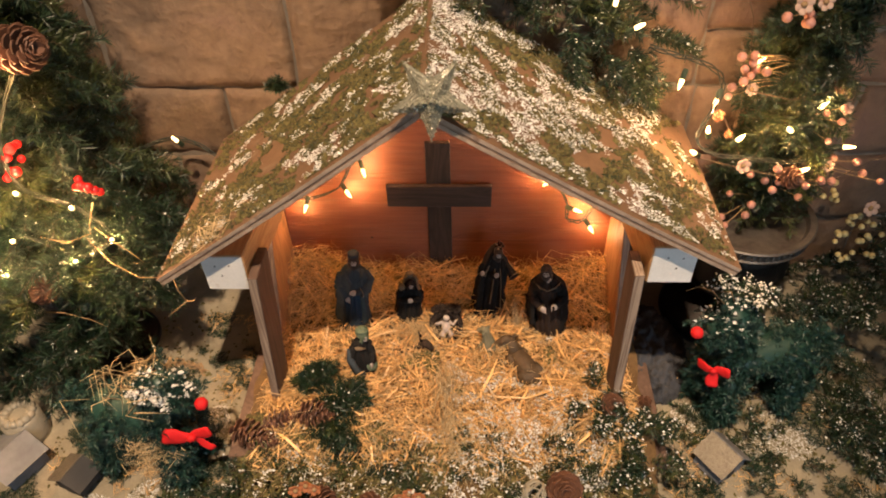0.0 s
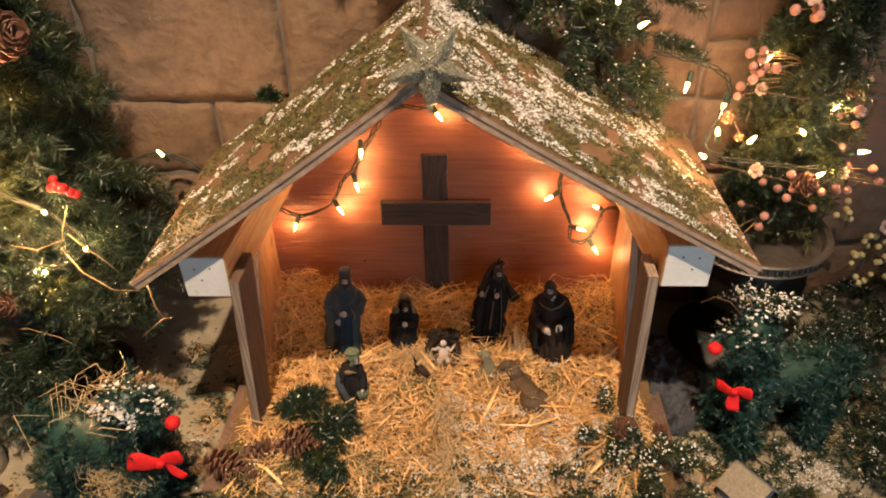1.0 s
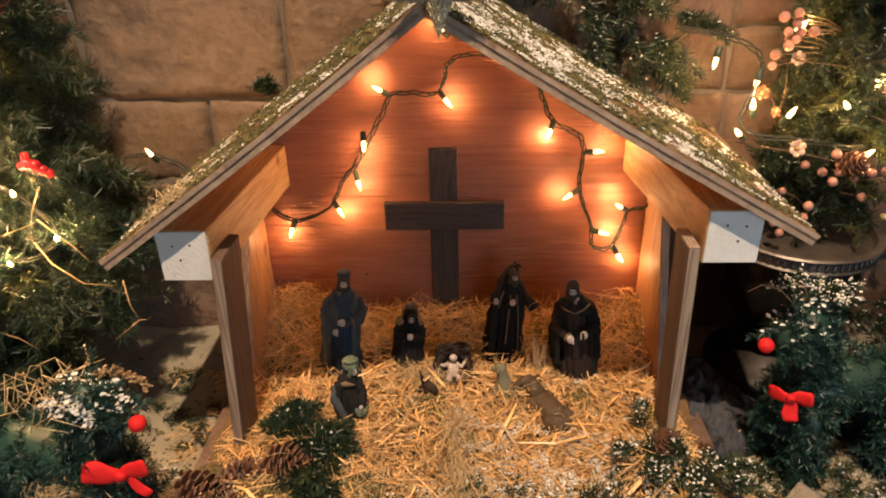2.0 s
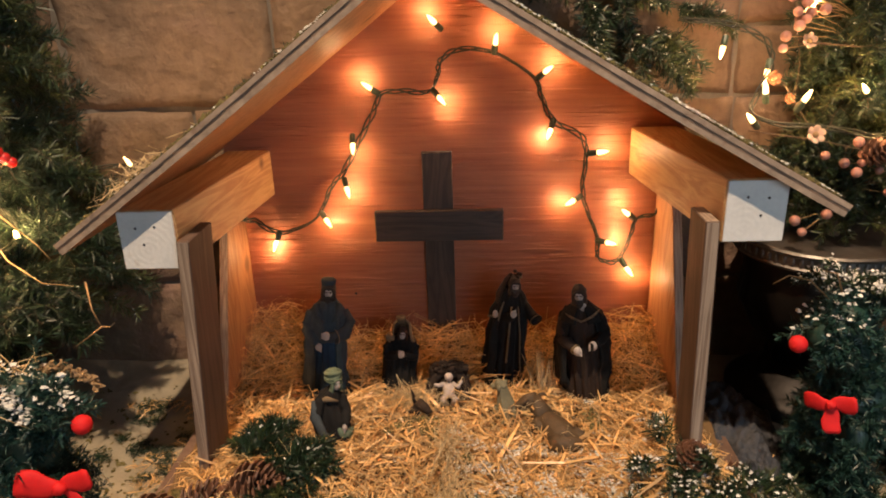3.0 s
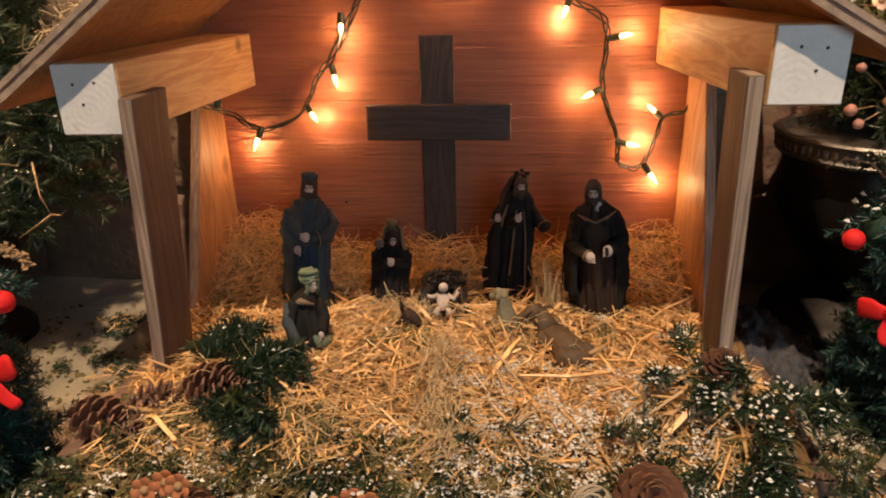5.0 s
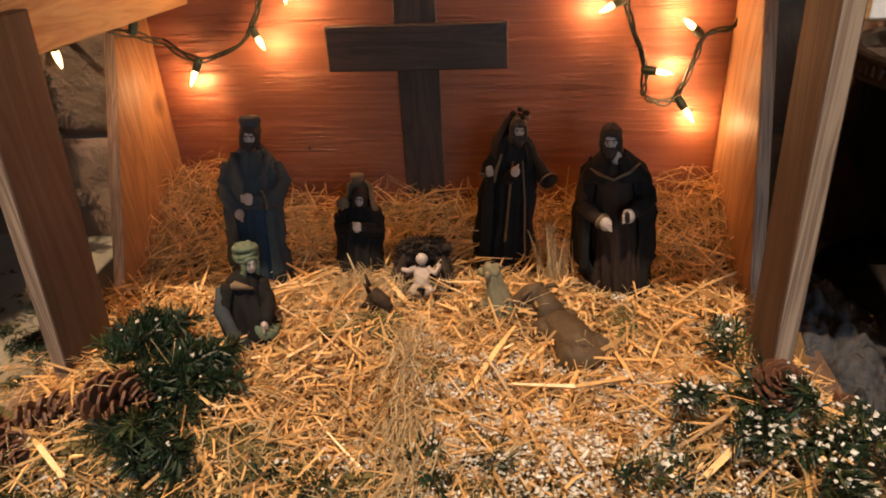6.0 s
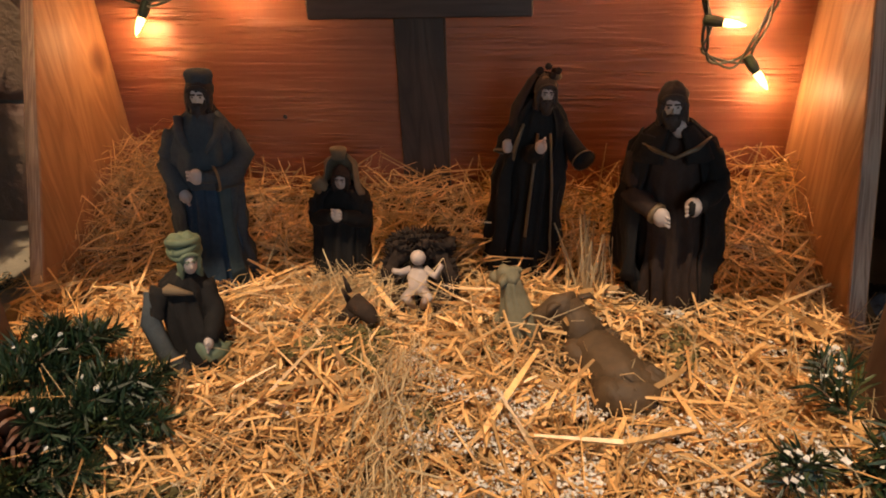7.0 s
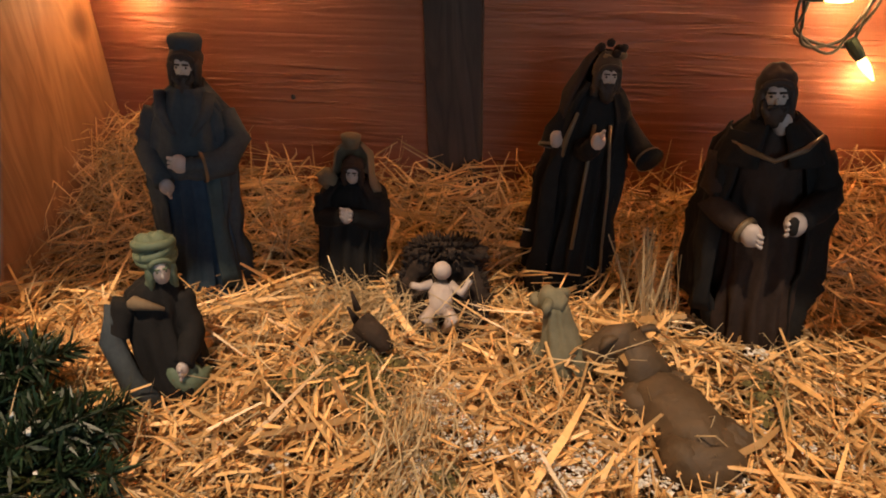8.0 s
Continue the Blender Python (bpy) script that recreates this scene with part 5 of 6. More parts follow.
statue("cow_figurine", reclining_cow, pose(0.196, -0.345, bed_z(0.196, -0.345) + 0.002, 0, 0, 31) @ Matrix.Diagonal((1.08, 0.88, 1.05, 1)), [M_COW, M_ROBE_BROWN], "brown plaster cow lying in the straw")
statue("lamb_figurine", sitting_lamb, pose(0.107, -0.292, bed_z(0.107, -0.292) + 0.002, 0, 0, 58) @ Matrix.Diagonal((1.05, 1.05, 1.12, 1)), M_LAMB, "mossy grey-green plaster lamb sitting up")
statue("donkey_figurine", lying_donkey, pose(-0.110, -0.300, -0.004, 0, 0, 10) @ Matrix.Scale(1.25, 4), M_SHAG, "small grey plaster donkey half buried in straw")
statue("manger_figurine", infant_in_manger, pose(-0.010, -0.212, 0.026, 46, 0, 4) @ Matrix.Scale(1.06, 4), [M_SHAG, M_SKIN], "pale infant figurine lying in a dark shaggy manger")

# ---- greenery ----
def sprig(base, way, length, droop=0.25, side_n=7, side_len=0.5):
    """The stems of one fir sprig: a drooping axis and side shoots."""
    base, way = np.array(base, dtype=float), np.array(way, dtype=float)
    way /= np.linalg.norm(way)
    pts = [base + way * length * t - np.array((0, 0, droop * length * t * t)) for t in np.linspace(0, 1, 4)]
    stems = [(pts[k], pts[k + 1]) for k in range(3)]
    flat = np.cross(way, (0.1, 0.2, 1.0))
    flat /= np.linalg.norm(flat)
    for k in range(side_n):
        t = (k + 0.6) / side_n
        p = base + way * length * t - np.array((0, 0, droop * length * t * t))
        s = 1 if k % 2 else -1
        d = way * 0.8 + flat * s * 0.8 + rng.normal(0, 0.22, 3)
        d /= np.linalg.norm(d)
        stems.append((p, p + d * length * side_len * (1.05 - t) * rng.uniform(0.7, 1.1)))
    return stems


def stem_tubes(stems, r):
    a, b = np.array([s[0] for s in stems]), np.array([s[1] for s in stems])
    return strands(a, b, r, np.zeros(len(a)))


def flock(stems, n, size=(0.001, 0.0038), lift=0.006):
    """Flocked snow: lumps along the stems."""
    idx = rng.integers(0, len(stems), n)
    t = rng.uniform(0.2, 1.0, (n, 1))
    a, b = np.array([s[0] for s in stems])[idx], np.array([s[1] for s in stems])[idx]
    p = a + (b - a) * t + rng.normal(0, 0.005, (n, 3)) + np.array((0, 0, lift))
    return blobs(p, rng.uniform(*size, n), 0.7)


def fir_tree(name, base, top_z, radius, low_z, n, label, lean=(0, 0), snow=500, warm=0.25, length_needle=0.026, shoot=0.12, per_m=900, extra=()):
    tree = thing(name, pose(*base), label, "tree")
    inv = Vector(base)
    bm = bmesh.new()
    h = top_z - base[2]
    tube(bm, [(0, 0, 0), (lean[0] * 0.4, lean[1] * 0.4, h * 0.5), (lean[0], lean[1], h)], [0.016, 0.011, 0.004], 10)
    part("trunk", bm, M_BARK, tree)
    stems, stems_w = [], []
    for k in range(n):
        t = (k + rng.uniform(0, 1)) / n
        z = low_z - base[2] + (top_z - low_z) * t
        a = rng.uniform(0, 2 * math.pi)
        r = radius(t) * rng.uniform(0.72, 1.08)
        d = np.array((math.cos(a), math.sin(a), rng.uniform(-0.15, 0.3)))
        axis = np.array((lean[0] * z / h, lean[1] * z / h, z))
        start = axis + d * max(0.0, r - shoot)
        out = sprig(start, d + rng.normal(0, 0.18, 3), min(shoot, max(r, 0.05)), 0.35, 6)
        (stems_w if rng.uniform() < warm else stems).extend(out)
        if k % 3 == 0:
            stems.append((axis, start + d * 0.01))
    for b_, w_, l_ in extra:
        for _ in range(4):
            stems.extend(sprig(np.array(b_) - np.array(base), np.array(w_) + rng.normal(0, 0.25, 3), l_ * rng.uniform(0.8, 1.1), 0.3, 8))
    # keep clear of the wall
    lim = WALL_Y - 0.03 - base[1]
    fix = lambda ss: [(np.array((p[0], min(p[1], lim), p[2])), np.array((q[0], min(q[1], lim + 0.004), q[2]))) for p, q in ss if np.linalg.norm(np.minimum(p, (9, lim, 9)) - np.minimum(q, (9, lim, 9))) > 0.004]
    stems, stems_w = fix(stems), fix(stems_w)
    crown_v, crown_f = needles(stems, per_m, length_needle)
    w_v, w_f = needles(stems_w, per_m, length_needle)
    t_v, t_f = stem_tubes(stems + stems_w, 0.0012)
    v, f = crown_v, [tuple(x) for x in crown_f.tolist()]
    f += [tuple(i + len(crown_v) for i in x) for x in w_f.tolist()]
    f += [tuple(i + len(crown_v) + len(w_v) for i in x) for x in t_f.tolist()]
    idx = [0] * len(crown_f) + [1] * len(w_f) + [2] * len(t_f)
    tagged(mesh_object("crown", np.concatenate([crown_v, w_v, t_v]), f, [M_NEEDLE, M_NEEDLE_WARM, M_BARK], tree, index=idx), kind="stuff")
    if snow:
        v, f = flock(stems + stems_w, snow * 2)
        tagged(mesh_object("snow_flock", v, f, M_SNOW, tree), kind="stuff")
    return tree


def greens(name, stems, label, per_m=900, needle=0.026, mats=(M_NEEDLE, M_NEEDLE_WARM), snow=0, warm=0.2, snow_size=(0.001, 0.0040)):
    """A bunch of cut greens: needles, stems and some flock, as one thing."""
    ob = thing(name, pose(0, 0, 0), label, "greenery")
    pick = rng.uniform(size=len(stems)) < warm
    a, b = [s for s, p in zip(stems, pick) if not p], [s for s, p in zip(stems, pick) if p]
    av, af = needles(a, per_m, needle)
    parts_v, parts_f, idx = [av], [tuple(x) for x in af.tolist()], [0] * len(af)
    off = len(av)
    if b:
        bv, bf = needles(b, per_m, needle)
        parts_v.append(bv)
        parts_f += [tuple(i + off for i in x) for x in bf.tolist()]
        idx += [1] * len(bf)
        off += len(bv)
    tagged(mesh_object("needles", np.concatenate(parts_v), parts_f, list(mats), ob, index=idx), kind="stuff")
    tv, tf = stem_tubes(stems, 0.0012)
    tagged(mesh_object("stem", tv, tf, M_BARK, ob), kind="stuff")
    if snow:
        v, f = flock(stems, snow * 2, snow_size)
        tagged(mesh_object("snow_flock", v, f, M_SNOW, ob), kind="stuff")
    return ob


# ---- pine cones: a core with scales in a spiral ----
SCALE = bpy.data.meshes.new("scale")
bm = bmesh.new()
prism(bm, [(-0.0035, 0.0), (0.0035, 0.0), (0.0068, 0.013), (0.0055, 0.0185), (0.0, 0.0210), (-0.0055, 0.0185), (-0.0068, 0.013)], 0.0020, "z", -0.0010)
for v in bm.verts:
    v.co.z += 4.0 * v.co.y * v.co.y
bm.to_mesh(SCALE)
bm.free()
SCALE.materials.append(M_CONE)


def pine_cone(m, length, width, label, rows_n=9):
    cone = thing("pine_cone", m, label, "pine cone", "scattered pine cones")
    bm = bmesh.new()
    lathe(bm, [(width * 0.10, -length * 0.48), (width * 0.24, -length * 0.25), (width * 0.22, length * 0.1), (width * 0.06, length * 0.47)], 10)
    part("core", bm, M_CONE, cone)
    total = rows_n * 6
    for k in range(total):
        t = k / (total - 1)
        z = -length * 0.46 + length * 0.94 * t
        r = width * 0.5 * math.sin(math.pi * min(0.98, 0.16 + 0.82 * t)) ** 0.7
        a = k * 2.39996
        s = 0.55 + 0.75 * math.sin(math.pi * (0.2 + 0.75 * t))
        ob = new("scale", SCALE)
        ob.parent = cone
        up = 4 + 56 * t ** 1.3
        ln = 0.0185 * s * width / 0.045
        ob.matrix_local = pose(math.cos(a) * max(0.0, r - ln * 0.8), math.sin(a) * max(0.0, r - ln * 0.8), z) @ pose(0, 0, 0, 0, 0, math.degrees(a) - 90) @ pose(0, 0, 0, up) @ Matrix.Scale(s * width / 0.045, 4)
    return cone


def bow(m, owner_label, size=1.0, flat=False):
    """A red velvet bow: two stuffed loops, two broad tails and a knot."""
    b = thing("red_bow", m, owner_label, "bow", "red bows")

    def leaf(length, width, thick, name, way, bend):
        bm = bmesh.new()
        n, q = 9, 12
        rings = []
        for k in range(n + 1):
            t = k / n
            w = width * (0.42 + 0.58 * min(1.0, t / 0.55) ** 0.8) * (1 if t < 0.9 else 1 - (t - 0.9) * 2.5)
            rings.append([bm.verts.new((length * t, -bend * t * t + thick * w / width * 0.5 * math.sin(2 * math.pi * i / q) * (1 + 0.15 * math.sin(t * 9)),
                                        w * 0.5 * math.cos(2 * math.pi * i / q) + 0.002 * math.sin(t * 7))) for i in range(q)])
        for r0, r1 in zip(rings, rings[1:]):
            for i in range(q):
                bm.faces.new((r0[i], r0[(i + 1) % q], r1[(i + 1) % q], r1[i]))
        bm.faces.new(rings[0][::-1]), bm.faces.new(rings[-1])
        p = part(name, bm, M_RED, b, smooth=True)
        p.matrix_local = pose(0, 0, 0, 0, way, 0) @ Matrix.Scale(size, 4)

    if flat:
        leaf(0.060, 0.044, 0.014, "loop", 184, -0.006)
        leaf(0.044, 0.034, 0.010, "loop", -24, 0.010)
        leaf(0.062, 0.018, 0.003, "tail", 40, 0.006)
    else:
        leaf(0.046, 0.040, 0.012, "loop", -10, 0.014)
        leaf(0.044, 0.038, 0.012, "loop", 172, -0.030)
        leaf(0.062, 0.036, 0.006, "tail", 82, 0.010)
    bm = bmesh.new()
    ball(bm, (0, -0.006 * size, 0), 0.010 * size, 0, 12, (1.1, 0.8, 1.0), 0.25)
    part("knot", bm, M_RED, b, smooth=True)
    return b


def berries(name, centre, n, r, spread, mat, label, stem_to, group):
    """A cluster of berries on thin stems."""
    ob = thing(name, pose(*centre), label, "berries", group)
    for k in range(n):
        p = Vector((rng.normal(0, spread), rng.normal(0, spread * 0.6), rng.normal(0, spread)))
        bm = bmesh.new()
        ball(bm, (0, 0, 0), r * rng.uniform(0.85, 1.12), 0, 12)
        b = part("berry", bm, mat, ob, smooth=True)
        b.location = p
        bm = bmesh.new()
        q = Vector(stem_to) - Vector(centre)
        tube(bm, [p, p.lerp(q, 0.5) + Vector((0, 0, 0.01)), q], 0.0009, 5)
        part("stem", bm, M_TWIG, ob)
    return ob


def twigs(name, paths, r, mat, label):
    ob = thing(name, pose(0, 0, 0), label, "twigs")
    for pts in paths:
        bm = bmesh.new()
        tube(bm, pts, [r * (1 - 0.6 * k / (len(pts) - 1)) for k in range(len(pts))], 6)
        part("twig", bm, mat, ob, smooth=True)
    return ob


def urn(name, x, y, foot_r, rim_r, rim_z, label):
    u = thing(name, pose(x, y, GROUND), label, "urn", "iron urns")
    h = rim_z - GROUND
    bm = bmesh.new()
    lathe(bm, [(foot_r, 0), (foot_r, 0.02), (foot_r * 0.92, 0.032), (foot_r * 0.82, 0.040), (foot_r * 0.62, 0.055), (foot_r * 0.42, 0.09)], 48)
    part("foot", bm, M_URN, u, smooth=True)
    bm = bmesh.new()
    lathe(bm, [(foot_r * 0.42, 0.09), (foot_r * 0.40, 0.12), (rim_r * 0.66, 0.17), (rim_r * 0.84, h * 0.62), (rim_r * 0.80, h * 0.78), (rim_r * 0.86, h - 0.02)], 64, flute=18, depth=0.015)
    part("bowl", bm, M_URN, u, smooth=True)
    bm = bmesh.new()
    lathe(bm, [(rim_r * 0.86, h - 0.040), (rim_r * 0.95, h - 0.036), (rim_r * 0.965, h - 0.031), (rim_r * 0.945, h - 0.027), (rim_r * 0.945, h - 0.008), (rim_r * 0.985, h - 0.005), (rim_r, h), (rim_r * 0.98, h + 0.004),
               (rim_r * 0.90, h + 0.002), (rim_r * 0.86, h - 0.012)], 96)
    rim = part("rim", bm, M_URNRIM, u, "ribbed bronzed rim", smooth=False)
    data = None
    for k in range(66):
        a = 2 * math.pi * k / 66
        if data is None:
            bm = bmesh.new()
            ball(bm, (0, 0, 0), 0.0056, 0, 8, (0.7, 0.8, 1.75))
            rib = part("rib", bm, M_URNRIM, rim, smooth=True)
            data = rib.data
        else:
            rib = new("rib", data)
            rib.parent = rim
        rib.location, rib.rotation_euler = (rim_r * 0.95 * math.cos(a), rim_r * 0.95 * math.sin(a), h - 0.0175), (0, 0, a)
    return u


# ---- right of the stable: urn with the berry tree ----
urn("iron_urn", 0.768, -0.064, 0.150, 0.174, 0.314, "dark bronzed iron urn with a ribbed rim holding a tree")
fir_tree("fir_tree", (0.800, -0.045, 0.27), 1.12, lambda t: 0.12 + 0.10 * t if t < 0.25 else 0.155 - 0.055 * t, 0.345, 330, "slim green fir tree with berries standing in the urn", (0.0, 0.02), 260, 0.3)
urn("iron_urn", -0.955, -0.200, 0.105, 0.16, 0.26, "black iron urn under the fir tree")
fir_tree("fir_tree", (-0.965, -0.110, 0.20), 1.22, lambda t: 0.31 * (1 - t) ** 0.75 + 0.03, 0.23, 360, "bushy green fir tree hung with lights and berries", (-0.02, 0.03), 420, 0.3, 0.034, 0.15, 900,
         [((-0.82, -0.24, 0.33), (0.5, -0.6, -0.1), 0.15), ((-0.86, -0.30, 0.30), (0.2, -0.8, -0.2), 0.15), ((-0.80, -0.20, 0.42), (0.8, -0.5, -0.1), 0.13), ((-0.88, -0.28, 0.26), (0.6, -0.6, -0.2), 0.15),
          ((-0.78, -0.12, 0.36), (0.8, -0.3, -0.3), 0.13), ((-0.80, -0.25, 0.27), (0.7, -0.3, -0.1), 0.13), ((-0.92, -0.30, 0.38), (0.1, -0.8, 0.0), 0.13),
          ((-0.97, -0.34, 0.20), (0.1, -0.7, -0.3), 0.15), ((-1.06, -0.34, 0.24), (-0.2, -0.7, -0.2), 0.16), ((-1.12, -0.28, 0.18), (-0.5, -0.6, -0.2), 0.16), ((-0.92, -0.36, 0.14), (0.3, -0.6, -0.2), 0.14),
          ((-1.02, -0.36, 0.10), (-0.1, -0.8, -0.1), 0.15), ((-1.14, -0.34, 0.08), (-0.3, -0.7, 0.0), 0.15)])

P = "berry sprays on the tree"
for c, n, r, sp in (((0.735, -0.165, 0.475), 5, 0.0095, 0.020), ((0.705, -0.15, 0.385), 5, 0.0095, 0.024), ((0.80, -0.17, 0.49), 4, 0.009, 0.018), ((0.88, -0.14, 0.43), 4, 0.009, 0.02),
                    ((0.95, -0.13, 0.50), 4, 0.009, 0.03), ((0.645, -0.13, 0.765), 7, 0.009, 0.02), ((0.63, -0.13, 0.72), 5, 0.009, 0.018), ((0.69, -0.13, 0.87), 5, 0.010, 0.022), ((0.86, -0.12, 0.62), 4, 0.008, 0.02)):
    berries("berry_spray", c, n, r, sp, M_PINK, "dusty pink berries on thin brown twigs", (0.79, -0.06, c[2] - 0.04), P)


def blossom(c, r, mat, label):
    f = thing("paper_flower", pose(*c, 70, 10, 0), label, "flower", "paper flowers")
    for k in range(6):
        bm = bmesh.new()
        ball(bm, (0, r * 0.55, 0), r * 0.55, 0, 10, (0.75, 1.0, 0.18), 0.3)
        p = part("petal", bm, mat, f, smooth=True)
        p.matrix_local = pose(0, 0, 0, 0, 0, k * 60) @ pose(0, 0, 0, 25)
    bm = bmesh.new()
    ball(bm, (0, 0, 0.004), r * 0.35, 0, 10)
    part("centre", bm, M_TWIG, f, smooth=True)


for c, r, mt, lb in (((0.668, -0.178, 0.540), 0.024, M_PETAL, "pale cream paper flower among the berries"), ((0.70, -0.14, 0.895), 0.028, M_PETAL, "pale cream paper flower near the treetop"),
                     ((0.74, -0.14, 0.90), 0.024, M_PETAL, "pale cream paper flower near the treetop"), ((0.885, -0.13, 0.505), 0.02, M_PETAL, "small cream paper flower beside a light"),
                     ((0.89, -0.10, 0.64), 0.02, M_PETAL, "small cream paper flower on a twig"), ((0.66, -0.12, 0.70), 0.02, M_PETAL, "small cream paper flower on a twig"),
                     ((0.605, -0.12, 0.635), 0.020, M_RUST, "rust-brown paper flower beside the lights"), ((0.63, -0.14, 0.60), 0.014, M_RUST, "rust-brown paper flower beside the lights")):
    blossom(c, r * 0.72, mt, lb)
pine_cone(pose(0.786, -0.175, 0.505, 70, 0, 20), 0.042, 0.044, "small brown pine cone wired to the berry tree", rows_n=7)
pine_cone(pose(0.885, -0.06, 0.675, 80, 20, 0), 0.034, 0.032, "small dark pine cone wired to the berry tree", rows_n=6)
twigs("berry_twigs", [[(0.56, -0.15, 0.545), (0.68, -0.18, 0.53), (0.80, -0.18, 0.50), (0.90, -0.15, 0.47)], [(0.80, -0.1, 0.42), (0.90, -0.13, 0.45), (0.98, -0.13, 0.52), (1.05, -0.12, 0.54)],
                      [(0.62, -0.10, 0.80), (0.635, -0.12, 0.74), (0.65, -0.12, 0.66), (0.64, -0.14, 0.58)], [(0.60, -0.08, 0.92), (0.63, -0.10, 0.85), (0.64, -0.11, 0.78)],
                      [(0.64, -0.12, 0.70), (0.74, -0.15, 0.69), (0.86, -0.12, 0.70)], [(0.62, -0.13, 0.63), (0.66, -0.16, 0.56), (0.69, -0.17, 0.50)],
                      [(0.88, -0.12, 0.52), (0.93, -0.14, 0.50), (1.0, -0.13, 0.49)]], 0.0016, M_BARK, "thin brown curling twigs wound round the tree")

# ---- garland behind the gable ----
stems = []
for k in range(74):
    t = rng.uniform(0, 1)
    c = np.array((-0.16 + 0.64 * t, 0.06, 1.02 - 0.24 * t + rng.uniform(-0.05, 0.07)))
    d = rng.normal(0, 1, 3) * (1, 0.5, 0.8) + np.array((0.2, -0.5, -0.1))
    if t < 0.35:
        c[2] += 0.08
    stems += sprig(c, d, rng.uniform(0.08, 0.14), 0.3, 6)
for c, d in (((0.42, 0.03, 0.72), (0.9, -0.4, -0.7)), ((0.46, 0.03, 0.76), (1, -0.4, -0.1)), ((0.40, 0.0, 0.70), (0.8, -0.3, -0.8)), ((0.36, 0.0, 0.72), (0.3, -0.5, -0.6)), ((0.28, 0.0, 0.78), (0.1, -0.6, -0.5))):
    for _ in range(3):
        stems += sprig(c, np.array(d) + rng.normal(0, 0.2, 3), 0.12, 0.2, 6)
lim = WALL_Y - 0.012
stems = [(np.minimum(p, (9, lim, 9)), np.minimum(q, (9, lim + 0.003, 9))) for p, q in stems]
greens("fir_garland", [s for s in stems if np.linalg.norm(s[0] - s[1]) > 0.004], "flocked green fir garland draped behind the stable roof", 1100, 0.026, snow=520, warm=0.3)
stems = []
for k in range(5):
    stems += sprig((-0.42, 0.06, 0.60), np.array((rng.uniform(-0.6, 0.5), -0.3, rng.uniform(0.2, 1.0))), 0.055, 0.2, 4)
greens("fir_tuft", stems, "small green fir tuft behind the roof", 1500, 0.018)

# ---- reindeer shapes bound from greens ----
def deer(name, m, label):
    """A standing deer shape of bound needles: muzzle at the origin's +x side, hooves at z = 0."""
    caps = [((0.118, 0, 0.318), (0.070, 0.0, 0.345), 0.036, 0.050), ((0.070, 0, 0.335), (0.040, 0, 0.19), 0.050, 0.058), ((0.05, 0, 0.19), (-0.12, 0, 0.20), 0.066, 0.070),
            ((0.065, -0.04, 0.16), (0.075, -0.045, 0.02), 0.036, 0.030), ((0.055, 0.04, 0.16), (0.060, 0.045, 0.02), 0.036, 0.030),
            ((-0.11, -0.04, 0.16), (-0.125, -0.045, 0.02), 0.038, 0.030), ((-0.11, 0.04, 0.16), (-0.12, 0.045, 0.02), 0.038, 0.030), ((-0.165, 0, 0.23), (-0.20, 0, 0.20), 0.02, 0.014)]
    d = thing(name, m, label, "topiary", "bound deer")
    for nm, (a, b, r0, r1) in zip(("head", "neck", "body", "leg", "leg", "leg", "leg", "tail"), caps):
        a, b = Vector(a), Vector(b)
        e = (b - a).normalized()
        pts = [a - e * r0 * 0.55, a - e * r0 * 0.3] + [a.lerp(b, k / 4) for k in range(5)] + [b + e * r1 * 0.3, b + e * r1 * 0.55]
        rad = [r0 * 0.25, r0 * 0.55] + [(r0 + (r1 - r0) * k / 4) * 0.72 for k in range(5)] + [r1 * 0.55, r1 * 0.25]
        bm = bmesh.new()
        tube(bm, pts, rad, 12)
        part(nm, bm, M_TEAL, d, smooth=True)
    stems = []
    for a, b, r0, r1 in caps:
        a, b = np.array(a), np.array(b)
        n = int(80 + 1100 * np.linalg.norm(a - b))
        for _ in range(n):
            t = rng.uniform(-0.12, 1.12)
            c = a + (b - a) * t
            o = rng.normal(size=3)
            o /= np.linalg.norm(o)
            r = (r0 + (r1 - r0) * t) * 0.8
            s = c + o * r * 0.9
            tang = np.cross(o, rng.normal(size=3)) * 0.02
            stems.append((s, s + o * 0.010 + tang))
    v, f = needles(stems, 1100, 0.016, 0.0010)
    tagged(mesh_object("needles", v, f, M_TEAL, d), kind="stuff")
    top = [s for s in stems if s[1][2] > 0.33]
    v, f = flock(top * 2, 150, (0.002, 0.006))
    tagged(mesh_object("snow_flock", v, f, M_SNOW, d), kind="stuff")
    return d


deer("deer_topiary", pose(0.735, -0.385, GROUND, 0, 0, 190), "dark green bound-fir deer with a red ball nose")
deer("deer_topiary", pose(-0.680, -0.585, GROUND - 0.008, 0, 0, -12), "dark green bound-fir deer with dried twigs on its head")


def nose(c, label):
    bm = bmesh.new()
    ball(bm, (0, 0, 0), 0.0145, 0, 18)
    ob = part("red_ball", bm, M_RED, smooth=True)
    ob.location = c
    tagged(ob, label, "ball", "red noses")


nose((0.578, -0.418, 0.243), "round red felt ball on the deer's muzzle")
nose((-0.520, -0.624, 0.233), "round red felt ball on the deer's muzzle")
bow(pose(0.628, -0.452, 0.150, -6, 0, -14), "bright red velvet bow tied at the deer's neck", 0.78)
bow(pose(-0.560, -0.648, 0.142, -10, 12, 18), "flat bright red velvet bow with one thin tail", 1.0, True)
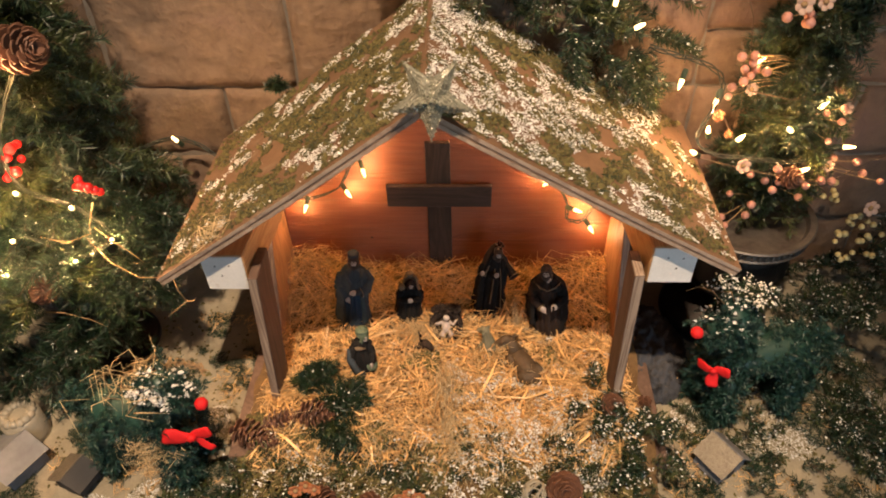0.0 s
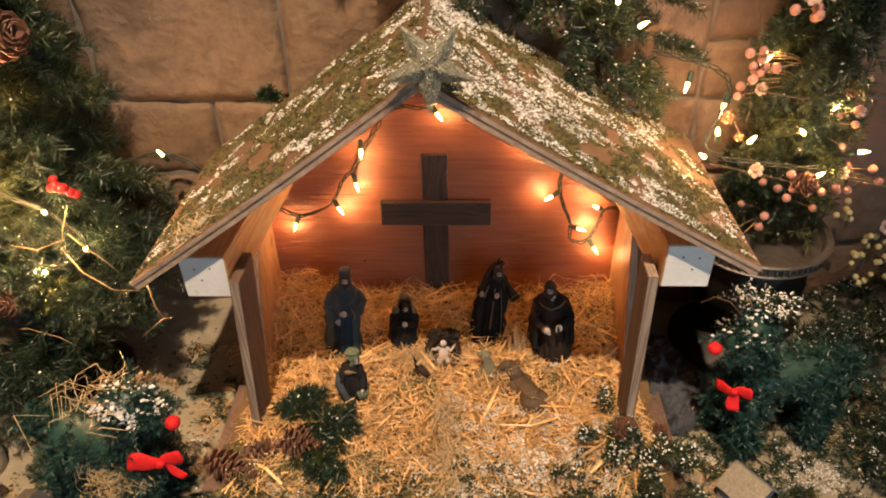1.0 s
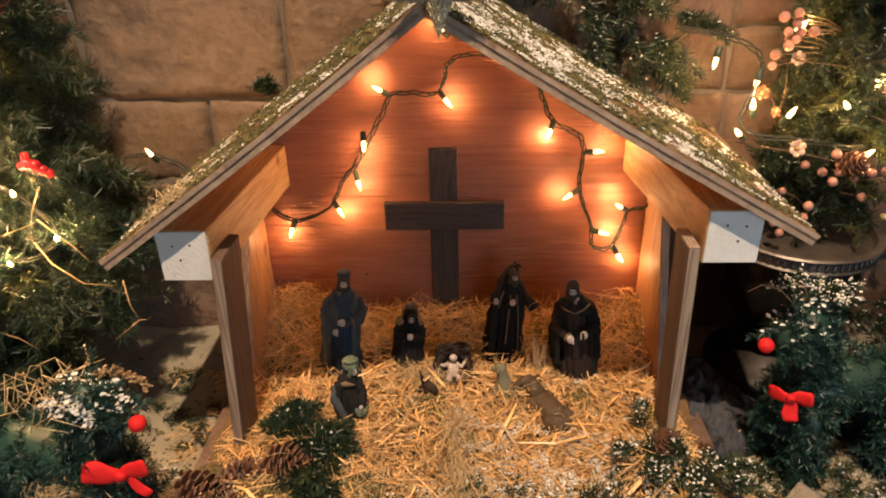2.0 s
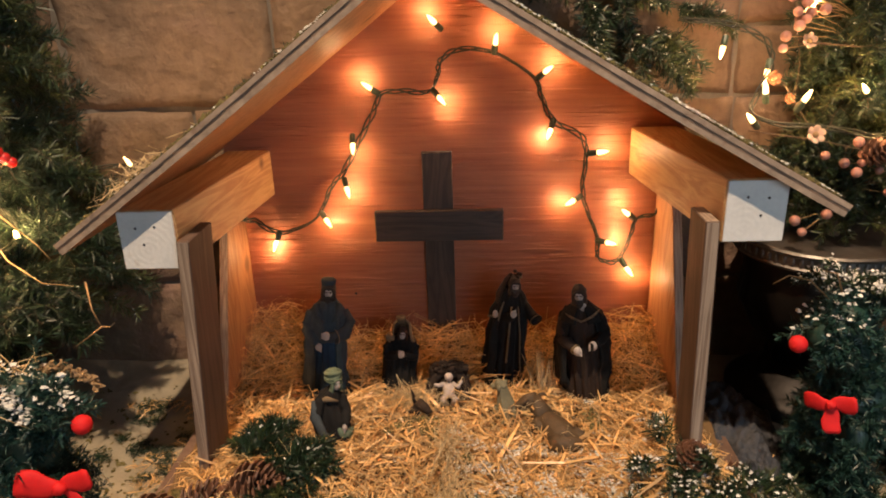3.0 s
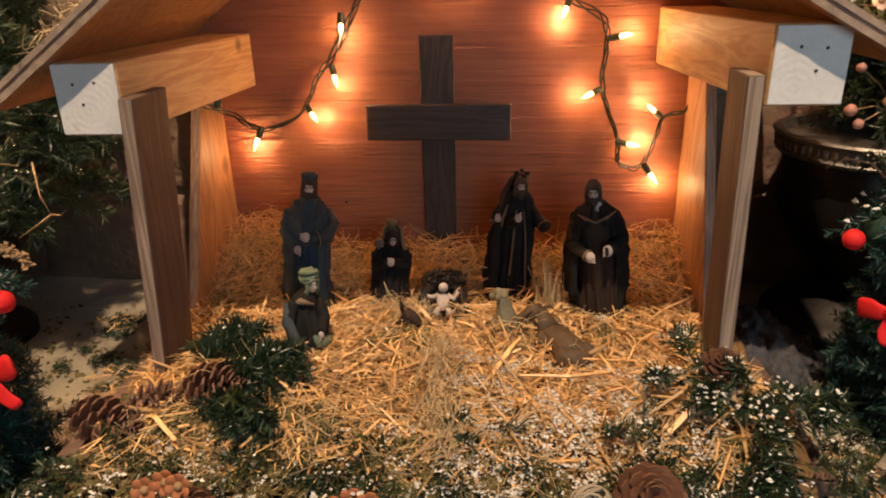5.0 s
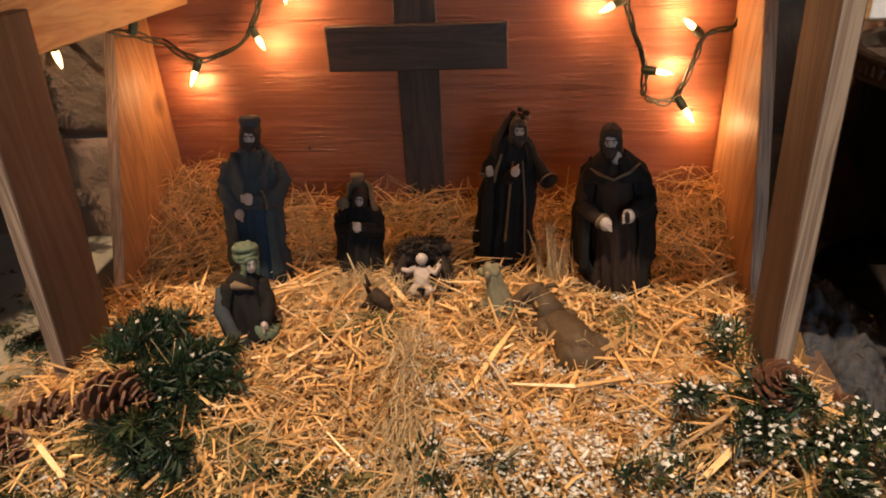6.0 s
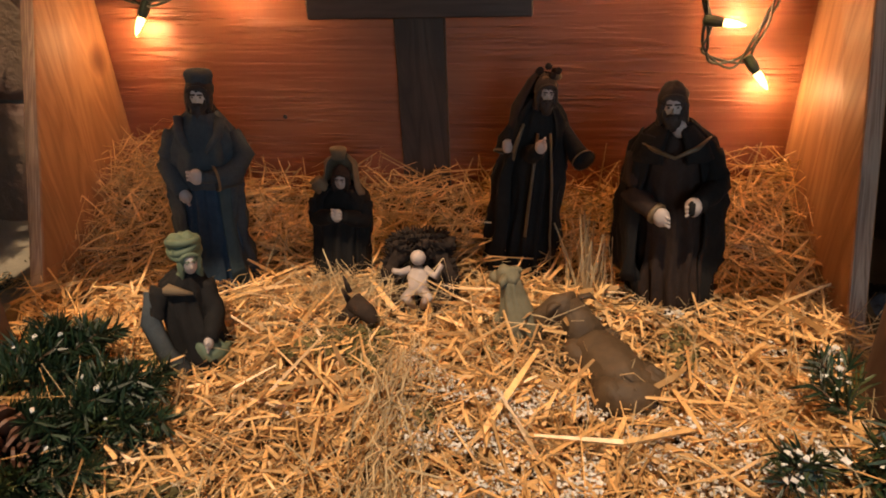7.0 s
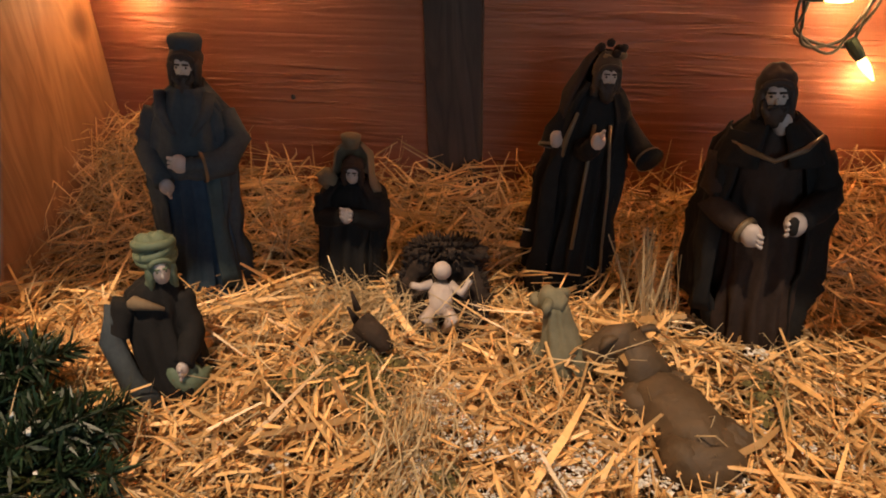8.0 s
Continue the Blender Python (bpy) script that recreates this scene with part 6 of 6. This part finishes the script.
# dried sprays and greens on the deer's heads
stems = []
for k in range(9):
    stems += sprig((0.67 + rng.uniform(-0.03, 0.06), -0.375, 0.325), (rng.normal(), rng.normal(), rng.uniform(0.2, 1.2)), 0.06, 0.2, 4)
greens("head_greens", stems, "flocked fir sprigs on the deer's head", 1300, 0.016, snow=160)
twigs("dried_spray", [[(0.63, -0.39, 0.31), (0.60, -0.38, 0.34), (0.57, -0.37, 0.345), (0.545, -0.37, 0.33)], [(0.65, -0.39, 0.32), (0.63, -0.40, 0.36), (0.60, -0.41, 0.37)]], 0.0018, M_TWIG, "brown dried spray beside the deer's head")
paths = []
for k in range(46):
    a = rng.uniform(0, 6.28)
    c = Vector((-0.66 + rng.normal(0, 0.03), -0.60 + rng.normal(0, 0.03), 0.275))
    r = rng.uniform(0.02, 0.05)
    paths.append([c, c + Vector((r * math.cos(a), r * math.sin(a), rng.uniform(0.0, 0.05))), c + Vector((r * 1.7 * math.cos(a + 0.9), r * 1.6 * math.sin(a + 0.9), rng.uniform(-0.03, 0.04)))])
twigs("dried_grass_wreath", paths, 0.0011, M_GRASS, "tangle of dry curled grass on the deer's back")
paths = [[(-0.63, -0.575, 0.27), (-0.60, -0.56, 0.29), (-0.575, -0.553, 0.285), (-0.553, -0.55, 0.27), (-0.53, -0.55, 0.25)], [(-0.575, -0.553, 0.285), (-0.578, -0.553, 0.30)]]
tw = twigs("dried_spray", paths, 0.004, M_TWIG, "brown dried flower spray curving over the deer's head")
pts = []
for p, q in zip(paths[0], paths[0][1:]):
    pts += [np.array(p) + (np.array(q) - np.array(p)) * t + rng.normal(0, 0.004, 3) for t in rng.uniform(0, 1, 40)]
v, f = blobs(np.array(pts), rng.uniform(0.002, 0.0045, len(pts)), 1)
tagged(mesh_object("seed_head", v, f, M_TWIG, tw), kind="stuff")
stems = []
for k in range(7):
    stems += sprig((-0.60 + rng.uniform(-0.06, 0.03), -0.615, 0.255), (rng.normal(), rng.normal(), rng.uniform(0.1, 0.9)), 0.05, 0.2, 4)
greens("head_greens", stems, "flocked fir sprigs on the deer's head", 1300, 0.015, snow=220, snow_size=(0.0015, 0.0055))

# ---- left tree's ornaments ----
for c in ((-0.785, -0.285, 0.553), (-0.905, -0.29, 0.665), (-0.93, -0.30, 0.625)):
    berries("holly_berries", c, 6, 0.0105, 0.015, M_BERRY, "glossy red berries in the fir tree", (c[0] - 0.06, c[1] + 0.06, c[2] - 0.05), "red berry clusters")
pine_cone(pose(-0.825, -0.245, 0.865, 75, 0, 60), 0.125, 0.080, "large brown pine cone hung in the fir tree", rows_n=11)
pine_cone(pose(-0.94, -0.38, 0.325, 60, 0, 10), 0.07, 0.055, "brown pine cone low in the fir tree")
twigs("straw_twigs", [[(-0.80, -0.31, 0.46), (-0.76, -0.33, 0.44), (-0.72, -0.34, 0.41), (-0.70, -0.34, 0.38)], [(-0.82, -0.32, 0.43), (-0.78, -0.34, 0.38), (-0.72, -0.35, 0.34), (-0.67, -0.34, 0.33)],
                      [(-0.79, -0.29, 0.52), (-0.80, -0.32, 0.48), (-0.81, -0.32, 0.45)], [(-0.93, -0.32, 0.44), (-0.86, -0.34, 0.44), (-0.80, -0.33, 0.46)], [(-0.66, -0.32, 0.33), (-0.65, -0.335, 0.28), (-0.638, -0.337, 0.247)],
                      [(-0.638, -0.337, 0.247), (-0.655, -0.345, 0.235), (-0.685, -0.36, 0.215)], [(-0.638, -0.337, 0.247), (-0.622, -0.335, 0.246), (-0.616, -0.33, 0.252)],
                      [(-0.97, -0.38, 0.25), (-0.91, -0.40, 0.27), (-0.85, -0.40, 0.245), (-0.82, -0.40, 0.22)]], 0.0018, M_TWIG, "pale bent twigs poking out of the fir tree")

# ---- flocked greens over the ground ----
stems = []
for k in range(130):
    x, y = rng.uniform(0.93, 1.45), rng.uniform(-0.62, 0.06)
    z = GROUND + 0.02 + max(0, 0.30 - 0.9 * abs(x - 1.2) - 0.35 * abs(y + 0.15)) * rng.uniform(0.3, 1.0)
    a = rng.uniform(0, 6.28)
    stems += sprig((x, y, z), (math.cos(a), math.sin(a) - 0.3, rng.uniform(0.0, 0.7)), rng.uniform(0.07, 0.13), 0.35, 6)
greens("fir_boughs", [(np.maximum(p, (-9, -9, GROUND)), np.maximum(q, (-9, -9, GROUND - 0.004))) for p, q in stems], "heaped dark fir boughs dusted with white flock", 1000, 0.024, snow=1100, warm=0.12)
for c in ((1.045, -0.03, 0.20), (1.09, -0.05, 0.16), (1.10, 0.0, 0.24), (1.03, 0.02, 0.30), (1.15, -0.05, 0.20)):
    berries("cream_berries", c, 6, 0.0085, 0.026, M_YELLOW, "cream-yellow berries on the dark boughs", (c[0] + 0.06, c[1] + 0.08, c[2] - 0.1), "cream berry clusters")
blossom((1.11, -0.02, 0.29), 0.022, M_PETAL, "pale paper flower among the dark boughs")


def moss_patch(name, n, x0, x1, y0, y1, mat, size, label, thr=0.0, zf=None, freq=14, seed=0.0):
    pts = []
    while len(pts) < n:
        x, y = rng.uniform(x0, x1), rng.uniform(y0, y1)
        inset = min(x - x0, x1 - x, y - y0, y1 - y) / (0.3 * min(x1 - x0, y1 - y0))
        if noise.noise(Vector((x * freq, y * freq, seed))) > thr + 0.55 * max(0.0, 1 - inset):
            pts.append((x, y, (zf(x, y) if zf else ground_z(x, y)) + rng.uniform(0, 0.004)))
    v, f = blobs(np.array(pts), rng.uniform(*size, n), 0.6)
    tagged(mesh_object(name, v, f, mat), label, "moss" if mat is M_MOSS else "snow", kind="stuff")


moss_patch("moss_crumbs", 800, -1.1, -0.42, -0.75, 0.0, M_MOSS, (0.002, 0.006), "olive moss crumbs on the cream cloth", -0.12, None, 23)
moss_patch("moss_crumbs", 1000, 0.44, 1.2, -0.8, -0.1, M_MOSS, (0.002, 0.006), "olive moss crumbs on the cream cloth", -0.12, None, 23, 4.0)
moss_patch("loose_snow", 6500, 0.45, 1.3, -0.85, -0.2, M_SNOW, (0.0006, 0.0025), "white flock scattered on the cloth", 0.12, None, 9, 9.0)
moss_patch("loose_snow", 2600, -1.0, -0.44, -0.8, -0.35, M_SNOW, (0.0006, 0.0024), "white flock scattered on the cloth", 0.2, None, 9, 15.0)


def clippings(n, x0, x1, y0, y1, thr, freq, seed, mat, label, long=0.012, name="needle_litter", lift=0.004):
    """Short cut needles lying in drifts on the cloth."""
    c = []
    while len(c) < n:
        x, y = rng.uniform(x0, x1), rng.uniform(y0, y1)
        if noise.noise(Vector((x * freq, y * freq, seed))) + 0.4 * noise.noise(Vector((x * freq * 3, y * freq * 3, seed))) > thr:
            c.append((x, y, ground_z(x, y) + lift + abs(rng.normal(0, lift))))
    c = np.array(c)
    d = rng.normal(0, 1, c.shape) * (1, 1, 0.25)
    d *= rng.uniform(0.3, 1.0, (n, 1)) * long / np.linalg.norm(d, axis=1, keepdims=True)
    v, f = strands(c - d, c + d, rng.uniform(0.0005, 0.0012, n), rng.normal(0, 0.25, n))
    tagged(mesh_object(name, v, f, mat), label, "clippings", kind="stuff")


clippings(11000, -1.35, -0.42, -0.85, -0.10, 0.18, 8, 3.0, M_NEEDLE, "dark green needle clippings in drifts on the cloth")
clippings(12000, 0.46, 1.45, -0.90, -0.15, 0.10, 8, 7.0, M_NEEDLE, "dark green needle clippings in drifts on the cloth")
clippings(900, -1.0, -0.42, -0.85, -0.10, 0.22, 6, 11.0, M_STRAW, "stray straw bits on the cloth", 0.018, "straw_litter")
clippings(500, 0.46, 1.1, -0.90, -0.30, 0.22, 6, 12.0, M_STRAW, "stray straw bits on the cloth", 0.018, "straw_litter")
# curled dry moss heaped over the deer on the near side
n = 1500
c = np.stack([rng.normal(-0.665, 0.035, n), rng.normal(-0.600, 0.035, n), rng.uniform(0, 1, n)], axis=1)
c[:, 2] = 0.085 + 0.05 * c[:, 2] * np.exp(-((c[:, 0] + 0.665) ** 2 + (c[:, 1] + 0.6) ** 2) / 0.003)
d = rng.normal(0, 1, c.shape)
d *= rng.uniform(0.006, 0.024, (n, 1)) / np.linalg.norm(d, axis=1, keepdims=True)
v, f = strands(c - d, c + d, rng.uniform(0.0004, 0.0009, n), rng.normal(0, 0.5, n))
tagged(mesh_object("curled_moss", v, f, M_GRASS), "curled pale brown dry moss draped over the deer", "moss", kind="stuff")
front_z = lambda x, y: max(straw_z(x, y), GROUND) + 0.010
moss_patch("loose_snow", 7000, -0.10, 0.47, -0.76, -0.26, M_SNOW, (0.0007, 0.0026), "white flock sprinkled over the straw", 0.02, lambda x, y: front_z(x, y) + 0.004, 24, 2.0)
moss_patch("loose_snow", 700, -0.45, 0.05, -0.72, -0.5, M_SNOW, (0.0015, 0.005), "white flock sprinkled over the greens", 0.05, front_z, 16, 6.0)
moss_z = lambda x, y: front_z(x, y) + 0.004 + 0.010 * max(0.0, noise.noise(Vector((x * 22, y * 22, 8))))
moss_patch("moss_tufts", 5200, -0.52, 0.50, -0.78, -0.55, M_MOSS, (0.002, 0.007), "olive moss tufts along the straw's front edge", -0.25, moss_z, 11, 7.0)
moss_patch("moss_tufts", 1500, -0.50, -0.10, -0.60, -0.50, M_MOSS, (0.002, 0.007), "green moss tufts round the pine cones", -0.1, moss_z, 13, 1.0)
moss_patch("loose_snow", 1300, -0.50, 0.50, -0.78, -0.54, M_SNOW, (0.001, 0.0042), "white flock flecked over the moss", 0.02, lambda x, y: moss_z(x, y) + 0.004, 24, 5.0)
moss_patch("loose_snow", 2300, 0.0, 0.46, -0.74, -0.42, M_SNOW, (0.0008, 0.0034), "white flock heaped at the straw's edge", -0.02, lambda x, y: moss_z(x, y) + 0.008, 27, 12.0)
moss_patch("moss_tufts", 620, -0.3, 0.34, -0.50, -0.26, M_MOSS, (0.0018, 0.005), "small green moss tufts among the straw", 0.33, lambda x, y: front_z(x, y) + 0.008, 13, 3.0)

stems = []
for k in range(150):
    x = rng.uniform(-0.5, 0.5)
    y = rng.uniform(-0.78, -0.56)
    stems += sprig((x, y, front_z(x, y) + rng.uniform(-0.005, 0.012)), (rng.normal(), rng.normal() - 0.2, rng.uniform(0.0, 0.5)), rng.uniform(0.05, 0.10), 0.3, 6)
greens("fir_boughs", stems, "low fir boughs and dry sprigs edging the straw", 800, 0.018, snow=420, warm=0.45)
stems = []
for c, w, ln in (((-0.35, -0.48, 0.045), (0.4, 0.5, 0.20), 0.10), ((-0.33, -0.50, 0.045), (0.9, 0.1, 0.10), 0.12), ((-0.31, -0.52, 0.035), (0.5, -0.4, 0.08), 0.11), ((-0.29, -0.50, 0.04), (0.6, 0.5, 0.2), 0.09), ((-0.34, -0.47, 0.045), (0.2, 0.7, 0.2), 0.08)):
    c = (c[0], c[1], c[2] + 0.014)
    for j in range(3):
        stems += sprig(c, np.array(w) + rng.normal(0, 0.12 * j, 3), ln * (1.2 - 0.1 * j), 0.15, 10, 0.6)
greens("fir_sprig", stems, "dark green fir sprig laid on the straw", 1700, 0.022, snow=24, warm=0.1)
stems = []
for k in range(18):
    x, y = 0.43 + rng.normal(0, 0.05), -0.55 + rng.normal(0, 0.04)
    stems += sprig((x, y, front_z(x, y) + 0.026), (rng.normal(), rng.normal() - 0.3, rng.uniform(0.0, 0.5)), rng.uniform(0.05, 0.08), 0.25, 7)
greens("fir_sprig", stems, "green fir sprigs bunched by the front post", 1300, 0.022, snow=170, warm=0.2)
stems = []
for k in range(26):
    x, y = rng.uniform(-0.72, -0.45), rng.uniform(-0.78, -0.66)
    stems += sprig((x, y, GROUND + 0.012), (rng.normal(), rng.normal(), rng.uniform(0.0, 0.4)), rng.uniform(0.04, 0.08), 0.3, 6)
greens("fir_boughs", stems, "small fir clippings on the cream cloth", 800, 0.018, snow=120, warm=0.5)

stems = []
for k in range(26):
    x, y = rng.uniform(0.50, 0.86), rng.uniform(-0.66, -0.44)
    stems += sprig((x, y, GROUND + 0.014), (rng.normal(), rng.normal(), rng.uniform(0.0, 0.35)), rng.uniform(0.05, 0.09), 0.3, 6)
greens("fir_boughs", stems, "low dark fir clippings on the cream cloth", 900, 0.018, snow=45, warm=0.2)

# dried grass bunch down the middle of the straw
n = 480
c = np.stack([rng.normal(0.02, 0.018, n), rng.uniform(-0.62, -0.38, n), np.zeros(n)], axis=1)
c[:, 0] += (-0.50 - c[:, 1]) * 0.12 - 0.01
c[:, 2] = [front_z(x, y) + 0.008 + rng.uniform(0, 0.034) for x, y in c[:, :2]]
d = np.stack([rng.normal(0, 0.3, n), rng.uniform(0.3, 1.0, n), rng.normal(0.15, 0.35, n)], axis=1) * rng.uniform(0.01, 0.035, (n, 1))
v, f = strands(c - d, c + d, rng.uniform(0.0004, 0.001, n), rng.normal(0, 0.25, n))
bunch = tagged(mesh_object("dried_grass_bunch", v, f, M_GRASS), "grey-brown dried grass plume lying on the straw", "dried grass", kind="stuff")

for m, ln, wd, lb in ((pose(-0.318, -0.525, 0.052, 80, 0, 78), 0.085, 0.058, "open brown pine cone lying at the straw's edge"), (pose(-0.470, -0.560, 0.012, 84, 0, 68), 0.125, 0.058, "long brown pine cone lying on the moss"),
                      (pose(-0.405, -0.530, 0.025, 84, 0, 110), 0.09, 0.052, "brown pine cone lying beside the post"), (pose(0.392, -0.512, 0.090, 30, 0, 0), 0.044, 0.046, "open brown pine cone set by the front post"),
                      (pose(0.270, -0.690, 0.020, 40, 0, 0), 0.058, 0.068, "wide pale-tipped pine cone at the front edge"), (pose(-0.275, -0.715, -0.004, 70, 0, 40), 0.07, 0.05, "reddish pine cone at the front edge"),
                      (pose(0.475, -0.46, 0.005, 70, 0, 120), 0.06, 0.045, "dark pine cone beside the crumpled cloth"), (pose(-0.17, -0.72, -0.01, 60, 0, -30), 0.06, 0.045, "reddish pine cone at the front edge")):
    pine_cone(m, ln, wd, lb)

# a pale twig ball at the front edge
twig_ball = thing("twig_ball", pose(0.205, -0.690, 0.004), "pale woven twig ball at the front edge", "ornament")
for k in range(12):
    q = Euler((rng.uniform(0, 6.28), rng.uniform(0, 6.28), rng.uniform(0, 6.28))).to_matrix()
    r_ = 0.026 * rng.uniform(0.94, 1.04)
    bm = bmesh.new()
    tube(bm, [q @ Vector((r_ * math.cos(a), r_ * math.sin(a), 0.003 * math.sin(3 * a))) for a in (2 * math.pi * i / 26 for i in range(27))], 0.0017, 6, 0, False)
    part("twig", bm, M_CREAM, twig_ball, smooth=True)
for c, lb in (((-0.335, -0.705, 0.012), "dusty red dried flower at the front edge"), ((-0.10, -0.715, 0.004), "dusty red dried flower at the front edge")):
    for j in range(3):
        blossom((c[0] + 0.022 * j, c[1] + 0.01 * (j % 2), c[2] + 0.01 + 0.004 * j), 0.017, M_RUST, lb)

# crumpled cloth beside the right post, its dark blue-grey shade put into the colour
gx, gy = np.linspace(0.435, 0.66, 60), np.linspace(-0.40, -0.05, 90)
verts = []
for y in gy:
    for x in gx:
        e = max(0.0, 1 - ((x - 0.545) / 0.118) ** 2 - ((y + 0.225) / 0.18) ** 2)
        verts.append((x, y, GROUND - 0.012 + 0.075 * math.sqrt(e) * (1 + 0.35 * noise.noise(Vector((x * 30, y * 30, 0)))) + (0.022 * noise.noise(Vector((x * 75, y * 75, 5))) if e > 0 else 0)))
nx = len(gx)
faces = [(j * nx + i, j * nx + i + 1, (j + 1) * nx + i + 1, (j + 1) * nx + i) for j in range(len(gy) - 1) for i in range(nx - 1)]
tagged(mesh_object("crumpled_cloth", verts, faces, M_CLOTH_SHADE, smooth=True), "crumpled fleece beside the post, its blue-grey shade painted in", "cloth")


# ---- small card houses ----
def card_house(m, label, roof_mat, wall_mat, w=0.085, d=0.075, h=0.045, rise=0.035):
    hse = thing("card_house", m, label, "ornament", "card houses")
    bm = bmesh.new()
    prism(bm, [(-w / 2, 0), (w / 2, 0), (w / 2, h), (0, h + rise), (-w / 2, h)], d, "y", -d / 2, 0.0008)
    part("wall", bm, wall_mat, hse)
    for s in (-1, 1):
        bm = bmesh.new()
        ln = math.hypot(w / 2, rise) + 0.014
        box(bm, 0, ln, -d / 2 - 0.008, d / 2 + 0.008, 0.0004, 0.0034, 0.0006)
        r = part("roof_panel", bm, roof_mat if s < 0 else wall_mat, hse)
        r.matrix_local = pose(0, 0, h + rise + 0.0015, 0, 0, 0 if s > 0 else 180) @ pose(0, 0, 0, 0, math.degrees(math.atan2(rise, w / 2)))
    bm = bmesh.new()
    box(bm, -0.011, 0.011, -d / 2 - 0.0014, -d / 2 - 0.0002, 0.001, 0.026, 0.0004)
    part("door", bm, M_DARK, hse)
    return hse


card_house(pose(0.655, -0.575, GROUND + 0.004, 0, 8, 35), "glittered champagne card house tipped on the cloth", M_GLITTER, M_CARD)
card_house(pose(-0.890, -0.650, GROUND + 0.006, 0, 0, -20), "small glittered card house standing on the cloth", M_GLITTER, M_DARK, 0.075, 0.06, 0.04, 0.02)
card_house(pose(-1.065, -0.610, GROUND + 0.006, 0, 0, -28), "white card house with a pale roof", M_CARD, M_CARD, 0.11, 0.10, 0.05, 0.025)
candle = thing("candle", pose(-1.075, -0.520, GROUND + 0.002), "short cream candle with a frilled top", "candle")
bm = bmesh.new()
lathe(bm, [(0.046, 0.0), (0.048, 0.02), (0.047, 0.085), (0.040, 0.09)], 32)
part("candle_body", bm, M_CREAM, candle, smooth=True)
for k in range(14):
    a = 2 * math.pi * k / 14
    bm = bmesh.new()
    ball(bm, (0.032 * math.cos(a), 0.032 * math.sin(a), 0.092), 0.013, 0, 8, (1, 1, 0.8), 0.3)
    part("frill", bm, M_CREAM, candle, smooth=True)

# ---- stones of the wall: courses of blocks, proud of the mortar ----
def stone(x0, x1, z0, z1, k):
    g = 0.0052
    x0, x1, z0, z1 = x0 + g, x1 - g, z0 + g, z1 - g
    nx_, nz_ = max(6, int((x1 - x0) / 0.016)), max(5, int((z1 - z0) / 0.016))
    off = Vector((k * 3.7, 0, k * 1.9))
    verts, faces = [], []
    for j in range(nz_ + 1):
        for i in range(nx_ + 1):
            x, z = x0 + (x1 - x0) * i / nx_, z0 + (z1 - z0) * j / nz_
            e = min(min(i, nx_ - i) / nx_ * (x1 - x0), min(j, nz_ - j) / nz_ * (z1 - z0))
            round_ = 0.008 * max(0.0, 1 - e / 0.014) ** 2
            p = Vector((x, 0, z))
            wob = 0.006 * noise.noise(p * 16 + off) if e < 0.002 else 0
            verts.append((x + wob, WALL_Y - 0.014 + round_ + 0.010 * noise.noise(p * 6 + off) + 0.007 * noise.noise(p * 19 + off) + 0.003 * noise.noise(p * 50 + off), z + (0.006 * noise.noise(p * 15 - off) if e < 0.002 else 0)))
    n1 = nx_ + 1
    faces = [(j * n1 + i, j * n1 + i + 1, (j + 1) * n1 + i + 1, (j + 1) * n1 + i) for j in range(nz_) for i in range(nx_)]
    edge = [i for i in range(n1)] + [j * n1 + nx_ for j in range(1, nz_ + 1)] + [nz_ * n1 + i for i in range(nx_ - 1, -1, -1)] + [j * n1 for j in range(nz_ - 1, 0, -1)]
    base = len(verts)
    for i in edge:
        x, y, z = verts[i]
        verts.append((x, WALL_Y + 0.01, z))
    m_ = len(edge)
    faces += [(edge[i], base + i, base + (i + 1) % m_, edge[(i + 1) % m_]) for i in range(m_)]
    mesh_object("stone", verts, faces, M_STONE, stone_wall, smooth=True)


COURSES = [(-0.10, 0.14, (-1.9, -1.45, -1.02, -0.55, -0.1, 0.34, 0.78, 1.2, 1.65)), (0.14, 0.36, (-1.9, -1.25, -0.78, -0.36, 0.1, 0.52, 1.0, 1.4, 1.9)),
           (0.36, 0.572, (-1.9, -1.4, -1.05, -0.595, -0.15, 0.25, 0.63, 1.05, 1.5)),
           (0.572, 0.735, (-1.8, -1.35, -0.88)), (0.735, 1.0, (-1.8, -1.3, -0.88)), (0.572, 0.97, (-0.88, -0.392, 0.08, 0.62)), (0.572, 0.72, (0.62, 0.98, 1.5)), (0.72, 0.97, (0.62, 0.90, 1.4)),
           (1.0, 1.3, (-1.8, -1.1, -0.6, -0.1, 0.5, 1.0, 1.5))]
for j in range(12):
    COURSES.append((1.3 + 0.3 * j, 1.6 + 0.3 * j, tuple(-2.4 + 0.25 * (j % 2) + 0.55 * i + 0.08 * math.sin(5 * i + 3 * j) for i in range(9))))
k = 0
for z0, z1, xs in COURSES:
    for x0, x1 in zip(xs, xs[1:]):
        stone(x0, x1, z0, z1, k)
        k += 1
